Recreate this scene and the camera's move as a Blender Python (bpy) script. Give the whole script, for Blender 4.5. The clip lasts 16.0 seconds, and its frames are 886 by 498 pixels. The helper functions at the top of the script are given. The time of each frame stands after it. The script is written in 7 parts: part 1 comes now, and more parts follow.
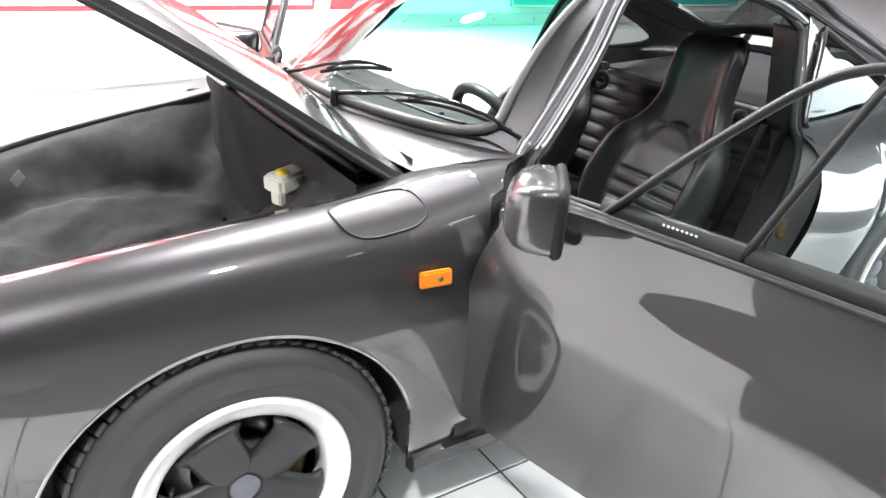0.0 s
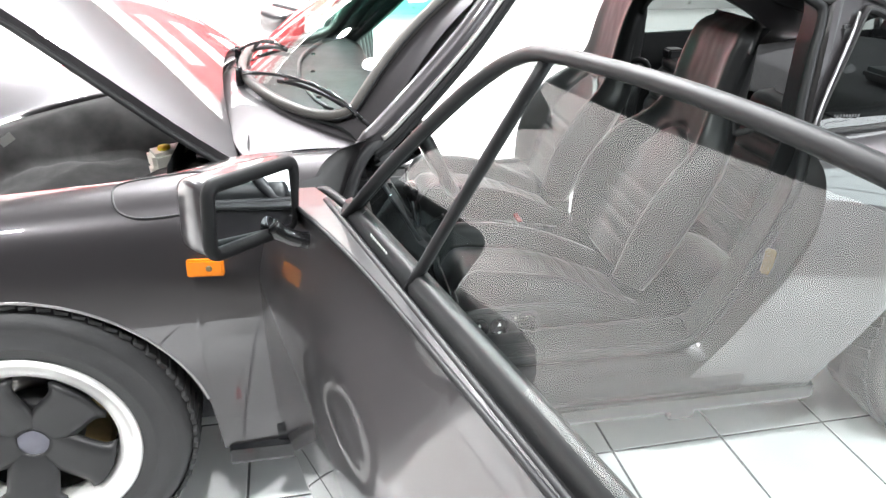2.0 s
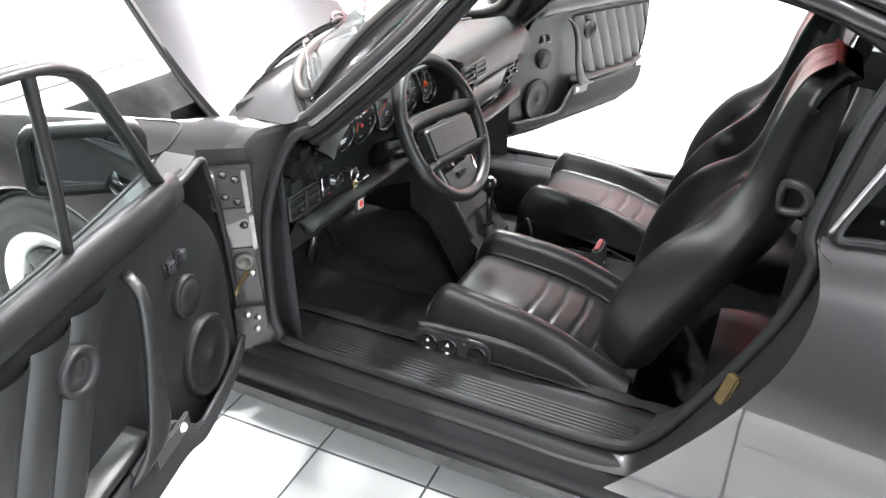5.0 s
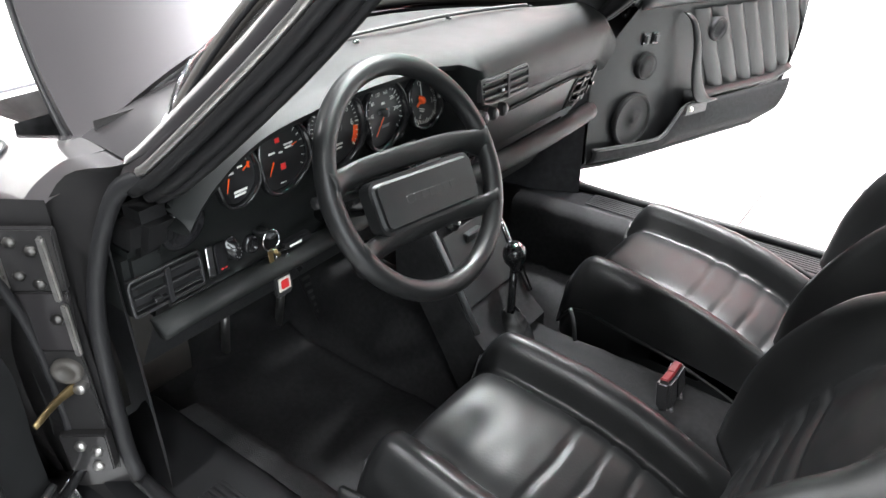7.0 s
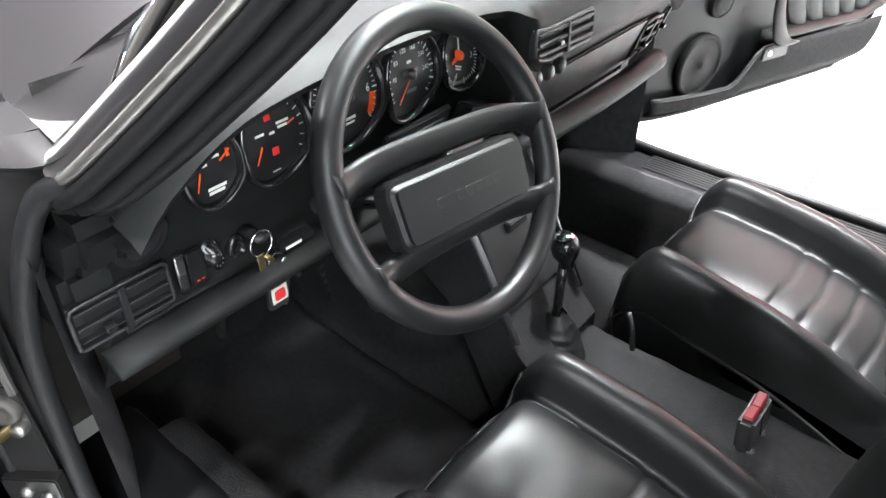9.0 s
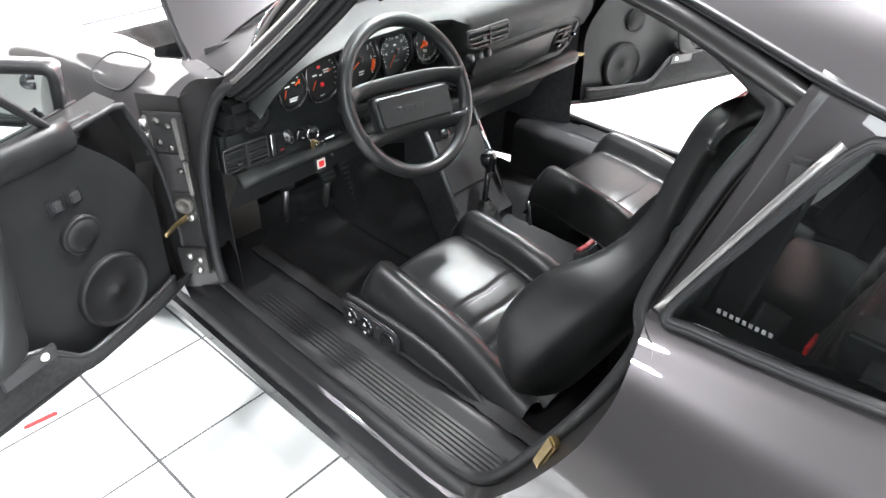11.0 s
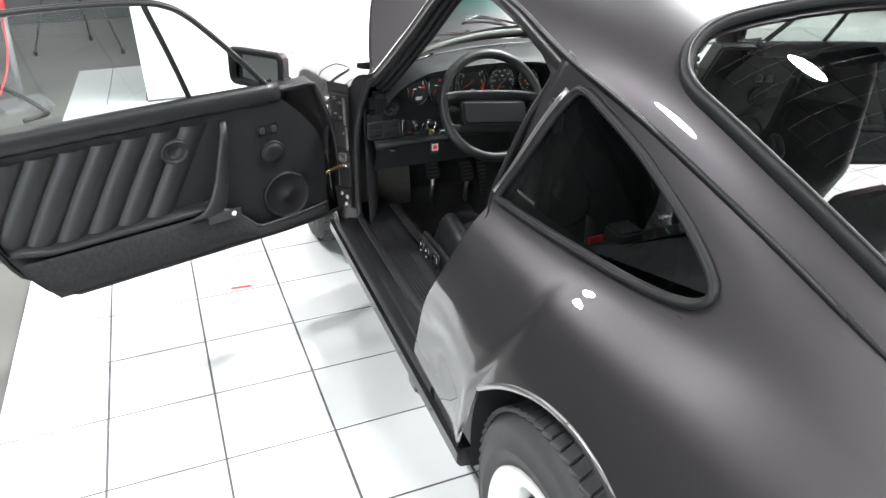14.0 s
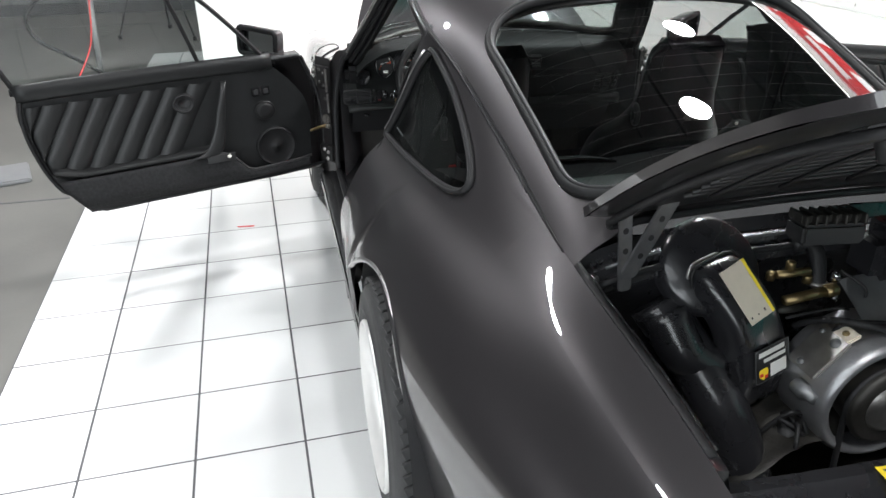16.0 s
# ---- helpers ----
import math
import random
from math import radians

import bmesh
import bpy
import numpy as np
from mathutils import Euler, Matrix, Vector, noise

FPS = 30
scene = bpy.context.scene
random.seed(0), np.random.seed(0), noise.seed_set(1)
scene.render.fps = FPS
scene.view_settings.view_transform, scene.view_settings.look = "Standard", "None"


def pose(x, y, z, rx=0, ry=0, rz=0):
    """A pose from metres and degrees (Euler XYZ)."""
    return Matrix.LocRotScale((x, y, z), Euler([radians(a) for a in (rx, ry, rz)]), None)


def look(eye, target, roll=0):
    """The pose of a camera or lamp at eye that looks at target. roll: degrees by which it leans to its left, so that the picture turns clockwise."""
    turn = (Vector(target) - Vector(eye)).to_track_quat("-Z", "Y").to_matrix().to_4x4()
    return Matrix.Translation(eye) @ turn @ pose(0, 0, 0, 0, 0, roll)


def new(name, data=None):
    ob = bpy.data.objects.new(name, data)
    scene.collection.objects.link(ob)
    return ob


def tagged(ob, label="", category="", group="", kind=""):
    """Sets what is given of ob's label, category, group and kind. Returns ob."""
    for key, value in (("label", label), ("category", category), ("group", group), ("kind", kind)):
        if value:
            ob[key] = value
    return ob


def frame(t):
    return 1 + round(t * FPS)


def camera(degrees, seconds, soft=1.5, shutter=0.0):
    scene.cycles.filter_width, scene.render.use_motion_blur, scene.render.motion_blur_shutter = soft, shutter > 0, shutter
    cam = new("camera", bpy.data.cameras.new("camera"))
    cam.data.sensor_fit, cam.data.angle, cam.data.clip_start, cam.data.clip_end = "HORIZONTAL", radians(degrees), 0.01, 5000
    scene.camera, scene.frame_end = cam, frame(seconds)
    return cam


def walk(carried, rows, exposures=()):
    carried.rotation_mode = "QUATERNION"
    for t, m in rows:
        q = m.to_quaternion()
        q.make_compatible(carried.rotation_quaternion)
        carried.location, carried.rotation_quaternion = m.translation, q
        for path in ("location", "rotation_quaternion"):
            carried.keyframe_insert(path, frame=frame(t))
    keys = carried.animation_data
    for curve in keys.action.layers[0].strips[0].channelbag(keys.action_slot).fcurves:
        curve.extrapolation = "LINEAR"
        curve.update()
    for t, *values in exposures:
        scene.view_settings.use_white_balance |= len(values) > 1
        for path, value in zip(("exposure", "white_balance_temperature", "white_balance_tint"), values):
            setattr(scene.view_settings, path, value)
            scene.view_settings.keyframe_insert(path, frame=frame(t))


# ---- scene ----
cam = camera(63.1, 16.0)
PATH = [
    (0, (-0.276, -1.891, 1.346), (0.695, -0.348, 0.527), 3.42),
    (0.5, (-0.036, -1.987, 1.364), (0.734, -0.355, 0.502), 1.83),
    (1, (0.218, -2.039, 1.348), (0.765, -0.324, 0.476), 0.64),
    (1.5, (0.418, -2.05, 1.348), (0.84, -0.299, 0.479), 0.43),
    (2, (0.621, -2.076, 1.339), (0.944, -0.307, 0.465), 0.46),
    (2.5, (0.801, -2.159, 1.365), (0.972, -0.386, 0.455), 0.77),
    (3, (0.972, -2.133, 1.345), (0.897, -0.358, 0.427), 0.77),
    (3.2, (1.037, -2.12, 1.349), (0.866, -0.356, 0.422), 0.69),
    (5.3, (1.681, -1.703, 1.404), (0.867, -0.162, 0.424), -0.12),
    (5.5, (1.704, -1.622, 1.392), (0.86, -0.096, 0.413), -0.07),
    (6, (1.731, -1.435, 1.345), (0.79, 0.037, 0.372), 0.21),
    (6.5, (1.651, -1.248, 1.287), (0.616, 0.156, 0.307), -0.46),
    (7, (1.527, -1.057, 1.251), (0.479, 0.318, 0.244), -0.12),
    (7.5, (1.415, -0.913, 1.215), (0.378, 0.446, 0.177), 0.18),
    (8, (1.316, -0.815, 1.177), (0.27, 0.504, 0.097), 0.41),
    (8.5, (1.284, -0.782, 1.172), (0.239, 0.492, 0.038), 0.22),
    (9, (1.339, -0.846, 1.216), (0.32, 0.394, 0.022), 0.5),
    (9.5, (1.494, -0.983, 1.289), (0.479, 0.24, 0.075), 0.8),
    (10, (1.673, -1.129, 1.399), (0.634, 0.069, 0.18), 1.18),
    (10.2, (1.743, -1.207, 1.433), (0.693, -0.013, 0.222), 1.04),
    (12.3, (2.447, -1.392, 1.482), (1.102, -0.318, 0.463), -0.58),
    (12.5, (2.495, -1.388, 1.49), (1.119, -0.34, 0.485), -0.45),
    (13, (2.658, -1.353, 1.484), (1.167, -0.438, 0.515), -0.26),
    (13.5, (2.881, -1.34, 1.491), (1.287, -0.579, 0.552), -0.26),
    (14, (3.054, -1.247, 1.475), (1.382, -0.644, 0.559), -0.93),
    (14.5, (3.196, -1.177, 1.476), (1.506, -0.605, 0.572), -0.63),
    (15, (3.407, -1.144, 1.499), (1.704, -0.62, 0.591), -0.59),
    (15.5, (3.602, -1.098, 1.491), (1.878, -0.631, 0.592), -0.24),
    (16, (3.732, -0.954, 1.501), (1.996, -0.544, 0.598), -0.28),
]
walk(cam, [(t, look(eye, target, roll)) for t, eye, target, roll in PATH],
     exposures=((0, -0.25), (3.2, -0.28), (5.3, 0.1), (6.2, 0.0), (7.5, -0.2), (9, 0.12), (10.2, 0.25), (12.4, 0.05), (13.4, -0.2), (14.2, -0.82), (16, -1.32)))

# ---- light: white-washed showroom under a dark hall roof, round high-bay lamps and long tubes ----
world = bpy.data.worlds.new("hall_air")
scene.world = world
world.use_nodes = True
world.node_tree.nodes["Background"].inputs["Color"].default_value = (0.9, 0.95, 1.0, 1)
world.node_tree.nodes["Background"].inputs["Strength"].default_value = 0.07


# ---- materials ----
def material(name, color, rough=0.5, metal=0.0, coat=0.0, vary=0.0, scale=20.0, bump=0.0, bump_scale=200.0, spec=0.5, coat_rough=0.03, stretch=None):
    m = bpy.data.materials.new(name)
    m.use_nodes = True
    nt = m.node_tree
    b = nt.nodes["Principled BSDF"]
    b.inputs["Base Color"].default_value = (*color, 1)
    b.inputs["Roughness"].default_value = rough
    b.inputs["Metallic"].default_value = metal
    b.inputs["Specular IOR Level"].default_value = spec
    b.inputs["Coat Weight"].default_value = coat
    b.inputs["Coat Roughness"].default_value = coat_rough
    tc = nt.nodes.new("ShaderNodeTexCoord")
    src = tc.outputs["Object"]
    if stretch:
        mp = nt.nodes.new("ShaderNodeMapping")
        mp.inputs["Scale"].default_value = stretch
        nt.links.new(src, mp.inputs["Vector"])
        src = mp.outputs["Vector"]
    if vary:
        n1 = nt.nodes.new("ShaderNodeTexNoise")
        n1.inputs["Scale"].default_value = scale
        n1.inputs["Detail"].default_value = 6
        nt.links.new(src, n1.inputs["Vector"])
        ramp = nt.nodes.new("ShaderNodeMixRGB")
        ramp.inputs["Color1"].default_value = (*[c * (1 - vary) for c in color], 1)
        ramp.inputs["Color2"].default_value = (*[min(1, c * (1 + vary)) for c in color], 1)
        nt.links.new(n1.outputs["Fac"], ramp.inputs["Fac"])
        nt.links.new(ramp.outputs["Color"], b.inputs["Base Color"])
        mr = nt.nodes.new("ShaderNodeMapRange")
        mr.inputs["To Min"].default_value, mr.inputs["To Max"].default_value = max(0.02, rough * 0.8), min(1, rough * 1.2)
        nt.links.new(n1.outputs["Fac"], mr.inputs["Value"])
        nt.links.new(mr.outputs["Result"], b.inputs["Roughness"])
    if bump:
        n2 = nt.nodes.new("ShaderNodeTexNoise")
        n2.inputs["Scale"].default_value = bump_scale
        n2.inputs["Detail"].default_value = 4
        nt.links.new(src, n2.inputs["Vector"])
        bp = nt.nodes.new("ShaderNodeBump")
        bp.inputs["Strength"].default_value = bump
        bp.inputs["Distance"].default_value = 0.002
        nt.links.new(n2.outputs["Fac"], bp.inputs["Height"])
        nt.links.new(bp.outputs["Normal"], b.inputs["Normal"])
    return m


def glowing(name, color, strength):
    m = bpy.data.materials.new(name)
    m.use_nodes = True
    b = m.node_tree.nodes["Principled BSDF"]
    b.inputs["Base Color"].default_value = (*color, 1)
    b.inputs["Emission Color"].default_value = (*color, 1)
    b.inputs["Emission Strength"].default_value = strength
    return m


def glass_material(name, tint, share, band=None):
    """Thin sheet glass: clear and lightly tinted, mirroring more at flat angles; band: a second tint towards its top."""
    m = bpy.data.materials.new(name)
    m.use_nodes = True
    nt = m.node_tree
    nt.nodes.remove(nt.nodes["Principled BSDF"])
    out = nt.nodes["Material Output"]
    tr = nt.nodes.new("ShaderNodeBsdfTransparent")
    tr.inputs["Color"].default_value = (*tint, 1)
    if band:
        tc = nt.nodes.new("ShaderNodeTexCoord")
        sep = nt.nodes.new("ShaderNodeSeparateXYZ")
        rise = nt.nodes.new("ShaderNodeMapRange")
        rise.inputs["From Min"].default_value, rise.inputs["From Max"].default_value = 0.32, 0.60
        blend = nt.nodes.new("ShaderNodeMixRGB")
        blend.inputs["Color1"].default_value, blend.inputs["Color2"].default_value = (*tint, 1), (*band, 1)
        nt.links.new(tc.outputs["Generated"], sep.inputs["Vector"])
        nt.links.new(sep.outputs["Z"], rise.inputs["Value"])
        nt.links.new(rise.outputs["Result"], blend.inputs["Fac"])
        nt.links.new(blend.outputs["Color"], tr.inputs["Color"])
    gl = nt.nodes.new("ShaderNodeBsdfGlossy")
    gl.inputs["Roughness"].default_value = 0.01
    facing = nt.nodes.new("ShaderNodeLayerWeight")
    power = nt.nodes.new("ShaderNodeMath")
    power.operation = "POWER"
    power.inputs[1].default_value = 5.0
    gain = nt.nodes.new("ShaderNodeMath")
    gain.operation = "MULTIPLY_ADD"
    gain.inputs[1].default_value, gain.inputs[2].default_value = 1 - share, share
    mix = nt.nodes.new("ShaderNodeMixShader")
    nt.links.new(facing.outputs["Facing"], power.inputs[0])
    nt.links.new(power.outputs["Value"], gain.inputs[0])
    nt.links.new(gain.outputs["Value"], mix.inputs["Fac"])
    nt.links.new(tr.outputs["BSDF"], mix.inputs[1])
    nt.links.new(gl.outputs["BSDF"], mix.inputs[2])
    nt.links.new(mix.outputs["Shader"], out.inputs["Surface"])
    return m


PAINT = material("slate_grey_metallic_paint", (0.056, 0.0522, 0.0548), 0.38, 0.66, 1.0, 0.10, 900.0, spec=0.15, coat_rough=0.008)
PAINT.node_tree.nodes["Principled BSDF"].inputs["Coat IOR"].default_value = 1.68
FRAMEBLACK = material("satin_black_frame", (0.012, 0.012, 0.013), 0.48, 0.0, 0, 0.2, 40.0, 0, 200, 0.24)
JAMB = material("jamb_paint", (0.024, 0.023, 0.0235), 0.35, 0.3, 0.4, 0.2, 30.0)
PAINT_EDGE = material("bright_edge_paint", (0.3, 0.29, 0.29), 0.3, 0.8, 1.0, 0.15, 60.0)
RUBBER = material("black_rubber", (0.013, 0.013, 0.014), 0.50, 0, 0, 0.3, 60.0, 0.2, 300, 0.28)
SEALBLACK = material("matt_black_seal", (0.007, 0.007, 0.0075), 0.55, 0, 0, 0.3, 60.0, 0.15, 300, 0.22)
OLDRUBBER = material("weathered_rubber", (0.060, 0.055, 0.050), 0.5, 0, 0, 0.35, 30.0, 0.2, 300)
TYRE = material("tyre_rubber", (0.036, 0.036, 0.037), 0.62, 0, 0, 0.35, 25.0, 0.3, 250)
PLASTIC = material("black_plastic", (0.022, 0.022, 0.023), 0.42, 0, 0, 0.25, 40.0, 0.25, 900)
GLOSSBLACK = material("gloss_black", (0.012, 0.012, 0.013), 0.15, 0, 0.3, 0.2, 30.0)
LEATHER = material("black_leather", (0.0105, 0.0108, 0.0112), 0.40, 0, 0, 0.25, 30.0, 0.09, 480, 0.36)
LEATHER_WORN = material("worn_black_leather", (0.0105, 0.0108, 0.0112), 0.36, 0, 0, 0.3, 30.0, 0.14, 260, 0.26)
VINYL = material("black_vinyl", (0.011, 0.0115, 0.012), 0.40, 0, 0, 0.25, 40.0, 0.14, 700, 0.30)
DASHTOP = material("dash_vinyl", (0.0085, 0.0095, 0.0095), 0.52, 0, 0, 0.25, 10.0, 0.3, 800, 0.24)
CARPET = material("black_carpet", (0.024, 0.024, 0.025), 0.95, 0, 0, 0.6, 90.0, 1.0, 500, 0.1)
CARPET_GREY = material("dark_grey_boot_felt", (0.034, 0.033, 0.033), 0.95, 0, 0, 0.5, 25.0, 1.0, 350, 0.1)
CHROME = material("chrome", (0.75, 0.75, 0.76), 0.12, 1.0, 0, 0.1, 40.0)
ALU = material("polished_rim", (0.84, 0.83, 0.81), 0.34, 0.35, 0.4, 0.12, 18.0)
STEEL = material("worn_steel", (0.32, 0.31, 0.30), 0.35, 0.9, 0, 0.4, 40.0)
GREYALU = material("cast_alloy", (0.16, 0.165, 0.17), 0.45, 0.7, 0, 0.35, 30.0, 0.3, 200)
BRASS = material("dull_brass", (0.24, 0.18, 0.09), 0.38, 0.9, 0, 0.4, 60.0)
SPOKE = material("satin_black_spokes", (0.020, 0.020, 0.021), 0.42, 0.1, 0, 0.25, 30.0)
CAP = material("hub_cap_grey", (0.14, 0.14, 0.17), 0.5, 0.2, 0, 0.2, 60.0)
AMBER = material("amber_lens", (0.72, 0.20, 0.005), 0.2, 0, 0.6, 0.12, 90.0)
WHITEPL = material("aged_white_plastic", (0.62, 0.60, 0.54), 0.45, 0, 0, 0.15, 40.0)
MARK = material("dial_white", (0.75, 0.75, 0.72), 0.6)
DIAL = material("dial_black", (0.010, 0.010, 0.011), 0.5)
ORANGE = material("needle_orange", (0.9, 0.10, 0.01), 0.5)
RED = material("red_plastic", (0.62, 0.03, 0.03), 0.4, 0, 0.2, 0.1, 40.0)
DARKRED = material("dark_red_button", (0.10, 0.006, 0.008), 0.5, spec=0.2)
YELLOW = material("yellow_sticker", (0.85, 0.65, 0.03), 0.5)
CREAM = material("cream_sticker", (0.62, 0.55, 0.45), 0.5, 0, 0, 0.1, 50.0)
TILE = material("white_floor_tile", (0.74, 0.745, 0.74), 0.16, 0, 0.2, 0.04, 3.0, 0.05, 12)
GROUT = material("dark_grout", (0.10, 0.10, 0.104), 0.9, 0, 0, 0.3, 60.0)
CONCRETE = material("grey_concrete", (0.125, 0.123, 0.114), 0.7, 0, 0, 0.55, 1.3, 0.4, 60)
WHITEWALL = material("white_wall_paint", (0.82, 0.81, 0.785), 0.7, 0, 0, 0.03, 1.2, 0.15, 90)
DARKWALL = material("grey_hall_wall", (0.085, 0.088, 0.09), 0.7, 0, 0, 0.2, 0.8, 0.2, 40)
ROOFDECK = material("dark_hall_roof", (0.035, 0.036, 0.038), 0.7, 0, 0, 0.3, 2.0)
STEELBEAM = material("beam_paint", (0.10, 0.10, 0.11), 0.6, 0, 0, 0.2, 5.0)
BANNER_RED = material("red_banner_vinyl", (0.46, 0.026, 0.03), 0.5, 0, 0, 0.08, 3.0)
BANNER_WHITE = material("white_banner_vinyl", (0.80, 0.80, 0.80), 0.5, 0, 0, 0.05, 3.0)
TEAL = material("teal_board", (0.02, 0.36, 0.31), 0.5, 0, 0, 0.08, 3.0)
LAMPGLOW = glowing("lamp_glow", (0.98, 0.99, 1.0), 60.0)
GLASS = glass_material("clear_car_glass", (0.84, 0.91, 0.89), 0.10, (0.16, 0.66, 0.50))
GLASS_DOOR = glass_material("door_glass", (0.80, 0.87, 0.85), 0.075)
GLASS_DARK = glass_material("shaded_car_glass", (0.24, 0.265, 0.26), 0.09)
MIRROR = material("mirror_glass", (0.85, 0.9, 0.92), 0.01, 1.0)


# ---- modelling helpers ----
def cat(points, n):
    """A smooth open curve through points, n samples evenly by parameter."""
    p = np.array(points, float)
    k = len(p)
    q = np.vstack([2 * p[0] - p[1], p, 2 * p[-1] - p[-2]])
    out = []
    for t in np.linspace(0, k - 1, n):
        i = min(int(t), k - 2)
        f = t - i
        a, b, c, d = q[i], q[i + 1], q[i + 2], q[i + 3]
        out.append(0.5 * (2 * b + (c - a) * f + (2 * a - 5 * b + 4 * c - d) * f * f + (3 * b - a - 3 * c + d) * f ** 3))
    return np.array(out)


def loop(points, n):
    """A smooth closed curve through points, n samples."""
    p = np.array(points, float)
    k = len(p)
    out = []
    for t in np.linspace(0, k, n, endpoint=False):
        i = int(t)
        f = t - i
        a, b, c, d = p[(i - 1) % k], p[i % k], p[(i + 1) % k], p[(i + 2) % k]
        out.append(0.5 * (2 * b + (c - a) * f + (2 * a - 5 * b + 4 * c - d) * f * f + (3 * b - a - 3 * c + d) * f ** 3))
    return np.array(out)


def rounded(points, r, seg=4):
    """A closed polygon with its corners rounded by about r."""
    p = np.array(points, float)
    out = []
    for i in range(len(p)):
        a, b, c = p[i - 1], p[i], p[(i + 1) % len(p)]
        u, v = a - b, c - b
        lu, lv = np.linalg.norm(u), np.linalg.norm(v)
        k = min(r, lu * 0.45, lv * 0.45)
        s, e = b + u / lu * k, b + v / lv * k
        for f in np.linspace(0, 1, seg + 1):
            out.append((1 - f) ** 2 * s + 2 * f * (1 - f) * b + f * f * e)
    return np.array(out)


def even(points, n, closed=True):
    """Resample a polyline to n evenly spaced points."""
    p = np.array(points, float)
    if closed:
        p = np.vstack([p, p[:1]])
    d = np.r_[0, np.cumsum(np.linalg.norm(np.diff(p, axis=0), axis=1))]
    t = np.linspace(0, d[-1], n, endpoint=not closed)
    return np.stack([np.interp(t, d, p[:, i]) for i in range(p.shape[1])], 1)


def line(xs, ys):
    """A smooth function through keys."""
    xs, ys = np.array(xs, float), np.array(ys, float)
    m = np.gradient(ys, xs)

    def f(x):
        x = min(max(x, xs[0]), xs[-1])
        i = min(max(int(np.searchsorted(xs, x)) - 1, 0), len(xs) - 2)
        h = xs[i + 1] - xs[i]
        t = (x - xs[i]) / h
        return ((1 + 2 * t) * (1 - t) ** 2 * ys[i] + t * (1 - t) ** 2 * h * m[i] + t * t * (3 - 2 * t) * ys[i + 1] + t * t * (t - 1) * h * m[i + 1])
    return f


def mesh_of(verts, faces, smooth=True):
    me = bpy.data.meshes.new("mesh")
    me.from_pydata([tuple(float(c) for c in v) for v in verts], [], faces)
    me.update()
    bm = bmesh.new()
    bm.from_mesh(me)
    bpy.data.meshes.remove(me)
    bmesh.ops.remove_doubles(bm, verts=bm.verts, dist=1e-6)
    bmesh.ops.recalc_face_normals(bm, faces=bm.faces)
    for f in bm.faces:
        f.smooth = smooth
    return bm


def grid(rows, wrap_u=False, wrap_v=False, smooth=True, caps=False):
    """A surface through rows of points."""
    nu, nv = len(rows), len(rows[0])
    verts = [p for r in rows for p in r]
    faces = []
    for i in range(nu if wrap_u else nu - 1):
        for j in range(nv if wrap_v else nv - 1):
            a, b = i * nv + j, i * nv + (j + 1) % nv
            c, d = ((i + 1) % nu) * nv + (j + 1) % nv, ((i + 1) % nu) * nv + j
            faces.append((a, b, c, d))
    if caps:
        faces.append(tuple(range(nv)))
        faces.append(tuple((nu - 1) * nv + j for j in range(nv)))
    return mesh_of(verts, faces, smooth)


def thick(bm, t):
    """Give a sheet a thickness t, to the side away from its normals if t is positive."""
    bmesh.ops.recalc_face_normals(bm, faces=bm.faces)
    bmesh.ops.solidify(bm, geom=bm.faces[:], thickness=t)
    return bm


def tube(points, r, seg=8, closed=False, flat=1.0):
    """A round bar along points; r one radius or one for each point; flat squeezes it."""
    p = np.array(points, float)
    n = len(p)
    rs = [r] * n if np.isscalar(r) else list(r)
    rows = []
    ref = None
    for i in range(n):
        a = p[(i - 1) % n] if closed or i else p[i]
        b = p[(i + 1) % n] if closed or i < n - 1 else p[i]
        d = (b - a) / (np.linalg.norm(b - a) + 1e-12)
        if ref is None:
            ref = np.array((0, 0, 1.0)) if abs(d[2]) < 0.9 else np.array((1.0, 0, 0))
        u = ref - d * (ref @ d)
        u /= np.linalg.norm(u)
        ref = u
        v = np.cross(d, u)
        rows.append([p[i] + rs[i] * (math.cos(k) * u + flat * math.sin(k) * v) for k in np.linspace(0, 2 * math.pi, seg, endpoint=False)])
    return grid(rows, wrap_u=closed, wrap_v=True, caps=not closed)


def lathe(profile, seg=32, m=None):
    """Turn (radius, height) points round z; m places the result."""
    rows = [[(r * math.cos(a), r * math.sin(a), h) for a in np.linspace(0, 2 * math.pi, seg, endpoint=False)] for r, h in profile]
    bm = grid(rows, wrap_v=True)
    if m is not None:
        bm.transform(m)
    return bm


def slab(outline, h, m=None, bevel=0.0, seg=2):
    """A flat plate of thickness h with the given outline in xy, bevelled."""
    bm = bmesh.new()
    vs = [bm.verts.new((p[0], p[1], 0)) for p in outline]
    f = bm.faces.new(vs)
    ex = bmesh.ops.extrude_face_region(bm, geom=[f])
    bmesh.ops.translate(bm, verts=[v for v in ex["geom"] if isinstance(v, bmesh.types.BMVert)], vec=(0, 0, h))
    bmesh.ops.recalc_face_normals(bm, faces=bm.faces)
    if bevel:
        edges = [e for e in bm.edges if abs(e.verts[0].co.z - e.verts[1].co.z) < 1e-6]
        bmesh.ops.bevel(bm, geom=edges, offset=bevel, segments=seg, affect="EDGES", clamp_overlap=True)
    if m is not None:
        bm.transform(m)
    return bm


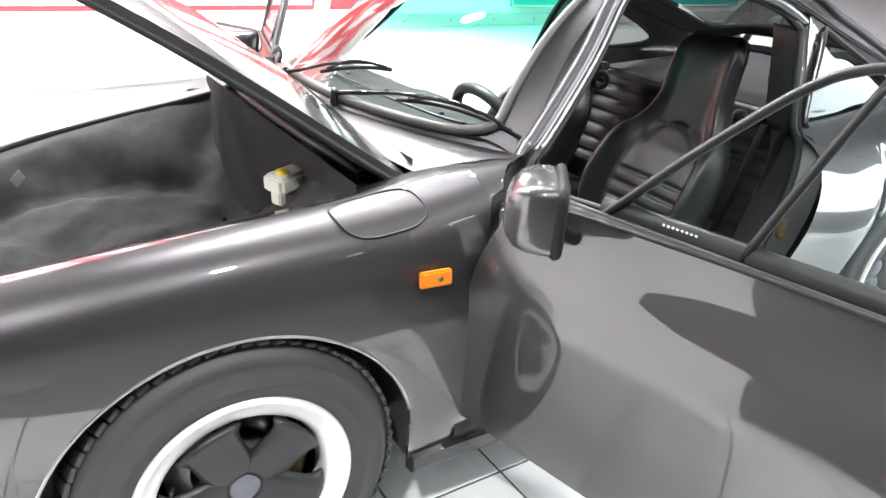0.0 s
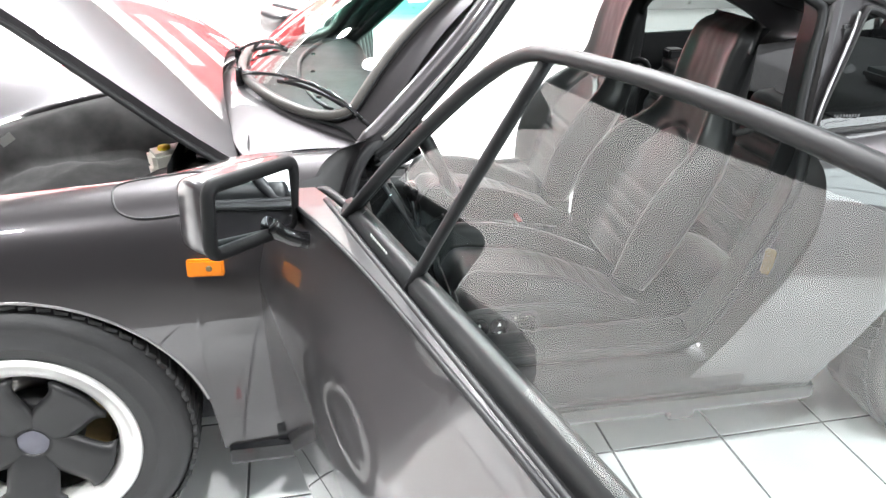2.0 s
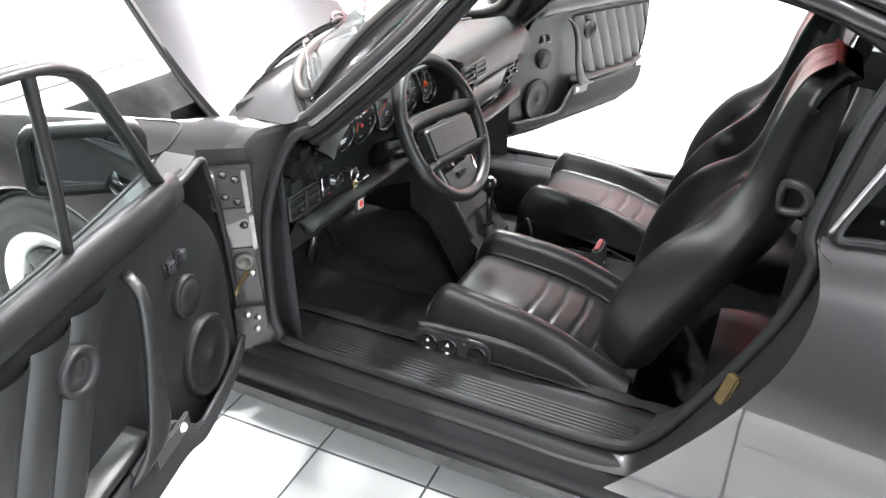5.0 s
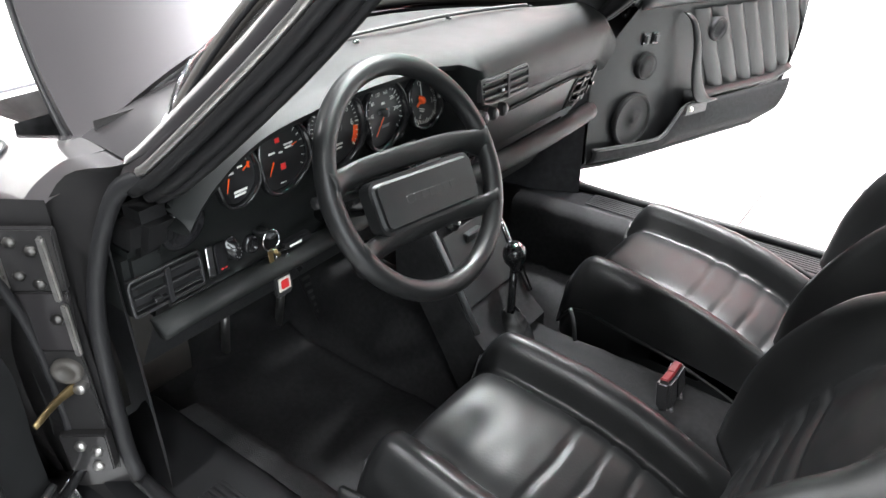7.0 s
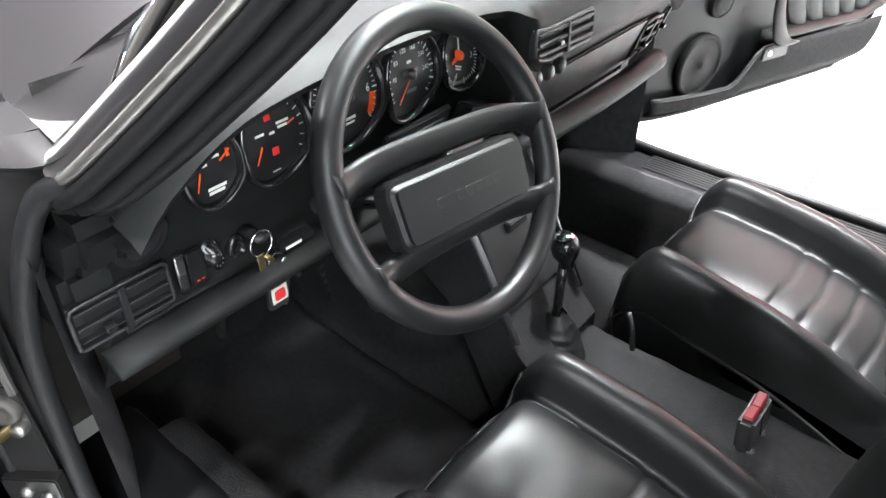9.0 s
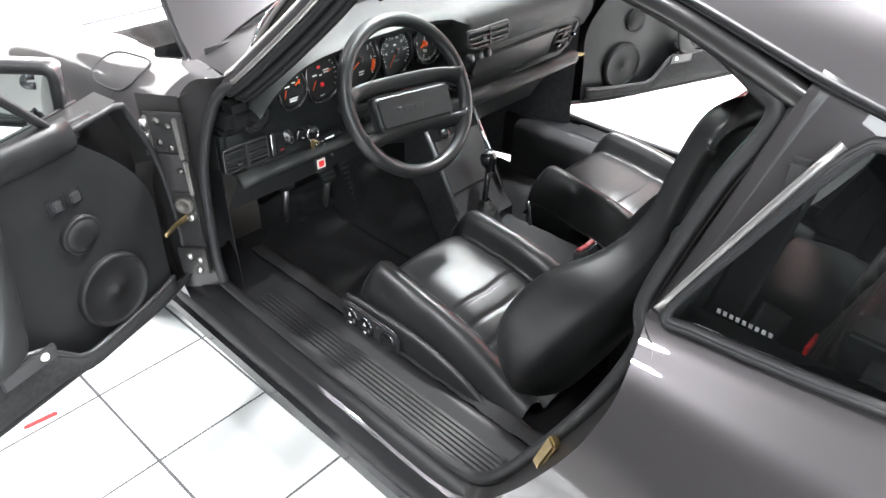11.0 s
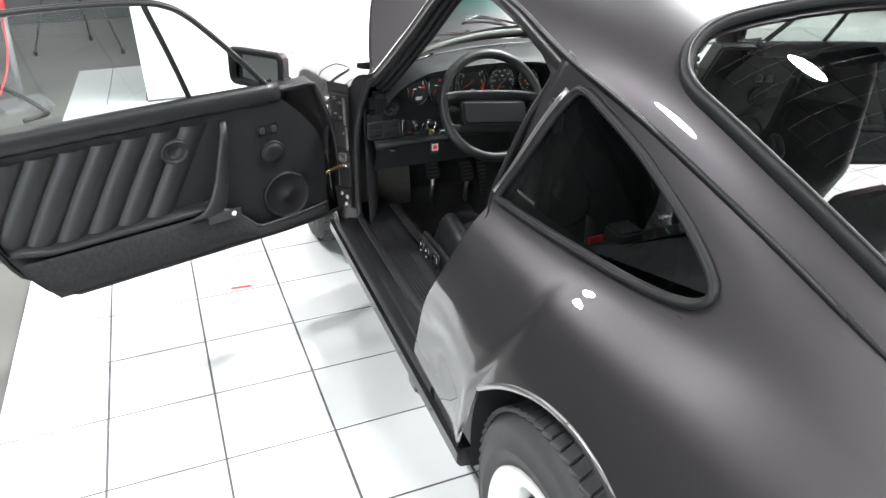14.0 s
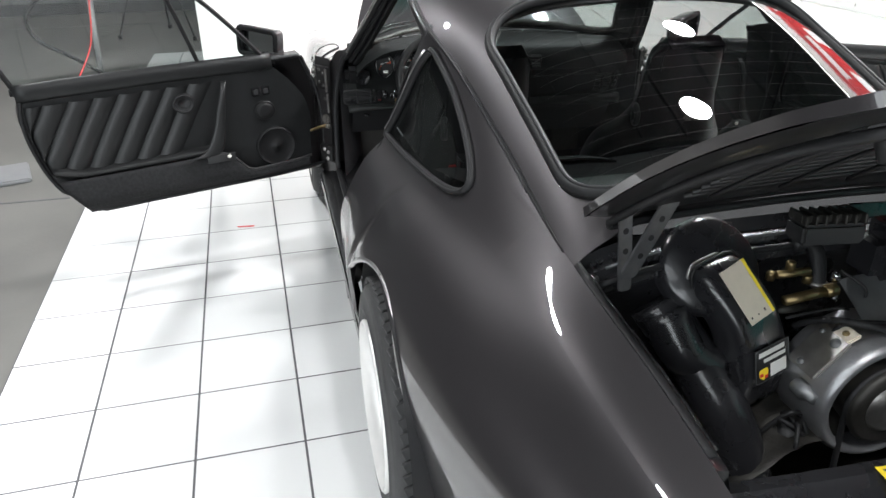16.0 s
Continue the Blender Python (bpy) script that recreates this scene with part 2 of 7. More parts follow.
def block(x0, x1, y0, y1, z0, z1, bevel=0.005, seg=2, m=None):
    bm = bmesh.new()
    bmesh.ops.create_cube(bm, size=1, matrix=Matrix.Translation(((x0 + x1) / 2, (y0 + y1) / 2, (z0 + z1) / 2)) @ Matrix.Diagonal((x1 - x0, y1 - y0, z1 - z0, 1)))
    if bevel:
        bmesh.ops.bevel(bm, geom=bm.edges[:], offset=bevel, segments=seg, affect="EDGES", clamp_overlap=True)
    if m is not None:
        bm.transform(m)
    return bm


def join(*bms):
    out = bmesh.new()
    for b in bms:
        me = bpy.data.meshes.new("tmp")
        b.to_mesh(me)
        out.from_mesh(me)
        bpy.data.meshes.remove(me)
        b.free()
    return out


# drawn stations and heights of the body against the true ones
X_DRAWN, X_TRUE = (-1.2, 0.0, 0.42, 0.75, 0.98, 1.30, 1.61, 1.85, 2.10, 2.68, 2.92, 3.40, 4.0), (-1.14, 0.0, 0.393, 0.716, 0.944, 1.235, 1.510, 1.746, 2.000, 2.590, 2.820, 3.29, 3.88)
Z_DRAWN, Z_TRUE = (-0.2, 0.0, 0.20, 0.37, 0.525, 0.74, 0.92, 1.05, 1.19, 1.40, 1.7), (-0.2, 0.0, 0.20, 0.350, 0.505, 0.705, 0.865, 1.008, 1.165, 1.385, 1.68)
x_line, z_line = line(X_DRAWN, X_TRUE), line(Z_DRAWN, Z_TRUE)
XT, ZT = np.linspace(-1.2, 4.0, 1500), np.linspace(-0.2, 1.7, 800)
XV, ZV = np.array([x_line(a) for a in XT]), np.array([z_line(a) for a in ZT])


def body_shape(p):
    """Points of the drawn body, at their true stations and heights."""
    return np.stack([np.interp(p[:, 0], XT, XV), p[:, 1], np.interp(p[:, 2], ZT, ZV)], 1)


def dash_shape(p):
    """The drawn dashboard, with its true rake and spacing."""
    x, y, z = p[:, 0], p[:, 1], p[:, 2]
    k = np.clip((y - 0.0) / 0.11, 0, 1)
    left = np.interp(z, (0.50, 0.66, 0.72, 0.78, 0.848, 0.93, 1.0), (-0.012, -0.012, -0.042, -0.03, -0.018, -0.022, -0.045))
    right = np.interp(z, (0.50, 0.70, 0.722, 0.783, 0.828, 0.87, 0.93, 1.0), (-0.07, -0.085, -0.085, -0.09, -0.063, -0.047, -0.030, -0.045))
    back = np.interp(z, (0.50, 0.66, 0.69, 0.75, 0.83, 0.95), (-0.05, -0.05, -0.065, -0.065, -0.027, -0.033))
    return np.stack([x + back, np.interp(y, (-0.70, -0.64, -0.545, -0.472, -0.365, -0.241, -0.107, 0.009, 0.105, 0.275, 0.55, 0.66), (-0.71, -0.65, -0.55, -0.49, -0.409, -0.288, -0.173, -0.074, 0.035, 0.193, 0.510, 0.60)), z + left * (1 - k) + right * k], 1)


def moved(dx, dy, dz):
    return lambda p: p + np.array((dx, dy, dz))


shaping = {"by": None}


def shaped(me):
    if shaping["by"] and len(me.vertices):
        co = np.empty(len(me.vertices) * 3)
        me.vertices.foreach_get("co", co)
        me.vertices.foreach_set("co", shaping["by"](co.reshape(-1, 3)).ravel())
        me.update()


def part(name, bm, mat, parent=None, label="", smooth=None):
    me = bpy.data.meshes.new(name)
    if smooth is not None:
        for f in bm.faces:
            f.smooth = smooth
    bm.to_mesh(me)
    bm.free()
    shaped(me)
    me.materials.append(mat)
    ob = new(name, me)
    if parent is not None:
        ob.parent = parent
    if label:
        tagged(ob, label)
    return ob


def sharp(bm, angle=35):
    """Smooth shading with hard edges kept."""
    for f in bm.faces:
        f.smooth = True
    for e in bm.edges:
        if len(e.link_faces) == 2 and e.calc_face_angle() > radians(angle):
            e.smooth = False
    return bm


def thing(name, label, category, group="", kind=""):
    return tagged(new(name), label, category, group, kind)


def mirrored(bm):
    """The same shape on the other side of the car."""
    out = bm.copy()
    bmesh.ops.scale(out, vec=(1, -1, 1), verts=out.verts)
    bmesh.ops.reverse_faces(out, faces=out.faces)
    return out


def pair(name, bm, mat, parent, label=""):
    """A part on the left and its mirror image on the right."""
    other = mirrored(bm)
    return part(name, bm, mat, parent, label), part(name, other, mat, parent, label)


def frame_of(origin, xaxis, yaxis):
    """A pose whose x and y axes lie as given."""
    x = Vector(xaxis).normalized()
    z = x.cross(Vector(yaxis)).normalized()
    y = z.cross(x)
    m = Matrix((x, y, z)).transposed().to_4x4()
    m.translation = origin
    return m


# ---- hall ----
floor = tagged(part("floor", block(-14, 12, -14, 5.2, -0.25, -0.012, 0), CONCRETE), "grey concrete hall floor with stains", "floor", kind="structure")
bed = tagged(part("tile_bed", block(-12 * 0.31935, 13 * 0.31935, -4 * 0.31935, 15 * 0.31935, -0.06, -0.0010, 0), GROUT), "dark grout bed under the white tiles", "floor", kind="structure")
tagged(part("wall_front", block(-2.90, -2.75, -1.50, 5.2, -0.02, 2.10, 0.01), WHITEWALL), "white painted board wall", "wall", kind="structure")
tagged(part("wall_right", block(-3.3, 12, 4.25, 4.45, -0.02, 3.5, 0.01), WHITEWALL), "white painted hall wall", "wall", kind="structure")
# glow of the fill sheet added behind the rear wall
REAR_FILL = glowing("rear_fill_glow", (0.90, 0.96, 1.0), 13.0)
tagged(part("wall_left", block(-14, 12, -14.2, -14, -0.2, 5.4, 0), DARKWALL), "grey hall wall", "wall", kind="structure")
# unseen glowing panel, added as fill for the rear fender to mirror
rooflight = tagged(new("rooflight"), "added glowing fill panel under the hall roof, out of view", "rooflight", kind="structure")
part("panel", block(4.2, 9.2, -8.6, -2.6, 5.08, 5.12, 0.004), glowing("fender_fill_glow", (0.92, 0.97, 1.0), 7.5), rooflight)
for y in (-8.6, -6.6, -4.6, -2.6):
    part("panel_frame", block(4.15, 9.25, y - 0.03, y + 0.03, 5.06, 5.14, 0.004), STEELBEAM, rooflight)
tagged(part("wall_far", block(-7.2, -7.0, -14, 5.2, -0.2, 5.4, 0), DARKWALL), "grey hall wall far off", "wall", kind="structure")
# unseen rear wall, opened so an added glowing sheet brightens the car's flank
tagged(part("wall_rear", join(block(12, 12.2, -14, -13.6, -0.2, 5.4, 0), block(12, 12.2, -2.0, 5.2, -0.2, 5.4, 0), block(12, 12.2, -13.6, -2.0, 3.9, 5.4, 0)), DARKWALL), "unseen grey hall wall with an opening added for fill light", "wall", kind="structure")
tagged(part("backdrop", grid([[(13.5, y, z) for y in (-16.5, 1.5)] for z in (-0.2, 5.5)]), REAR_FILL), "added glowing fill sheet behind the rear wall opening", "backdrop", kind="structure")
tagged(part("rear_opening_floor", block(12, 13.6, -14, 5.2, -0.25, -0.013, 0), CONCRETE), "unseen concrete strip added outside the rear opening", "floor", kind="structure")
tagged(part("ceiling", join(block(-14, 12, -14, 5.2, 5.4, 5.6, 0), *[block(x - 0.06, x + 0.06, -14, 5.2, 5.14, 5.41, 0.01, 1) for x in range(-13, 12, 2)], *[block(-14, 12, y - 0.03, y + 0.03, 5.29, 5.41, 0.01, 1) for y in range(-13, 5, 1)]), ROOFDECK), "dark steel hall roof", "ceiling", kind="structure")


def high_bay(x, y, z, watts, r=0.19):
    """A round lamp: spun reflector, glowing disc, stem to the roof."""
    r = r if y > 0 else 0.13
    lamp = thing("hall_lamp", "white round high-bay lamp hanging from the roof", "lamp", "hall lamps")
    lamp.location = (x, y, z)
    part("reflector", lathe([(r, 0.0), (r * 1.02, 0.01), (r * 0.8, 0.12), (r * 0.35, 0.22), (0.05, 0.25), (0.05, 0.36), (0.0, 0.36)], 32), WHITEPL, lamp)
    part("lamp_disc", lathe([(0.0, 0.012), (r * 0.96, 0.012)], 32), LAMPGLOW, lamp)
    part("stem", tube([(0, 0, 0.36), (0, 0, 5.4 - z)], 0.012, 6), STEELBEAM, lamp)
    data = bpy.data.lights.new("lamp_light", "AREA")
    data.shape, data.size, data.energy, data.color = "DISK", r * 1.9, 1.8 * watts, (0.97, 0.985, 1.0)
    ob = new("lamp_light", data)
    ob.matrix_world = look((x, y, z - 0.005), (x, y, 0))


for x, y, w_ in ((-0.45, 2.3, 300), (0.85, 1.75, 300), (2.15, 2.05, 150), (2.2, 0.75, 60), (-2.0, 2.9, 190), (-2.2, 0.9, 50), (0.7, -2.7, 95), (3.2, -2.6, 45), (5.0, -0.3, 150), (-1.5, -2.7, 150)):
    high_bay(x, y, 4.2, w_)

# ---- car: body shell ----
car = thing("car", "slate grey metallic coupe on white tiles, doors and lids open", "car")
shaping["by"] = body_shape
ARCH_F, ARCH_R = 0.385, 0.375
WF, WR, HUBZ = 0.0, 2.369, 0.338
TRUE_F, TRUE_R, TRUE_HUB = 0.0, 2.272, 0.320

FK = (-0.80, -0.72, -0.55, -0.30, 0.0, 0.30, 0.50, 0.66)
f_in_y, f_in_z = line(FK, (-0.37, -0.39, -0.42, -0.475, -0.520, -0.555, -0.573, -0.596)), line(FK, (0.55, 0.60, 0.675, 0.750, 0.808, 0.858, 0.905, 0.917))
f_cr_y, f_cr_z = line(FK, (-0.60, -0.625, -0.645, -0.655, -0.655, -0.65, -0.645, -0.67)), line(FK, (0.63, 0.745, 0.815, 0.845, 0.868, 0.885, 0.905, 0.918))
f_sh_y, f_sh_z = line(FK, (-0.68, -0.72, -0.745, -0.755, -0.755, -0.745, -0.735, -0.735)), line(FK, (0.60, 0.69, 0.765, 0.80, 0.822, 0.832, 0.845, 0.855))
f_sd_y = line(FK, (-0.70, -0.735, -0.765, -0.785, -0.795, -0.79, -0.788, -0.785))
f_lo_y = line(FK, (-0.68, -0.71, -0.755, -0.79, -0.80, -0.79, -0.785, -0.78))
f_bo_y = line(FK, (-0.62, -0.66, -0.72, -0.77, -0.79, -0.765, -0.755, -0.75))


def cut_below(pts, floor_of, n):
    """The upper stretch of a section, down to a height that depends on x."""
    keep = [pts[0]]
    for a, b in zip(pts[:-1], pts[1:]):
        fa, fb = a[2] - floor_of(a[0]), b[2] - floor_of(b[0])
        if fb <= 0:
            keep.append(a + (b - a) * (fa / (fa - fb + 1e-9)))
            break
        keep.append(b)
    return even(keep, n, closed=False)


def arch_floor(hub, r, rise, base):
    """The arch is round in the true body."""
    def f(x):
        d = abs(x_line(x) - hub)
        return max(base, float(np.interp(TRUE_HUB + rise * math.sqrt(1 - (d / r) ** 2), ZV, ZT))) if d < r else base
    return f


def front_fender():
    xs = sorted(set(np.round(np.r_[np.linspace(-0.80, -0.38, 24), [WF + ARCH_F * math.cos(a) for a in np.linspace(0, math.pi, 80)], np.linspace(0.39, 0.60, 24), [-0.386, 0.386]], 4)))
    low = arch_floor(TRUE_F, 0.368, 0.338, 0.24)
    rows, edge = [], []
    for x in xs:
        pts = cat([(x, f_in_y(x), f_in_z(x)), (x, f_cr_y(x), f_cr_z(x)), (x, f_sh_y(x), f_sh_z(x)), (x, f_sd_y(x), 0.66), (x, f_lo_y(x), 0.44), (x, f_bo_y(x), 0.22)], 90)
        r = cut_below(pts, low, 48)
        rows.append(r)
        if abs(x - WF) < ARCH_F + 0.001:
            edge.append(r[-1])
    return rows, np.array(edge)


rows, edge = front_fender()
gutter = [[(p[0], p[1] + d, p[2] - h) for p in (r[0] for r in rows)] for d, h in ((0.0, 0.0), (0.012, 0.006), (0.03, 0.012), (0.032, 0.05))]
skin = join(grid(rows), grid(gutter))
skin_nose = grid([[(p[0] - 0.06 * k * k, p[1] * (1 - 0.10 * k) + 0.0, 0.5 + (p[2] - 0.5) * (1 - 0.5 * k * k)) for p in rows[0]] for k in np.linspace(0, 1, 6)])
fender_l, fender_r = pair("front_fender", join(skin, skin_nose), PAINT, car)
lip = even(edge, 60, closed=False)
pair("arch_lip", tube([(p[0], p[1] + 0.004, p[2] - 0.001) for p in lip], 0.0052, 8), PAINT_EDGE, car)
well = [[(WF + ARCH_F * 1.03 * math.cos(a), y, HUBZ + ARCH_F * 1.03 * math.sin(a)) for a in np.linspace(-0.2, math.pi + 0.2, 30)] for y in (-0.765, -0.74, -0.55, -0.42)]
well_back = [[(WF + r * math.cos(a), -0.42, HUBZ + r * math.sin(a)) for a in np.linspace(-0.2, math.pi + 0.2, 30)] for r in (ARCH_F * 1.03, 0.02)]
pair("wheel_housing", join(grid(well), grid(well_back)), OLDRUBBER, car)

# fuel flap: an oval seam and a slightly proud lid on the left fender crest
def fender_point(x, v):
    pts = cat([(x, f_in_y(x), f_in_z(x)), (x, f_cr_y(x), f_cr_z(x)), (x, f_sh_y(x), f_sh_z(x)), (x, f_sd_y(x), 0.66)], 61)
    return pts[int(round(v * 60))]


flap_rows = []
for k in np.linspace(0.02, 1, 8):
    flap_rows.append([])
    for a in np.linspace(0, 2 * math.pi, 40, endpoint=False):
        ca, sa = math.cos(a), math.sin(a)
        ex, ev = abs(ca) ** 0.62 * (1 if ca > 0 else -1), abs(sa) ** 0.62 * (1 if sa > 0 else -1)
        xx, vv = 0.345 + 0.100 * k * ex + 0.012 * ev, 0.485 + 0.175 * k * ev
        x0 = math.floor(vv * 60) / 60
        a0, a1 = fender_point(xx, x0), fender_point(xx, x0 + 1 / 60)
        p = a0 + (a1 - a0) * ((vv - x0) * 60)
        flap_rows[-1].append(p + np.array((0, -0.6, 0.8)) * 0.0025)
fuel_flap = part("fuel_flap", grid(flap_rows, wrap_v=True), PAINT, fender_l, "oval fuel filler flap in body colour")
part("flap_seam", tube(flap_rows[-1], 0.0028, 6, closed=True), RUBBER, fender_l)
mk = frame_of((0.424, -0.795, 0.741), (1, -0.08, 0), (0, 0.10, 1))
marker = part("side_marker", slab(rounded([(-0.036, -0.019), (0.036, -0.019), (0.036, 0.019), (-0.036, 0.019)], 0.006), 0.014, mk, 0.004), AMBER, fender_l, "amber side marker lamp")
part("marker_bulb", lathe([(0.0, 0.0155), (0.006, 0.0152), (0.007, 0.013)], 10, mk @ pose(0.008, 0, 0)), BRASS, fender_l)

# ---- roof, pillars, rear ----
RK = (1.10, 1.19, 1.50, 1.70, 1.94, 2.10, 2.40, 2.74, 3.05, 3.35)
r_y = line(RK, (-0.465, -0.490, -0.530, -0.540, -0.535, -0.512, -0.490, -0.470, -0.432, -0.40))
r_z = line(RK, (1.245, 1.262, 1.275, 1.248, 1.182, 1.138, 1.055, 0.955, 0.872, 0.765))
r_c = line((1.06, 1.4, 1.7, 1.94, 2.1, 2.4, 2.74, 2.80), (1.290, 1.335, 1.332, 1.300, 1.268, 1.175, 1.050, 1.022))


def roof_point(x, v):
    s = abs(v)
    return np.array((x, -r_y(x) * v, r_c(x) - (r_c(x) - r_z(x)) * (0.35 * s ** 2 + 0.65 * s ** 6)))


xs_top = lambda v: 1.075 + 0.085 * v * v
rows = [[roof_point(xs_top(v) + (1.98 - xs_top(v)) * u, v) for v in np.linspace(-1, 1, 33)] for u in np.linspace(0, 1, 24)]
part("roof", sharp(thick(grid(rows), 0.006), 40), PAINT, car)


def window_ring(surface, outline, n=96, rings=7):
    """A panel over the unit square with a hole, and the hole's edge on the surface."""
    hole = even(outline, n)
    c = hole.mean(0)
    square = []
    for p in hole:
        d = p - c
        k = min([((1 if d[i] > 0 else 0) - c[i]) / d[i] for i in (0, 1) if abs(d[i]) > 1e-9])
        square.append(c + d * k)
    for corner in ((0, 0), (1, 0), (1, 1), (0, 1)):
        i = int(np.argmin([np.hypot(*(q - np.array(corner))) for q in square]))
        square[i] = np.array(corner, float)
    rows = [[surface(*(h + (s - h) * f)) for h, s in zip(hole, square)] for f in np.linspace(0, 1, rings)]
    inner = [[surface(*(c + (h - c) * f)) for h in hole] for f in np.linspace(1, 0.001, 8)]
    return rows, inner


def rear_surface(u, v):
    x = 1.98 + u * (2.775 - 1.98)
    return roof_point(x, 2 * v - 1)


rear_outline = rounded([(0.145, 0.060), (0.145, 0.940), (0.895, 0.955), (0.895, 0.045)], 0.13, 8)
rear_outline = np.array([(u + 0.045 * (1 - (2 * v - 1) ** 2) * (1 if u > 0.5 else -1), v) for u, v in rear_outline])
rows, inner = window_ring(rear_surface, rear_outline, 260)
part("rear_panel", grid(rows, wrap_v=True), PAINT, car)
part("rear_seal", tube([p + np.array((0.004, 0, 0.006)) for p in inner[0]], 0.013, 8, closed=True), RUBBER, car)
part("rear_trim", tube([p + np.array((0.008, 0, 0.016)) for p in inner[0]], 0.0045, 6, closed=True), FRAMEBLACK, car, "dark trim of the rear window")
rear_glass = part("rear_window", grid([[p + np.array((0.0, 0, 0.002)) for p in r] for r in inner], wrap_v=True), GLASS_DARK, car, "tinted rear window with heating wires")
rear_glass.visible_shadow = False
for k in np.linspace(0.24, 0.84, 13):
    pts = [rear_surface(k, v) + np.array((0.002, 0, 0.0025)) for v in np.linspace(0.10, 0.90, 20)]
    part("heating_wire", tube(pts, 0.00017, 4), PLASTIC, car)

# quarter: gutter line, quarter window, waist, fender
QK = (1.56, 1.85, 2.05, 2.27, 2.50, 2.75, 3.05, 3.35)
w_y, w_z = line(QK, (-0.665, -0.650, -0.640, -0.622, -0.590, -0.550, -0.520, -0.47)), line(QK, (0.905, 0.905, 0.908, 0.915, 0.918, 0.895, 0.835, 0.74))
s_y, s_z = line(QK, (-0.735, -0.725, -0.722, -0.714, -0.692, -0.655, -0.59, -0.51)), line(QK, (0.825, 0.825, 0.825, 0.825, 0.815, 0.79, 0.735, 0.66))
d_y = line(QK, (-0.79, -0.79, -0.802, -0.795, -0.775, -0.735, -0.66, -0.54))
l_y = line(QK, (-0.78, -0.785, -0.80, -0.795, -0.77, -0.725, -0.64, -0.52))
b_y = line(QK, (-0.755, -0.76, -0.775, -0.77, -0.74, -0.69, -0.60, -0.48))


def waist_lean(x):
    """The direction in which the skin crosses the waist, upward."""
    w, s = np.array((x, w_y(x), w_z(x))), np.array((x, s_y(x), s_z(x)))
    r = np.array((x, r_y(x), r_z(x)))
    m = (w - s) / np.linalg.norm(w - s) + (r - w) / np.linalg.norm(r - w)
    return m / np.linalg.norm(m)


def upper_side(x, v):
    """From the waist, v 0, to the gutter, v 1."""
    a, b = np.array((x, w_y(x), w_z(x))), np.array((x, r_y(x), r_z(x)))
    ln = np.linalg.norm(b - a)
    m0, m1 = waist_lean(x) * ln, (b - a) + np.array((0, 0.035 if ln > 0.12 else 0.01, 0))
    return (1 + 2 * v) * (1 - v) ** 2 * a + v * (1 - v) ** 2 * m0 + v * v * (3 - 2 * v) * b + v * v * (v - 1) * m1


def quarter_section(x):
    """From the waist down; the height of the lower points is the same all along."""
    w, s = np.array((x, w_y(x), w_z(x))), np.array((x, s_y(x), s_z(x)))
    ghost = s + 2 * np.linalg.norm(s - w) * waist_lean(x)
    return cat([ghost, w, s, (x, d_y(x), 0.64), (x, l_y(x), 0.43), (x, b_y(x), 0.22)], 101)[20:]


door_edge = line((0.20, 0.30, 0.38, 0.50, 0.62, 0.75, 0.84, 0.91), (1.52, 1.56, 1.615, 1.70, 1.772, 1.832, 1.845, 1.826))
low_r = arch_floor(TRUE_R, 0.370, 0.370, 0.24)
us = sorted(set(np.round(np.r_[np.linspace(0, 1, 60), [(WR + ARCH_R * math.cos(a) - 1.56) / (3.35 - 1.56) for a in np.linspace(0, math.pi, 60)]], 4)))
rows, edge = [], []
level = [p[2] for p in quarter_section(1.85)]
for u in us:
    pts = []
    for j in range(81):
        z = level[j]
        x = door_edge(z) * (1 - u) + 3.35 * u
        pts.append(quarter_section(x)[j])
    r = cut_below(np.array(pts), low_r, 56)
    rows.append(r)
    if abs(r[-1][0] - WR) < ARCH_R:
        edge.append(r[-1])
pair("rear_fender", grid(rows), PAINT, car)
pair("arch_lip", tube([(p[0], p[1] + 0.004, p[2]) for p in even(edge, 60, closed=False)], 0.0075, 8), PAINT_EDGE, car)
well = [[(WR + ARCH_R * 1.03 * math.cos(a), y, HUBZ + ARCH_R * 1.03 * math.sin(a)) for a in np.linspace(-0.2, math.pi + 0.2, 30)] for y in (-0.765, -0.74, -0.55, -0.40)]
well_back = [[(WR + r * math.cos(a), -0.40, HUBZ + r * math.sin(a)) for a in np.linspace(-0.2, math.pi + 0.2, 30)] for r in (ARCH_R * 1.03, 0.02)]
pair("wheel_housing", join(grid(well), grid(well_back)), RUBBER, car)

b_pillar = line((0, 1), (1.825, 1.910))


def side_surface(u, v):
    """v 0 at the waist, 1 at the gutter; u from the door to the rear lid."""
    x = b_pillar(v) * (1 - u) + 2.76 * u
    return upper_side(x, v)


q_loop = loop([(0.022, 0.07), (0.05, 0.45), (0.088, 0.86), (0.115, 0.93), (0.18, 0.915), (0.34, 0.85), (0.50, 0.71), (0.60, 0.53), (0.625, 0.36), (0.59, 0.21), (0.48, 0.125), (0.28, 0.075), (0.08, 0.045)], 96)
rows, inner = window_ring(side_surface, q_loop, 200)
pair("quarter_panel", grid(rows, wrap_v=True), PAINT, car)
pair("quarter_seal", tube([p + np.array((0, -0.006, 0)) for p in inner[0]], 0.0085, 8, closed=True), RUBBER, car)
pair("quarter_trim", tube([p + np.array((0, -0.013, 0.0)) for p in inner[0]], 0.0045, 6, closed=True), FRAMEBLACK, car)
for ob in pair("quarter_window", grid(inner, wrap_v=True), GLASS_DARK, car, "tinted quarter window"):
    ob.visible_shadow = False
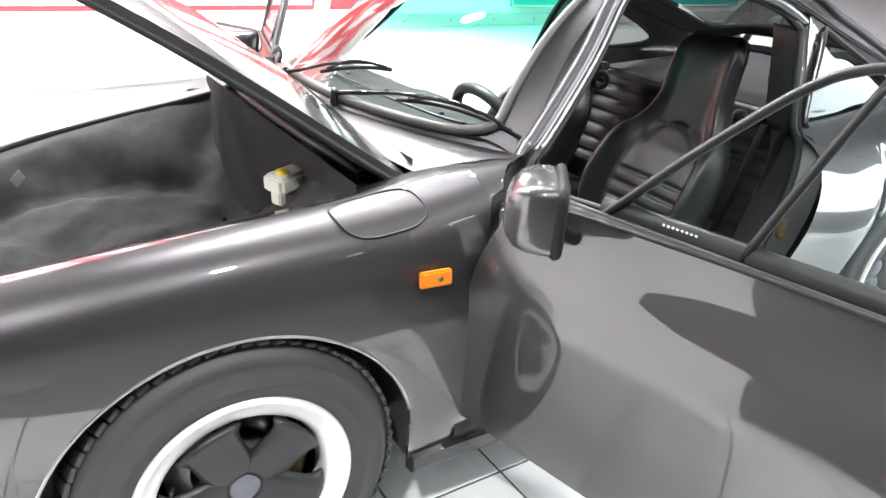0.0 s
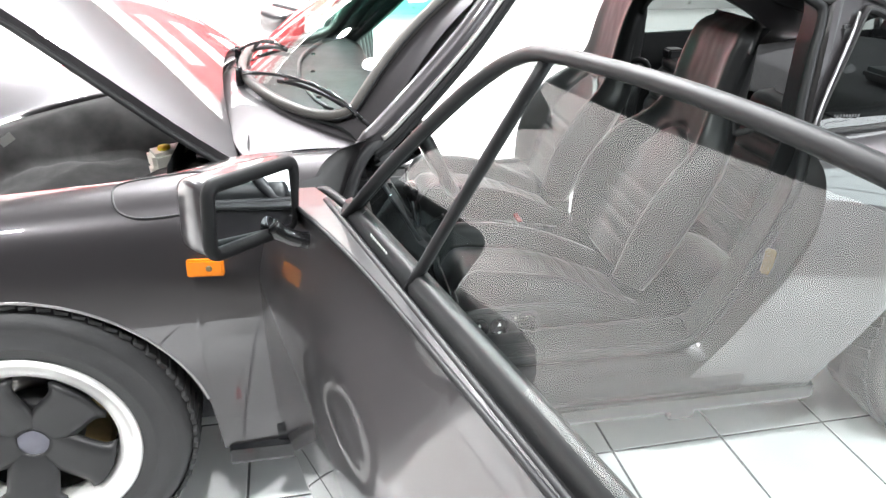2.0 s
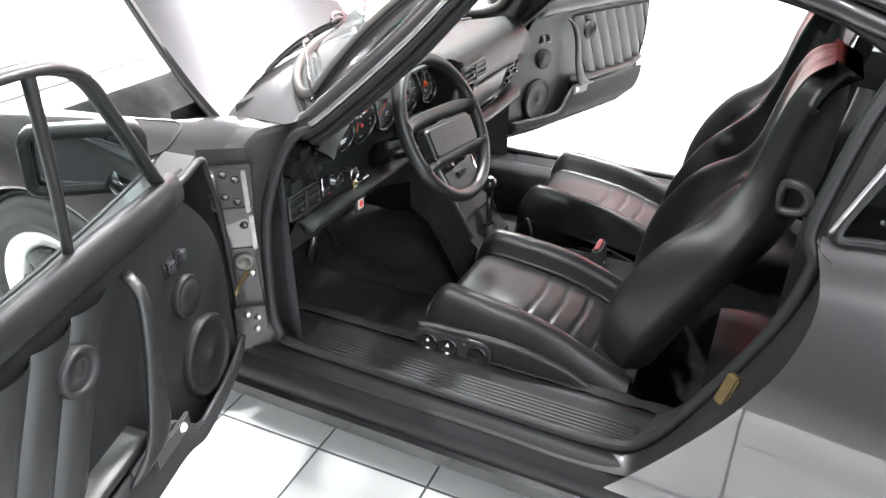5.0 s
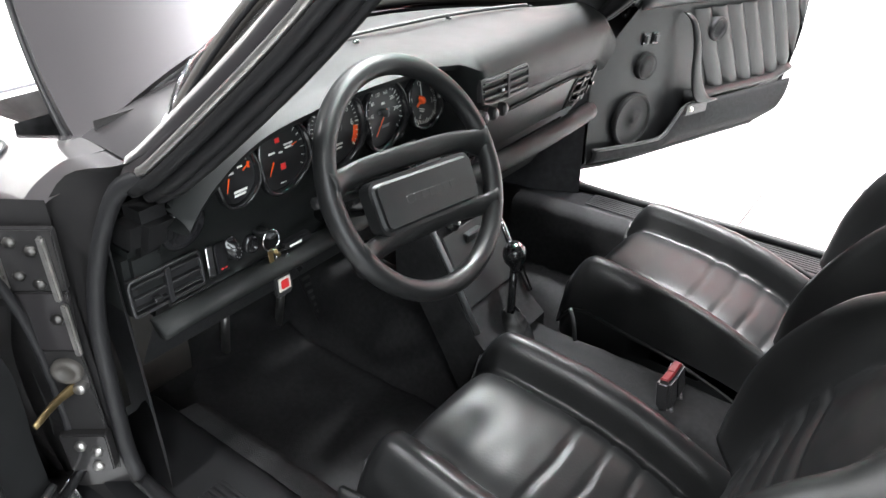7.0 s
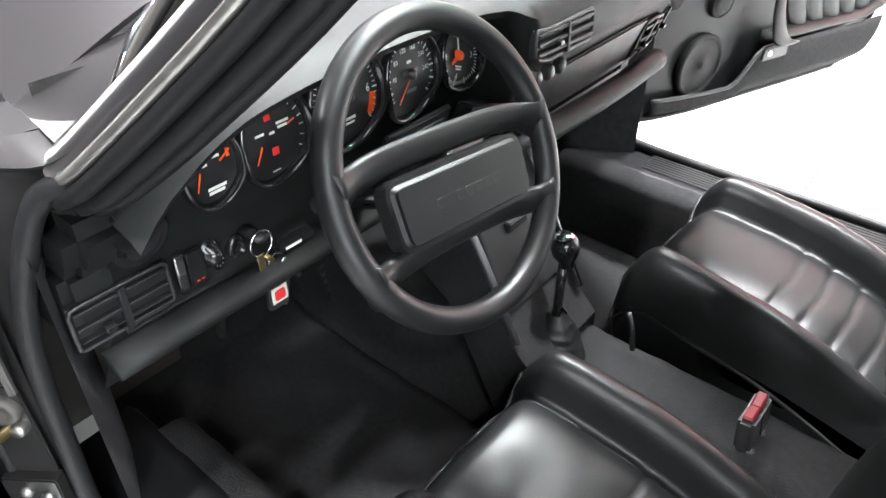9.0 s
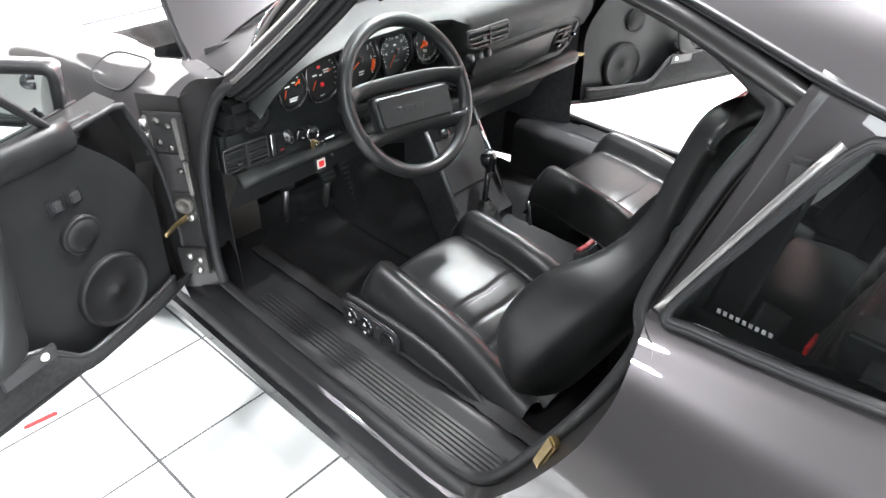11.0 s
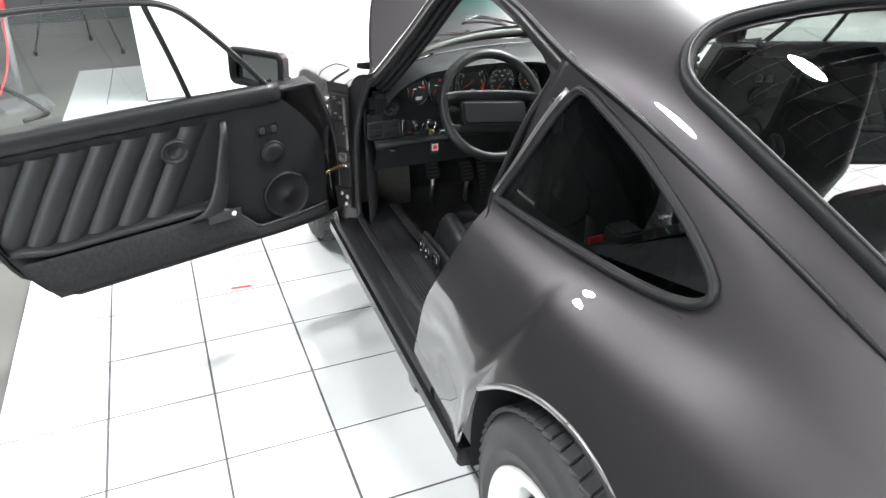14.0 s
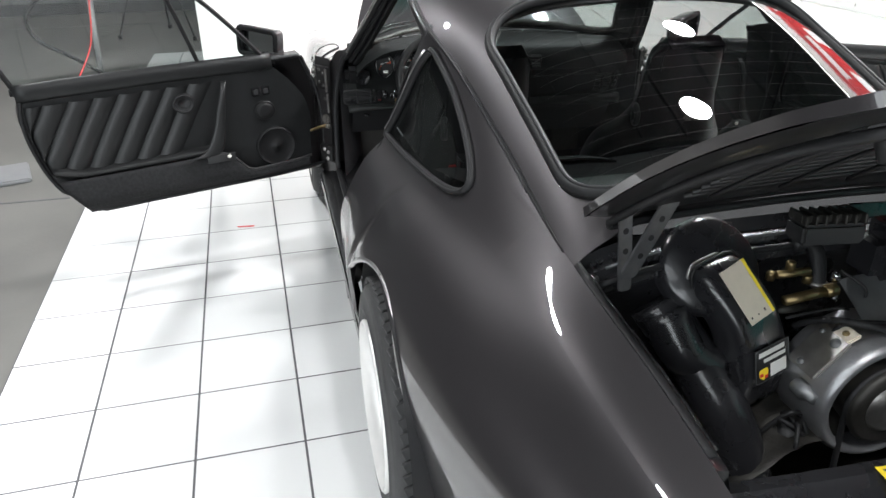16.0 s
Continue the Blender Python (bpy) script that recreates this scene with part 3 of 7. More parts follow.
gutter = [(x, r_y(x) - 0.004, r_z(x) + 0.002) for x in np.linspace(1.17, 2.74, 60)]
pair("rain_gutter", tube(gutter, [0.006] * 50 + [0.006 - 0.0005 * k for k in range(10)], 6), FRAMEBLACK, car)
pair("gutter_trim", tube([(a, b - 0.006, c + 0.004) for a, b, c in gutter[:54]], 0.003, 6), FRAMEBLACK, car)
pair("pillar_edge_trim", tube([side_surface(0.035 + 0.062 * k, 0.07 + 0.82 * k) + np.array((-0.022, -0.012, 0)) for k in np.linspace(0, 1, 10)], 0.008, 8, flat=0.5), PAINT_EDGE, car, "bright trim on the pillar edge")
for i in range(9):
    p = side_surface(0.075 + 0.0085 * i, 0.155)
    part("etched_mark", block(p[0] - 0.0022, p[0] + 0.0022, p[1] - 0.0035, p[1] - 0.0025, p[2] - 0.003, p[2] + 0.003, 0), GREYALU, car)
# tail behind the rear lid
pair("lid_channel", tube([(x, r_y(x) + 0.012, r_z(x) - 0.012) for x in np.linspace(2.74, 3.17, 20)], 0.011, 6), RUBBER, car)
side_deck = [[upper_side(x, k) for k in np.linspace(0, 1, 14)] for x in np.linspace(2.64, 3.35, 40)]
side_deck = [[p + np.array((0, -0.0008, 0.0012)) * min(1, (3.35 - p[0]) / 0.5) for p in r] for r in side_deck]
pair("side_deck", grid(side_deck), PAINT, car)
part("tail_panel", grid([[(3.35 + 0.03 * math.sin(math.pi * k), y, 0.76 - 0.42 * k) for y in np.linspace(-0.5, 0.5, 12)] for k in np.linspace(0, 1, 8)]), PAINT, car)

# ---- windscreen, cowl, A-pillars ----
def screen_base(v):
    s = abs(v)
    return np.array((0.455 + 0.315 * s ** 2.4, 0.615 * v, 0.968 - 0.045 * s ** 2))


def screen_top(v):
    return np.array((xs_top(v) - 0.015, -r_y(1.15) * v * 0.985, r_c(1.07) - 0.035 * v * v - 0.004))


def screen(u, v):
    a, b = screen_base(2 * v - 1), screen_top(2 * v - 1)
    p = a + (b - a) * u
    return p + np.array((-0.028, 0, 0.028)) * math.sin(math.pi * u)


s_out = rounded([(0.035, 0.045), (0.965, 0.05), (0.965, 0.95), (0.035, 0.955)], 0.10, 8)
rows, inner = window_ring(screen, s_out, 120)
part("screen_frame", grid(rows, wrap_v=True), PAINT, car)
part("screen_seal", tube([p + np.array((-0.006, 0, 0.004)) for p in inner[0]], 0.012, 8, closed=True), OLDRUBBER, car, "weathered rubber windscreen seal")
part("seal_lip", tube([p + np.array((-0.008, 0, 0.006)) for p in rows[1]], 0.0035, 6, closed=True), RUBBER, car)
wind = part("windscreen", grid(inner, wrap_v=True), GLASS, car, "clear curved windscreen with a green band along its top")
wind.visible_shadow = False


def hood_rear(v):
    return np.array((0.385 + 0.125 * v * v, 0.572 * v, 0.952 - 0.047 * v * v))


cowl = [[hood_rear(v) + (screen_base(v) * np.array((1, 1, 1)) - hood_rear(v)) * k + np.array((0, 0, 0.004 * math.sin(math.pi * k))) for v in np.linspace(-1, 1, 41)] for k in np.linspace(-0.06, 1, 10)]
part("cowl", grid(cowl), PAINT, car)
corner = []
for x in np.linspace(0.600, 0.765, 16):
    f = (x - 0.51) / 0.26
    ci = (x, -0.568 - 0.047 * f, 0.906 + 0.018 * f)
    sec = cat([ci, (x, f_cr_y(0.60), f_cr_z(0.60) + 0.004 * f), (x, f_sh_y(0.60), f_sh_z(0.60)), (x, f_sd_y(0.60), 0.66), (x, f_lo_y(0.60), 0.44)], 90)
    reach = max(16.0, 66.75 * (1 - max(0, (x - 0.602) / 0.163) ** 0.6))
    ts = np.linspace(0, reach, 24)
    corner.append([[np.interp(t, range(90), sec[:, i]) for i in range(3)] for t in ts])
pair("fender_corner", grid(corner), PAINT, car)
a_path = cat([(0.735, -0.634, 0.918), (0.765, -0.628, 0.936), (0.80, -0.618, 0.960), (0.97, -0.555, 1.100), (1.13, -0.488, 1.245), (1.22, -0.490, 1.275)], 30)
pair("windscreen_pillar", tube(a_path, [0.016 + 0.013 * min(1, k / 6) for k in range(30)], 12, flat=0.8), PAINT, car)
part("screen_inner_trim", grid([[p + np.array((0.012, 0, -0.014)) for p in r] for r in rows], wrap_v=True), PLASTIC, car)
pair("inner_pillar_trim", tube([p + np.array((0.012, 0.022, -0.018)) for p in a_path[4:]], 0.019, 10, flat=0.9), SEALBLACK, car, "black inner windscreen pillar trim")
for dx, dy, dz, r_ in ((0.024, -0.016, -0.004, 0.009), (0.030, 0.000, -0.014, 0.010), (0.024, 0.016, -0.026, 0.009)):
    pair("pillar_seal", tube([p + np.array((dx, dy, dz)) for p in a_path[2:]], r_, 8), SEALBLACK, car, "black ribbed rubber seal")
pair("pillar_trim", tube([p + np.array((0.022, -0.018, 0.012)) for p in a_path[6:]], 0.006, 6), STEEL, car)
roofrail = cat([(1.13, -0.482, 1.240), (1.22, -0.492, 1.250), (1.5, -0.528, 1.258), (1.70, -0.538, 1.230), (1.82, -0.538, 1.195), (1.92, -0.530, 1.158)], 30)
pair("roof_rail", tube(roofrail, 0.016, 8), JAMB, car)

# ---- front lid, boot ----
lid = new("front_lid")
lid.parent = car
HINGE = Matrix.Translation((0.47, 0, 0.925))
OPEN = HINGE @ Matrix.Rotation(radians(38), 4, "Y") @ HINGE.inverted()


def lid_point(u, v, drop=0.0):
    """u from rear to nose, v across; the closed lid, then swung open."""
    r = hood_rear(v)
    x = r[0] + (-0.74 + 0.10 * v * v - r[0]) * u
    half = 0.572 - 0.15 * u - 0.50 * u * u + 0.30 * u ** 3
    z = 0.952 - 0.047 * v * v + (-0.10 * u - 0.125 * u * u) * 1.0
    p = OPEN @ Vector((x, half * v, z - drop))
    return np.array(p)


def lid_sheet(lo, hi, drop, n=24, m=24):
    return [[lid_point(u, v, drop) for v in np.linspace(-hi, hi, m)] for u in np.linspace(lo, 1, n)]


top_s, low_s = lid_sheet(0, 1, 0.0), lid_sheet(0, 1, 0.022)
rim = lambda s: list(s[0]) + [r[-1] for r in s[1:]] + list(s[-1][::-1][1:]) + [r[0] for r in s[-2:0:-1]]
edge_rows = [rim(top_s), rim(low_s)]
part("lid_skin", join(grid(top_s), grid(edge_rows, wrap_v=True)), PAINT, lid, "open front lid in body colour")
part("lid_lining", grid(low_s), JAMB, lid)
part("lid_edge_seal", tube([p + np.array((0, 0, 0)) for p in rim(low_s)], 0.008, 6, closed=True), RUBBER, lid)
for v in (-0.7, 0.7):
    part("lid_rib", tube([lid_point(u, v, 0.035) for u in np.linspace(0.05, 0.95, 14)], 0.022, 8, flat=0.6), JAMB, lid)
pair("lid_hinge", join(sharp(block(0.415, 0.445, -0.505, -0.490, 0.80, 0.905, 0.006)), sharp(block(0.385, 0.435, -0.508, -0.487, 0.868, 0.890, 0.006))), GLOSSBLACK, car, "glossy black lid hinge bracket")
pair("lid_spring", tube([(0.43, -0.497, 0.80), (0.36, -0.497, 0.77), (0.28, -0.500, 0.76)], 0.010, 8), GLOSSBLACK, car)

random.seed(3)
boot = []
for i, t in enumerate(np.linspace(0, 1, 70)):
    row = []
    for j, y in enumerate(np.linspace(-0.545, 0.545, 60)):
        x = -0.70 + 1.19 * t
        wall = (abs(y / 0.545) ** 5 + abs((x + 0.105) / 0.595) ** 5) ** 0.2
        z = 0.52 + 0.30 * max(0, (wall - 0.60) / 0.40) ** 0.8 * (1 if wall < 1 else 1)
        fold = noise.noise(Vector((x * 5, y * 6, 1.3))) * 0.05 + noise.noise(Vector((x * 13, y * 15, 4))) * 0.016
        hump = 0.13 * math.exp(-((x - 0.33) ** 2 / 0.02 + (y + 0.30) ** 2 / 0.05)) + 0.10 * math.exp(-((x + 0.05) ** 2 / 0.05 + (y - 0.25) ** 2 / 0.06))
        edge_z = 0.60 + 0.27 * t ** 0.7
        row.append((x, y * (1 - 0.30 * (1 - t) ** 1.5), min(z + fold * (1 if wall < 0.97 else 0.2) + hump, edge_z)))
    boot.append(row)
part("boot_lining", grid(boot), CARPET_GREY, car, "creased dark grey felt boot lining")
part("boot_rear_wall", grid([[(0.505 - 0.02 * k, y, 0.925 - 0.30 * k) for y in np.linspace(-0.55, 0.55, 12)] for k in np.linspace(0, 1, 5)]), CARPET_GREY, car)
part("cowl_hose", tube(cat([(0.44, -0.50, 0.845), (0.40, -0.40, 0.885), (0.36, -0.22, 0.91), (0.35, 0.0, 0.915), (0.37, 0.3, 0.90), (0.44, 0.50, 0.85)], 40), 0.014, 8), RUBBER, car)
rb = frame_of((0.293, -0.304, 0.760), (0.9, 0.42, 0.05), (-0.42, 0.9, 0))
tank = new("reservoir")
tank.parent = car
tagged(tank, "aged white plastic fluid reservoir with a yellow cap")
part("tank", sharp(block(-0.055, 0.055, -0.036, 0.036, 0.030, 0.080, 0.010, 2, rb)), WHITEPL, tank)
part("tank_cap", lathe([(0.0, 0.090), (0.014, 0.089), (0.016, 0.086), (0.016, 0.078)], 14, rb @ pose(-0.015, 0.0, 0)), YELLOW, tank)
part("tank_lug", sharp(block(-0.062, -0.040, -0.034, 0.0, 0.005, 0.045, 0.004, 2, rb)), WHITEPL, tank)
GRIMYLABEL = material("faded_label", (0.10, 0.10, 0.095), 0.6)
part("boot_label", slab([(-0.024, -0.014), (0.024, -0.014), (0.024, 0.014), (-0.024, 0.014)], 0.002, frame_of((-0.30, 0.18, 0.72), (0.5, 0.8, 0.3), (-0.5, 0, 0.9))), GRIMYLABEL, car)

# ---- wheels ----
def wheel(side, hub, rim_r, face, width, dish=0.0):
    """side -1 left, 1 right. face: y of the rim's outer edge."""
    w = new("wheel")
    w.parent = car
    m = frame_of((hub, side * face, TRUE_HUB), (1, 0, 0), (0, 0, 1)) if side < 0 else frame_of((hub, side * face, TRUE_HUB), (-1, 0, 0), (0, 0, 1))
    # axis z of m points outward
    R = 0.320
    prof = [(rim_r - 0.004, -0.004), (rim_r + 0.006, 0.006), (rim_r + 0.012, 0.006), (rim_r + 0.014, 0.009), (rim_r + 0.028, 0.011), (rim_r + 0.030, 0.0135), (rim_r + 0.034, 0.0135), (rim_r + 0.036, 0.011), (rim_r + 0.054, 0.010), (rim_r + 0.070, 0.004), (rim_r + 0.072, 0.006), (R - 0.016, -0.012), (R - 0.004, -0.030), (R, -0.055), (R, -width + 0.05), (R - 0.012, -width + 0.02), (rim_r + 0.02, -width), (rim_r - 0.004, -width + 0.01)]
    prof = [(a, b - dish * 0.18 if b > 0 else b) for a, b in prof]
    tyre = lathe(prof, 72, m)
    part("tyre", tyre, TYRE, w)
    tread = []
    for i in range(64):
        a = 2 * math.pi * i / 64
        b = block(-0.0125, 0.0125, -0.006, 0.004, -0.09, -0.020, 0.002, 1)
        b.transform(m @ Matrix.Rotation(a, 4, "Z") @ Matrix.Translation((0, R, 0)) @ Matrix.Rotation(0.35, 4, "Y"))
        tread.append(b)
    part("tread", join(*tread), TYRE, w, smooth=False)
    lipp = [(rim_r, -0.004), (rim_r + 0.002, 0.004), (rim_r - 0.004, 0.009), (rim_r - 0.012, 0.007), (rim_r - 0.018, 0.0), (rim_r - 0.034, -0.006), (rim_r - 0.046, -0.011 - dish * 0.5), (rim_r - 0.052, -0.028 - dish), (rim_r - 0.057, -0.12)]
    part("rim", lathe(lipp, 72, m), ALU, w, "polished bright rim with worn lip")
    m = m @ pose(0, 0, -dish)
    part("barrel", lathe([(rim_r - 0.057, -0.05), (rim_r - 0.060, -0.17), (0.02, -0.17)], 48, m), GLOSSBLACK, w)
    part("brake_disc", lathe([(0.135, -0.105), (0.135, -0.125), (0.02, -0.125), (0.02, -0.105), (0.135, -0.105)], 40, m), STEEL, w)
    part("caliper", sharp(grid([[m @ Vector((r * math.cos(a), r * math.sin(a), h)) for r, h in ((0.085, -0.085), (0.088, -0.070), (0.140, -0.066), (0.150, -0.075), (0.152, -0.14))] for a in np.linspace(-0.5, 0.5, 9)], caps=False)), BRASS, w, "dull brass-coloured brake caliper")
    r_o = rim_r - 0.054
    for i in range(5):
        a0 = 2 * math.pi * i / 5 + math.pi / 2 + 0.12
        rows = []
        for f in np.linspace(0, 1, 14):
            r = 0.035 + (r_o - 0.035) * f
            half = 0.032 + 0.010 * math.sin(math.pi * min(1, f * 1.2)) + 0.030 * f ** 4
            h = -0.016 - 0.020 * (1 - f) ** 2 - 0.004 * f ** 3
            rows.append([(s * half * math.cos(0) , math.sqrt(max(r * r - (s * half) ** 2, 1e-6)), h + 0.010 * (1 - abs(s) ** 4) - 0.004) for s in np.linspace(-1, 1, 9)])
        sp = thick(grid(rows), 0.016)
        sp.transform(m @ Matrix.Rotation(a0, 4, "Z"))
        part("spoke", sp, SPOKE, w)
        bolt = lathe([(0.0, 0.016), (0.009, 0.016), (0.012, 0.010), (0.012, 0.0)], 8, m @ Matrix.Rotation(a0 + math.pi / 5, 4, "Z") @ pose(0, 0.060, -0.034))
        part("wheel_nut", bolt, SPOKE, w)
    part("centre_disc", lathe([(0.0, -0.026), (0.072, -0.034), (0.086, -0.048), (0.088, -0.09)], 40, m), SPOKE, w)
    part("hub_cap", lathe([(0.0, -0.012), (0.025, -0.013), (0.034, -0.017), (0.036, -0.023), (0.036, -0.05)], 32, m), CAP, w, "faded grey hub cap")
    part("valve", tube([m @ Vector((-0.13, 0.05, -0.02)), m @ Vector((-0.138, 0.053, 0.0))], 0.004, 6), RUBBER, w)
    return w


shaping["by"] = None
for side in (-1, 1):
    wheel(side, TRUE_F, 0.2155, 0.795, 0.20)
    wheel(side, TRUE_R, 0.2165, 0.790, 0.24, 0.045)
shaping["by"] = body_shape

# ---- sills and door openings ----
sill_out = [(-0.735, 0.235), (-0.762, 0.25), (-0.772, 0.285), (-0.765, 0.315), (-0.742, 0.33), (-0.735, 0.352), (-0.715, 0.358), (-0.61, 0.362), (-0.60, 0.372), (-0.575, 0.372), (-0.565, 0.355), (-0.56, 0.20)]
for s in (-1, 1):
    sill = new("sill")
    sill.parent = car
    xs = np.linspace(0.52, 1.72, 20)
    part("sill_panel", grid([[(x, -s * y, z) for y, z in sill_out] for x in xs], smooth=True), FRAMEBLACK, sill)
    part("rocker_strip", sharp(grid([[(x, -s * y, z) for y, z in ((-0.735, 0.185), (-0.765, 0.19), (-0.775, 0.205), (-0.773, 0.24), (-0.755, 0.252), (-0.735, 0.25))] for x in np.linspace(0.41, 1.92, 24)], caps=True)), GLOSSBLACK, sill, "dark rocker strip along the sill")
    part("tread_plate", sharp(join(*[block(0.78, 1.60, -s * y - 0.004, -s * y + 0.004, 0.359, 0.3655, 0.0015, 1) for y in np.linspace(-0.71, -0.625, 9)])), RUBBER, sill, "ribbed black tread plate")
    part("sill_carpet", grid([[(x, -s * (y + 0.004 * noise.noise(Vector((x * 30, y * 40, 1)))), z + 0.004 * noise.noise(Vector((x * 40, y * 30, 2)))) for y, z in ((-0.575, 0.376), (-0.545, 0.374), (-0.525, 0.36), (-0.52, 0.28), (-0.515, 0.17))] for x in np.linspace(0.60, 1.72, 60)]), CARPET, sill)
    part("jack_point", sharp(block(1.52, 1.60, -s * -0.755 - 0.02, -s * -0.755 + 0.02, 0.172, 0.215, 0.008)), GLOSSBLACK, sill)

opening = [(0.74, -0.662, 0.905), (0.685, -0.695, 0.72), (0.672, -0.705, 0.50), (0.685, -0.708, 0.405), (0.74, -0.705, 0.372), (1.20, -0.708, 0.372), (1.52, -0.708, 0.374), (1.625, -0.705, 0.41), (1.72, -0.698, 0.56), (1.80, -0.682, 0.74), (1.83, -0.655, 0.86), (1.815, -0.632, 0.92), (1.850, -0.580, 1.06), (1.880, -0.542, 1.140), (1.85, -0.534, 1.168), (1.76, -0.530, 1.206), (1.60, -0.525, 1.238), (1.40, -0.510, 1.250), (1.25, -0.490, 1.240), (1.16, -0.485, 1.228), (0.97, -0.560, 1.085), (0.82, -0.622, 0.958)]
inner_loop = loop(opening, 150)
pair("opening_seal", tube(inner_loop, 0.0125, 8, closed=True), RUBBER, car, "black rubber seal round the door opening")
outer_pts = [(0.66, -0.69, 0.915), (0.60, -0.745, 0.74), (0.575, -0.765, 0.50), (0.575, -0.765, 0.37), (0.66, -0.748, 0.335), (1.20, -0.748, 0.335), (1.55, -0.748, 0.335), (1.655, -0.758, 0.40), (1.77, -0.768, 0.60), (1.845, -0.745, 0.76), (1.862, -0.685, 0.87), (1.830, -0.652, 0.912), (1.868, -0.597, 1.06), (1.900, -0.550, 1.152), (1.872, -0.543, 1.188), (1.77, -0.543, 1.226), (1.60, -0.542, 1.258), (1.40, -0.528, 1.268), (1.25, -0.506, 1.255), (1.15, -0.500, 1.240), (0.96, -0.575, 1.095), (0.79, -0.643, 0.966)]
outer_loop = loop(outer_pts, 150)
mid_loop = (inner_loop + outer_loop) / 2 + np.array((0, 0.016, 0))
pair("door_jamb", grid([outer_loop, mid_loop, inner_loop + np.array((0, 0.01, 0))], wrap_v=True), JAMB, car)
# rear jamb face, lock and inner pillar trim
pair("pillar_cover", grid([[np.array(inner_loop[k]) + np.array((0.0, d, 0.0)) * np.array((1, 1, 1)) + np.array((0.03 * d / 0.1, 0, 0)) for k in range(45, 92)] for d in (0.0, 0.05, 0.12)]), PLASTIC, car)
lk = frame_of((1.750, -0.722, 0.60), (0.25, 0.25, 0.93), (0.8, -0.5, -0.1))
pair("lock_plate", sharp(block(-0.032, 0.032, -0.012, 0.012, -0.008, 0.010, 0.004, 2, lk)), BRASS, car, "brass-coloured door lock catch")
pair("lock_pin", tube([lk @ Vector((-0.06, 0, 0.01)), lk @ Vector((-0.075, -0.01, 0.03))], 0.006, 8), CHROME, car)
# hinge pillar between fender and seal
pillar = [[(0.575 + 0.085 * k, -0.765 + 0.055 * k, z) for k in np.linspace(0, 1, 5)] for z in np.linspace(0.34, 0.90, 12)]
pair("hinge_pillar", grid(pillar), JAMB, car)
DULLBOLT = material("dull_dark_bolt", (0.06, 0.058, 0.056), 0.35, 0.8, 0, 0.4, 60.0)
pm = frame_of((0.634, -0.738, 0.70), (0.8, 0.6, 0), (0, 0, 1))
for name, lo_, hi_, w0, w1, h_, m_ in (("hinge_bracket", 0.055, 0.165, 0.042, 0.046, 0.012, JAMB), ("gusset_plate", -0.055, 0.052, 0.030, 0.040, 0.010, PAINT), ("pillar_plate", -0.300, -0.058, 0.034, 0.030, 0.006, JAMB), ("hinge_bracket", -0.290, -0.215, 0.034, 0.036, 0.020, JAMB)):
    pair(name, slab(rounded([(-w0, lo_), (w0, lo_), (w1, hi_), (-w1, hi_)], 0.006, 3), h_, pm, 0.002), m_, car)
for dx, lo_, hi_ in ((-0.036, 0.060, 0.160), (0.030, 0.040, 0.155), (0.034, -0.06, 0.035), (-0.030, -0.285, -0.22)):
    pair("hinge_leaf", sharp(block(dx - 0.005, dx + 0.005, lo_, hi_, 0.010, 0.020, 0.003, 2, pm)), STEEL, car, "worn bare-metal hinge leaf")
for dz in (0.070, 0.105, 0.140):
    pair("hinge_knuckle", tube([pm @ Vector((-0.036, dz - 0.012, 0.024)), pm @ Vector((-0.036, dz + 0.012, 0.024))], 0.008, 10), STEEL, car)
for dx, dz, h_ in ((-0.012, 0.145, 0.012), (0.012, 0.130, 0.012), (-0.014, 0.085, 0.012), (0.010, 0.070, 0.012), (-0.006, -0.235, 0.020), (0.018, -0.245, 0.020), (0.012, -0.275, 0.020), (0.016, 0.005, 0.010)):
    pair("hinge_bolt", lathe([(0.0, 0.008), (0.006, 0.0075), (0.0075, 0.005), (0.0095, 0.004), (0.0095, 0.0)], 6, pm @ pose(dx, dz, h_)), STEEL if h_ > 0.015 else DULLBOLT, car)
pair("rubber_grommet", lathe([(0.0, 0.006), (0.009, 0.006), (0.013, 0.010), (0.019, 0.011), (0.023, 0.007), (0.023, 0.0)], 24, pm @ pose(0.004, -0.095, 0.006)), OLDRUBBER, car, "grey rubber grommet")
pair("door_check", tube(cat([(0.645, -0.735, 0.575), (0.655, -0.775, 0.572), (0.672, -0.815, 0.565)], 8), [0.010, 0.010, 0.009, 0.008, 0.008, 0.007, 0.007, 0.006], 8, flat=0.5), BRASS, car, "brass-coloured door check strap")
pair("check_roller", lathe([(0.0, 0.014), (0.008, 0.014), (0.010, 0.010), (0.010, 0.0)], 12, pm @ pose(0.018, -0.125, 0.006)), STEEL, car)

# ---- doors ----
H = (0.515, -0.800, 0.0)
d_belt_n = line((0, 0.1, 0.3, 0.7, 1.25), (-0.055, -0.075, -0.10, -0.118, -0.125))


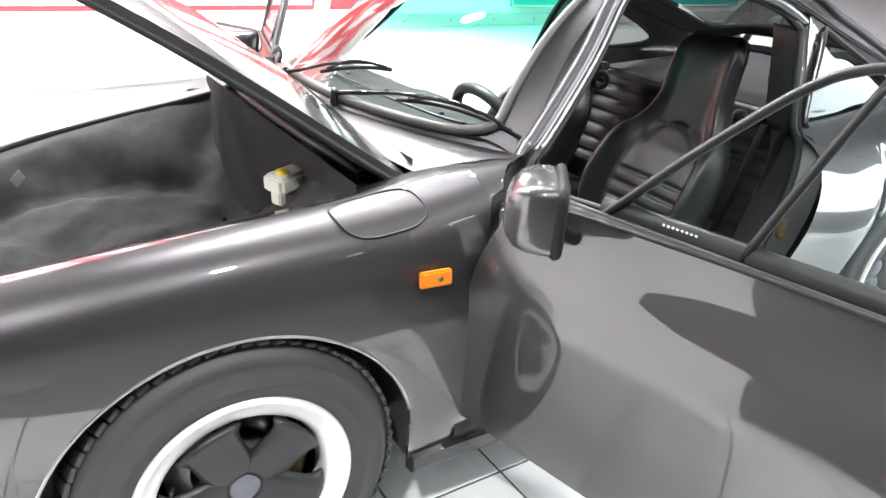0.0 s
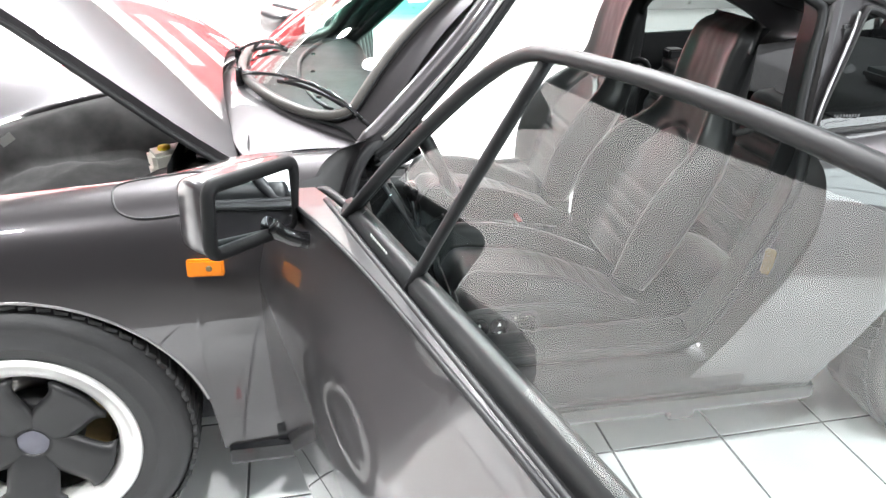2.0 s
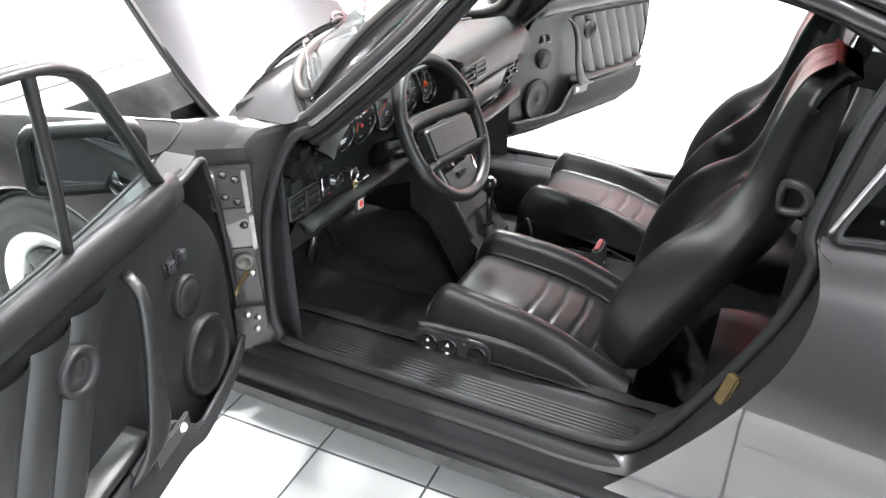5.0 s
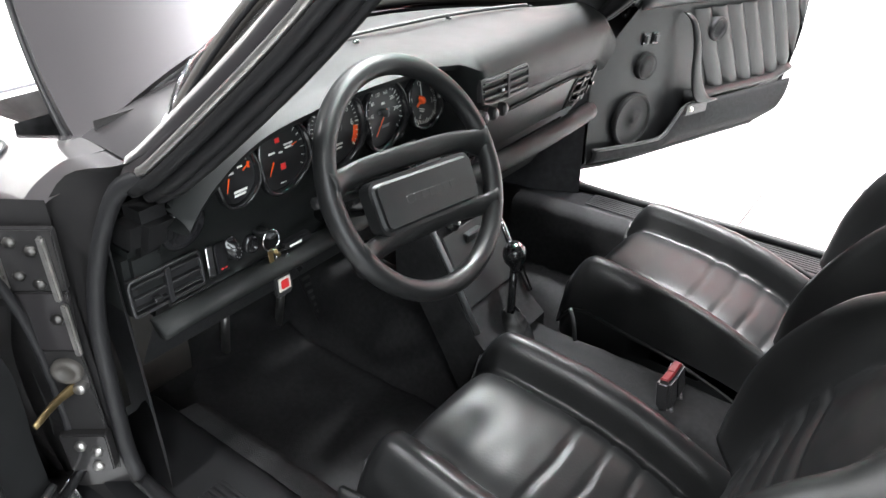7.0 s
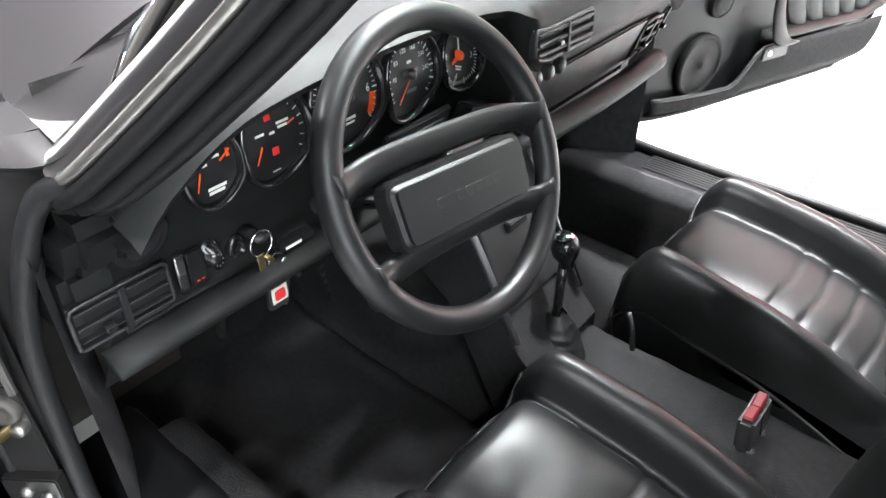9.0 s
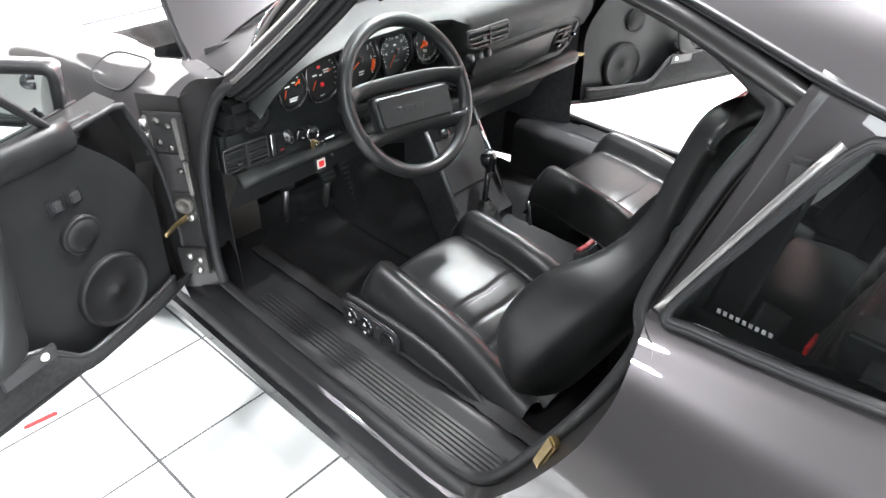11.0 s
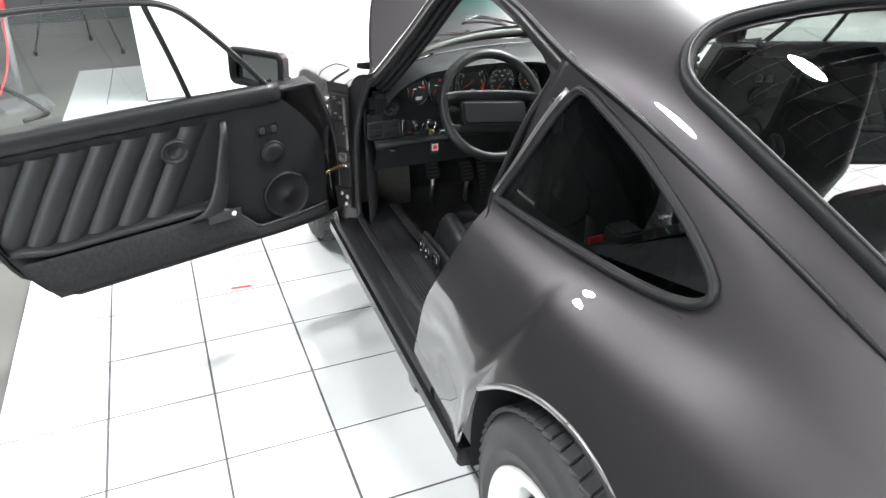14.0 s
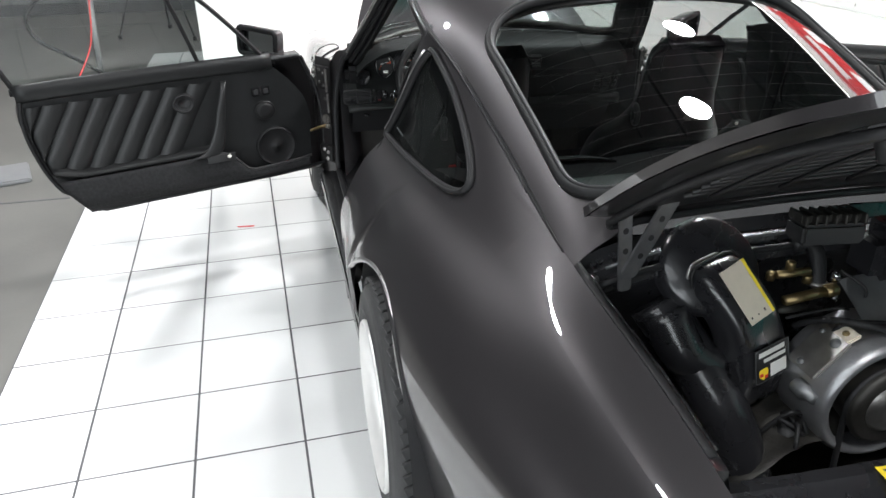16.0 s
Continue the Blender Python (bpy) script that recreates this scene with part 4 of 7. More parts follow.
def door(side, angle, sag=0.0):
    dr = new("door")
    dr.parent = car
    m = Matrix.Translation((H[0] + (0.015 if side > 0 else 0), H[1], H[2] + (0.1 * sag if side < 0 else -0.35 * sag))) @ Matrix.Rotation(radians(-angle), 4, "Z") @ Matrix.Rotation(sag, 4, "Y") @ Matrix.Diagonal((0.984, 0.984, 1, 1))
    flip = Matrix.Diagonal((1, -1, 1, 1)) if side > 0 else Matrix.Identity(4)
    # local: x along the door to its rear, -y outward, z up

    def put(name, bm, mat, label="", true_z=False):
        if not true_z:
            for v in bm.verts:
                v.co.z = z_line(v.co.z)
        bm.transform(m)
        if side > 0:
            bm.transform(flip)
            bmesh.ops.reverse_faces(bm, faces=bm.faces)
        return part(name, bm, mat, dr, label)

    ease = lambda t: min(1, max(0, t)) ** 2 * (3 - 2 * min(1, max(0, t)))
    rear_s = lambda z: door_edge(z) - 0.63 - 0.012 - 0.075 * ease((z - 0.48) / 0.36)
    front_s = line((0.34, 0.5, 0.75, 0.93), (-0.035, -0.045, -0.03, 0.03))
    skin = []
    for f in np.linspace(0, 1, 40):
        row = []
        for k in np.linspace(0, 1, 26):
            z = 0.338 + (0.925 - 0.338) * k
            s0, s1 = front_s(z), rear_s(min(z, 0.91))
            s = s0 + (s1 - s0) * f
            # outer skin seen in section, bulging at mid height
            n = 0.012 + 0.012 * math.sin(math.pi * min(1, k * 1.15)) - 0.002
            if k > 0.55:
                t = (k - 0.55) / 0.45
                n = n + (d_belt_n(s) + 0.045 - n) * (t * t * (3 - 2 * t)) * (0.55 + 0.45 * t)
            row.append((s, -n, z))
        skin.append(row)
    put("door_skin", grid(skin), PAINT, "door outer skin in body colour")
    outer_edge = [r[0] for r in skin] + list(skin[-1][1:]) + [r[-1] for r in skin[::-1][1:]] + list(skin[0][::-1][1:-1])
    in_n = line((-0.06, 0.05, 0.2, 0.35, 0.55, 1.25), (-0.070, -0.100, -0.117, -0.118, -0.119, -0.122))
    back_edge = [(p[0] * 0.985 + 0.005, -in_n(p[0]) - 0.010, p[2] - 0.004 + 0.062 * ease((0.52 - p[2]) / 0.14)) for p in outer_edge]
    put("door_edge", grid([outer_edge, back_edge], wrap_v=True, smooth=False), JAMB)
    put("door_edge_seal", tube([(p[0], p[1] + 0.012, p[2]) for p in even(back_edge, 90)], 0.008, 6, closed=True), RUBBER)
    # inner trim: belt roll, ribbed upper, smooth front, carpeted pocket
    low_line = line((0.0, 0.05, 0.5, 0.95, 1.1), (0.398, 0.398, 0.398, 0.398, 0.398))
    front_in = line((0.37, 0.5, 0.70, 0.82, 0.93), (0.035, 0.03, 0.03, 0.10, 0.20))
    rear_in = lambda z: rear_s(min(z, 0.91)) - 0.015
    base = []
    for f in np.linspace(0, 1, 50):
        row = []
        for k in np.linspace(0, 1, 24):
            z = 0.395 + (0.925 - 0.395) * k
            s = front_in(z) + (rear_in(z) - front_in(z)) * f
            row.append((s, -in_n(s), z))
        base.append(row)
    put("trim_panel", grid(base), VINYL, "black vinyl inner door panel")
    # belt roll
    belt = [(s, -in_n(s) + 0.000, 0.912 + 0.008 * math.sin(s * 2)) for s in np.linspace(0.17, 1.115, 24)]
    put("belt_roll", tube([(a, b - 0.004, c) for a, b, c in belt], 0.034, 12, flat=0.62), VINYL)
    # padded ribs leaning rearward at the foot
    ribs = []
    n_r = 8
    for i in range(n_r):
        top0, top1 = 0.42 + i * 0.088, 0.42 + (i + 1) * 0.088
        rows = []
        for k in np.linspace(0, 1, 12):
            z = 0.868 - 0.292 * k
            a, b = top0 + 0.165 * k, top1 + 0.165 * k
            lim = rear_in(z) - 0.01
            a, b = min(a, lim), min(b, lim)
            rows.append([(a + (b - a) * t, -in_n(a) + 0.004 + 0.016 * math.sin(math.pi * t) ** 0.6, z) for t in np.linspace(0, 1, 8)])
        ribs.append(grid(rows))
    for r_ in ribs:
        put("padded_rib", r_, LEATHER)
    # armrest shelf and pocket
    shelf = []
    for s in np.linspace(0.46, 1.06, 24):
        lift = 0.0 if s < 0.95 else (s - 0.95) * 0.25
        lim = min(s, rear_in(0.62) - 0.005)
        shelf.append([(lim, -in_n(s) + a, 0.565 + b + lift) for a, b in ((0.0, 0.016), (0.020, 0.012), (0.036, 0.006), (0.041, -0.001), (0.039, -0.010), (0.030, -0.016), (0.0, -0.028))])
    put("armrest", grid(shelf, caps=True), LEATHER, "padded black armrest")
    pocket = []
    for f in np.linspace(0, 1, 40):
        row = []
        for k in np.linspace(0, 1, 10):
            s0 = 0.04 + (rear_in(0.6) - 0.01 - 0.04) * f
            top = 0.548 if s0 > 0.42 else (0.452 if s0 < 0.35 else 0.452 + 0.096 * (s0 - 0.35) / 0.07)
            top = top + (0.025 * max(0, s0 - 0.9))
            low = low_line(s0) + 0.005
            z = low + (top - low) * k
            bulge = 0.055 * (0.35 + 0.65 * math.sin(math.pi * min(1.0, 0.15 + 0.6 * k))) * min(1, 0.35 + s0 * 1.6)
            s1 = 0.04 + (s0 - 0.04) * (rear_in(z) - 0.054) / (rear_in(0.6) - 0.05)
            row.append((s1, -in_n(s0) + bulge * min(1, 0.2 + 3.0 * k), z))
        pocket.append(row)
    put("door_pocket", thick(grid(pocket), 0.008), CARPET, "carpeted door pocket")
    put("pocket_rim", tube([(p[-1][0], p[-1][1], p[-1][2]) for p in pocket[:20]], 0.006, 6), PLASTIC)
    # pull handle: a tapering bar from belt to armrest, with a chrome-edged foot
    hp = cat([(0.375, -in_n(0.375) + 0.012, 0.862), (0.385, -in_n(0.385) + 0.038, 0.83), (0.405, -in_n(0.4) + 0.050, 0.75), (0.425, -in_n(0.43) + 0.052, 0.65), (0.455, -in_n(0.46) + 0.060, 0.575), (0.50, -in_n(0.5) + 0.062, 0.550)], 20)
    fin = []
    for k, p in enumerate(hp):
        w_ = 0.011 + 0.040 * (k / 19) ** 2.2
        fin.append([(p[0] + w_ * math.cos(a) * (1.3 if math.cos(a) > 0 else 0.8), p[1] + 0.009 * math.sin(a), p[2]) for a in np.linspace(0, 2 * math.pi, 14, endpoint=False)])
    put("pull_handle", grid(fin, wrap_v=True, caps=True), LEATHER)
    put("latch_plate", sharp(block(0.385, 0.50, -in_n(0.45) + 0.062, -in_n(0.45) + 0.07, 0.520, 0.556, 0.003)), PLASTIC, "dull dark latch plate")
    put("latch_light", lathe([(0, 0.006), (0.007, 0.005), (0.009, 0)], 10, frame_of((0.412, -in_n(0.41) + 0.07, 0.540), (1, 0, 0), (0, 0, -1))), WHITEPL)

    def disc(name, s, z, r, prof, mat):
        put(name, lathe([(r * a, b) for a, b in prof], 32, frame_of((s, -in_n(s), z), (1, 0, 0), (0, 0, -1))), mat)

    disc("mirror_knob", 0.223, 0.697, 0.044, ((1.0, 0.0), (1.0, 0.012), (0.92, 0.016), (0.82, 0.012), (0.78, 0.016), (0.4, 0.018), (0.0, 0.018)), SEALBLACK)
    disc("speaker", 0.195, 0.525, 0.082, ((1.06, 0.0), (1.06, 0.012), (1.01, 0.017), (0.95, 0.017), (0.91, 0.012), (0.88, 0.010), (0.5, 0.012), (0.14, 0.013), (0.12, 0.017), (0.0, 0.018)), SEALBLACK)
    disc("air_outlet", 0.545, 0.790, 0.044, ((1.0, 0.004), (1.0, 0.026), (0.88, 0.032), (0.74, 0.026), (0.66, 0.020), (0.55, 0.026), (0.46, 0.016), (0.0, 0.014)), RUBBER)
    for s in (0.208, 0.250):
        put("window_switch", sharp(block(s - 0.017, s + 0.017, -in_n(s) - 0.002, -in_n(s) + 0.006, 0.766, 0.808, 0.003)), GLOSSBLACK)
        put("switch_key", sharp(block(s - 0.010, s + 0.010, -in_n(s) + 0.004, -in_n(s) + 0.013, 0.774, 0.800, 0.003)), PLASTIC)
    # window frame, divider and panes, in true heights
    fr = cat([(0.150, 0.092, 0.842), (0.195, 0.100, 0.880), (0.30, 0.140, 1.000), (0.40, 0.182, 1.105), (0.455, 0.206, 1.155), (0.50, 0.217, 1.182), (0.56, 0.220, 1.199), (0.70, 0.219, 1.210), (0.85, 0.213, 1.214), (1.00, 0.204, 1.210), (1.09, 0.198, 1.202), (1.15, 0.193, 1.190), (1.192, 0.187, 1.172), (1.206, 0.179, 1.145), (1.192, 0.168, 1.105), (1.155, 0.140, 1.00), (1.118, 0.110, 0.895), (1.108, 0.100, 0.862)], 80)
    put("window_frame", tube(fr, 0.0092, 10, flat=1.2), FRAMEBLACK, "satin black window frame", True)
    put("frame_seal", tube([(a, b + 0.012, c) for a, b, c in fr], 0.006, 6), RUBBER, "", True)
    div = cat([(0.447, 0.096, 0.860), (0.502, 0.160, 1.028), (0.562, 0.223, 1.196)], 8)
    put("window_divider", tube(div, 0.0085, 8, flat=1.0), FRAMEBLACK, "", True)
    frame_top = line([p[0] for p in fr[2:58]], [p[2] for p in fr[2:58]])
    pane_n = lambda s, z: 0.096 + 0.388 * (z - 0.862) - 0.13 * (s - 0.447) * abs(s - 0.447) * (z - 0.862)
    for name, foot0, foot1, head0, head1 in (("vent_glass", 0.170, 0.447, 0.455, 0.560), ("door_glass", 0.447, 1.112, 0.560, 1.192)):
        rows = []
        for t in np.linspace(0, 1, 20):
            foot, head = foot0 + (foot1 - foot0) * t, head0 + (head1 - head0) * t
            high = frame_top(head)
            rows.append([(foot + (head - foot) * k, pane_n(foot + (head - foot) * k, 0.862 + (high - 0.862) * k), 0.862 + (high - 0.862) * k) for k in np.linspace(0, 1, 14)])
        g = put(name, grid(rows), GLASS_DOOR, "clear door glass", True)
        g.visible_shadow = False
    for i in range(8):
        put("etched_mark", block(0.30 + 0.009 * i, 0.305 + 0.009 * i, 0.0985, 0.0995, 0.935, 0.942, 0), MARK)
    put("belt_strip", tube([(s, 0.088, 0.918) for s in np.linspace(0.10, 1.13, 20)], 0.010, 8, flat=0.7), RUBBER)
    put("belt_trim", tube([(s, -d_belt_n(s) - 0.048, 0.926) for s in np.linspace(0.08, 1.13, 20)], 0.0045, 6), FRAMEBLACK)
    put("lock_button", tube([(0.55, 0.115, 0.92), (0.55, 0.116, 0.945)], 0.005, 8), PLASTIC)
    # wing mirror: body-coloured pod on a foot, black bezel, mirror glass facing the driver
    foot = cat([(0.160, 0.070, 0.878), (0.165, 0.03, 0.882), (0.160, 0.0, 0.895), (0.156, -0.025, 0.915)], 10)
    put("mirror_foot", tube(foot, [0.028, 0.024, 0.020, 0.017, 0.016, 0.015, 0.015, 0.015, 0.016, 0.018], 10, flat=0.7), GLOSSBLACK)
    c = Vector((0.163, -0.059, 0.955))
    ax = Vector((0.593, -0.801, 0.10)).normalized()
    outn = Vector((0.801, 0.593, 0.0)).normalized()
    up = (Vector((0, 0, 1)) - ax * ax.z).normalized()
    mm = Matrix((ax, up, ax.cross(up))).transposed().to_4x4()
    mm.translation = c
    if (ax.cross(up)).dot(outn) < 0:
        mm = mm @ Matrix.Diagonal((-1, 1, -1, 1))
    shape = rounded([(-0.098, -0.050), (0.098, -0.056), (0.102, 0.057), (-0.098, 0.054)], 0.022, 5)
    rows = []
    for h, k in ((0.012, 0.93), (0.016, 0.98), (0.008, 1.03), (-0.015, 1.04), (-0.04, 1.0), (-0.06, 0.88), (-0.075, 0.66), (-0.082, 0.35), (-0.083, 0.02)):
        rows.append([mm @ Vector((p[0] * k, p[1] * k, h)) for p in shape])
    put("mirror_shell", grid(rows, wrap_v=True), PAINT, "door mirror housing in body colour")
    put("mirror_bezel", tube([mm @ Vector((p[0] * 0.97, p[1] * 0.96, 0.012)) for p in shape], 0.011, 10, closed=True), SEALBLACK)
    tilt = mm @ pose(0, 0, 0.004, -4, -8, 0)
    put("mirror_glass", grid([[tilt @ Vector((p[0] * k, p[1] * k, 0)) for p in shape] for k in (0.93, 0.5, 0.01)], wrap_v=True), MIRROR, "mirror glass")
    # handle on the outer skin
    put("door_handle", tube(cat([(0.99, -0.02, 0.765), (1.0, -0.045, 0.768), (1.04, -0.050, 0.770), (1.09, -0.045, 0.770), (1.10, -0.02, 0.768)], 14), 0.011, 8), GLOSSBLACK)
    return dr


shaping["by"] = None
door(-1, 75, 0.026)
door(1, 75, 0.05)
shaping["by"] = body_shape

# ---- cabin shell ----
under = part("underbody", sharp(block(-0.62, 3.30, -0.50, 0.50, 0.135, 0.15, 0.004)), RUBBER, car)
carpet_rows = []
for x in np.linspace(0.22, 2.0, 60):
    row = []
    for y in np.linspace(-0.56, 0.56, 60):
        z = 0.165 + 0.20 * math.exp(-(y / 0.105) ** 6)
        if x < 0.42:
            z += 1.35 * (0.42 - x) ** 1.15
        z += 0.006 * noise.noise(Vector((x * 12, y * 12, 3))) + 0.004 * noise.noise(Vector((x * 35, y * 35, 5)))
        row.append((x, y, z))
    carpet_rows.append(row)
part("floor_carpet", grid(carpet_rows), CARPET, car, "black cut-pile cabin carpet")
part("bulkhead", grid([[(0.24 + 0.10 * k, y, 0.35 + 0.55 * k) for y in np.linspace(-0.60, 0.60, 10)] for k in np.linspace(0, 1, 5)]), CARPET, car)
KICKFELT = material("grey_kick_panel_felt", (0.055, 0.056, 0.06), 0.95, 0, 0, 0.4, 60.0, 1.0, 400, 0.1)
pair("kick_panel", grid([[(x, -0.56 - 0.12 * max(0, (x - 0.3) / 0.43) ** 2, z) for z in np.linspace(0.17, 0.86, 12)] for x in np.linspace(0.26, 0.73, 14)]), KICKFELT, car, "grey felt kick panel")
pair("side_lining", grid([[(x, y_, z) for y_, z in ((-0.62 + 0.04 * (x - 1.8), 0.93), (-0.60, 0.85), (-0.585, 0.70), (-0.56, 0.5), (-0.53, 0.2))] for x in np.linspace(1.80, 2.40, 14)]), VINYL, car)
liner = [[roof_point(x, v * 0.985) - np.array((0, 0, 0.028)) for v in np.linspace(-1, 1, 21)] for x in np.linspace(1.12, 2.06, 14)]
part("headliner", grid(liner), VINYL, car, "dark perforated vinyl headliner")
pillar_in = [side_surface(0.015, k) + np.array((0.0, 0.022, 0)) for k in np.linspace(0, 1, 10)]
pair("b_pillar_trim", tube(pillar_in, 0.022, 8), PLASTIC, car)
# rear shelf and rear seats
part("rear_shelf", grid([[(2.06 + 0.62 * k, y, 0.865 + 0.085 * k + 0.01 * math.sin(y * 9)) for y in np.linspace(-0.56 + 0.15 * k, 0.56 - 0.15 * k, 20)] for k in np.linspace(0, 1, 8)]), CARPET, car)
part("shelf_box", sharp(block(2.36, 2.56, -0.42, -0.12, 0.91, 0.945, 0.012, 2)), PLASTIC, car)
part("bay_wall", grid([[(2.72, y, 0.30 + 0.60 * k) for y in np.linspace(-0.44, 0.44, 8)] for k in np.linspace(0, 1, 4)]), RUBBER, car)


def rear_seat(s):
    st = new("rear_seat")
    st.parent = car
    rows = []
    for k in np.linspace(0, 1, 64):
        z, x = 0.46 + 0.42 * k, 1.96 + 0.12 * k
        rib = 0.016 * abs(math.sin(k * math.pi * 7)) ** 0.5 if 0.04 < k < 0.96 else 0
        row = []
        for t in np.linspace(-1, 1, 26):
            e = abs(t) ** 6
            row.append((x - 0.045 * (1 - e) - rib * (1 - abs(t) ** 10) + 0.05 * (k > 0.97), s * 0.30 + 0.235 * t, z))
        rows.append(row)
    part("seat_back", grid(rows), VINYL, st, "ribbed black leather rear backrest")
    rows = []
    for k in np.linspace(0, 1, 20):
        rows.append([(1.70 + 0.27 * k, s * 0.30 + 0.23 * t, 0.33 + 0.09 * (1 - abs(t) ** 6) * math.sin(math.pi * min(1, 0.2 + 0.8 * k)) ** 0.4) for t in np.linspace(-1, 1, 20)])
    part("seat_cushion", grid(rows), VINYL, st)
    part("belt_strap", tube([(1.93, s * 0.46, 0.86), (1.90, s * 0.44, 0.65), (1.88, s * 0.40, 0.44)], 0.022, 8, flat=0.12), RUBBER, st)
    part("belt_anchor", sharp(block(2.02, 2.08, s * 0.46 - 0.03, s * 0.46 + 0.03, 0.86, 0.90, 0.006)), PLASTIC, st)


rear_seat(-1)
rear_seat(1)
part("seat_tag", sharp(block(1.985, 1.990, -0.50, -0.46, 0.83, 0.85, 0.001, 1)), RED, car, "small red fabric tag")


# ---- front seats ----
def front_seat(side):
    st = new("front_seat")
    st.parent = car
    cy = 0.322 * side
    half = 0.225
    rows = []
    seat_z = line((0, 0.1, 0.27, 0.55, 0.86, 1.0), (0.436, 0.440, 0.432, 0.408, 0.348, 0.315))
    for k in np.linspace(0, 1, 90):
        x = 0.985 + 0.56 * k
        row = []
        for t in np.linspace(-1, 1, 49):
            a = abs(t)
            y = cy + half * t * (0.93 + 0.07 * min(1, k * 3))
            u = max(0, (a - 0.52) / 0.48)
            z = seat_z(k) + 0.058 * math.sin(math.pi * u ** 0.85) ** 0.8 - 0.040 * u ** 5
            if a < 0.52:
                z += 0.016 * (1 - (a / 0.52) ** 4)
                if k > 0.42:
                    for g in (0.46, 0.57, 0.68, 0.79, 0.90):
                        z -= 0.0045 * math.exp(-((k + 0.04 * a - g) / 0.009) ** 2)
            z -= 0.009 * math.exp(-((a - 0.53) / 0.022) ** 2)
            if k < 0.10:
                z -= 0.055 * (1 - k / 0.10) ** 2.2
            z += 0.0012 * noise.noise(Vector((x * 22, y * 16, side * 3)))
            row.append((x, y, z))
        rows.append(row)
    part("seat_cushion", grid(rows), LEATHER_WORN, st, "worn black leather cushion with stitched flutes")
    rim_f = [rows[i][0] for i in range(89, -1, -6)] + [rows[0][j] for j in range(0, 49, 4)] + [rows[i][-1] for i in range(0, 90, 6)]
    part("seat_piping", tube(rim_f, 0.0045, 6), LEATHER, st)
    base_t = even(rim_f, 40, closed=False)
    part("seat_base", grid([base_t, base_t * np.array((1, 1, 0.5)) + np.array((0, 0, 0.195)), base_t * np.array((1, 1, 0)) + np.array((0, 0, 0.315)), base_t * np.array((0.9, 1, 0)) + np.array((0.12, 0, 0.27))]), VINYL, st)
    rail = [sharp(block(1.02, 1.52, cy + d - 0.014, cy + d + 0.014, 0.17, 0.30, 0.004)) for d in (-0.17, 0.17)]
    for r_ in rail:
        part("seat_rail", r_, GLOSSBLACK, st)
    # side valance with seat switches on the door side
    oy = cy + side * half
    val = cat([(0.985, oy, 0.425), (1.06, oy, 0.432), (1.25, oy, 0.432), (1.40, oy, 0.405), (1.50, oy, 0.36)], 30)
    part("seat_valance", thick(grid([[p + np.array((0, side * (0.008 + 0.012 * math.sin(math.pi * k)), -k * (p[2] - 0.325))) for p in val] for k in np.linspace(0, 1, 8)]), 0.01), VINYL, st)
    m = frame_of((1.095, oy + side * 0.021, 0.390), (1, 0, 0.0), (0, 0.0, 1)) if side < 0 else frame_of((1.095, oy + side * 0.021, 0.390), (-1, 0, 0.0), (0, 0.0, 1))
    part("switch_panel", slab(rounded([(-0.108, -0.036), (0.108, -0.036), (0.108, 0.036), (-0.108, 0.036)], 0.034, 6), 0.008, m, 0.003), PLASTIC, st)
    for sx in (-0.068, -0.012, 0.070):
        part("seat_switch", lathe([(0.027, 0.004), (0.027, 0.012), (0.023, 0.014), (0.021, 0.010), (0.0, 0.011)], 24, m @ pose(sx if side < 0 else -sx, 0, 0)), GLOSSBLACK, st)
        if sx < 0.05:
            for dz in (-0.009, 0.009):
                part("switch_mark", slab([(-0.005, -0.004), (0.005, -0.004), (0.0, 0.006 * (1 if dz > 0 else -1) + (0 if dz > 0 else -0.008))], 0.0012, m @ pose(sx if side < 0 else -sx, dz, 0.0125)), MARK, st)
    for sx in (0.028, 0.033):
        part("panel_screw", lathe([(0, 0.010), (0.004, 0.009)], 8, m @ pose(sx if side < 0 else -sx, 0.022 if sx > 0.03 else -0.022, 0)), STEEL, st)
    # backrest
    KB = (0, 0.2, 0.42, 0.60, 0.70, 0.82, 0.92, 1.0)
    cx = line(KB, (1.515, 1.572, 1.645, 1.704, 1.724, 1.742, 1.762, 1.788))
    cz = line(KB, (0.435, 0.570, 0.715, 0.830, 0.900, 0.990, 1.062, 1.118))
    hw = line((0, 0.12, 0.35, 0.52, 0.64, 0.74, 0.86, 0.95, 1.0), (0.205, 0.235, 0.240, 0.215, 0.165, 0.138, 0.130, 0.120, 0.092))
    bd = line((0, 0.15, 0.4, 0.6, 0.72, 0.85, 1.0), (0.060, 0.085, 0.080, 0.035, 0.016, 0.010, 0.0))
    th = line((0, 0.3, 0.6, 0.75, 0.88, 0.97, 1.0), (0.085, 0.09, 0.100, 0.100, 0.085, 0.060, 0.04))
    front, back = [], []
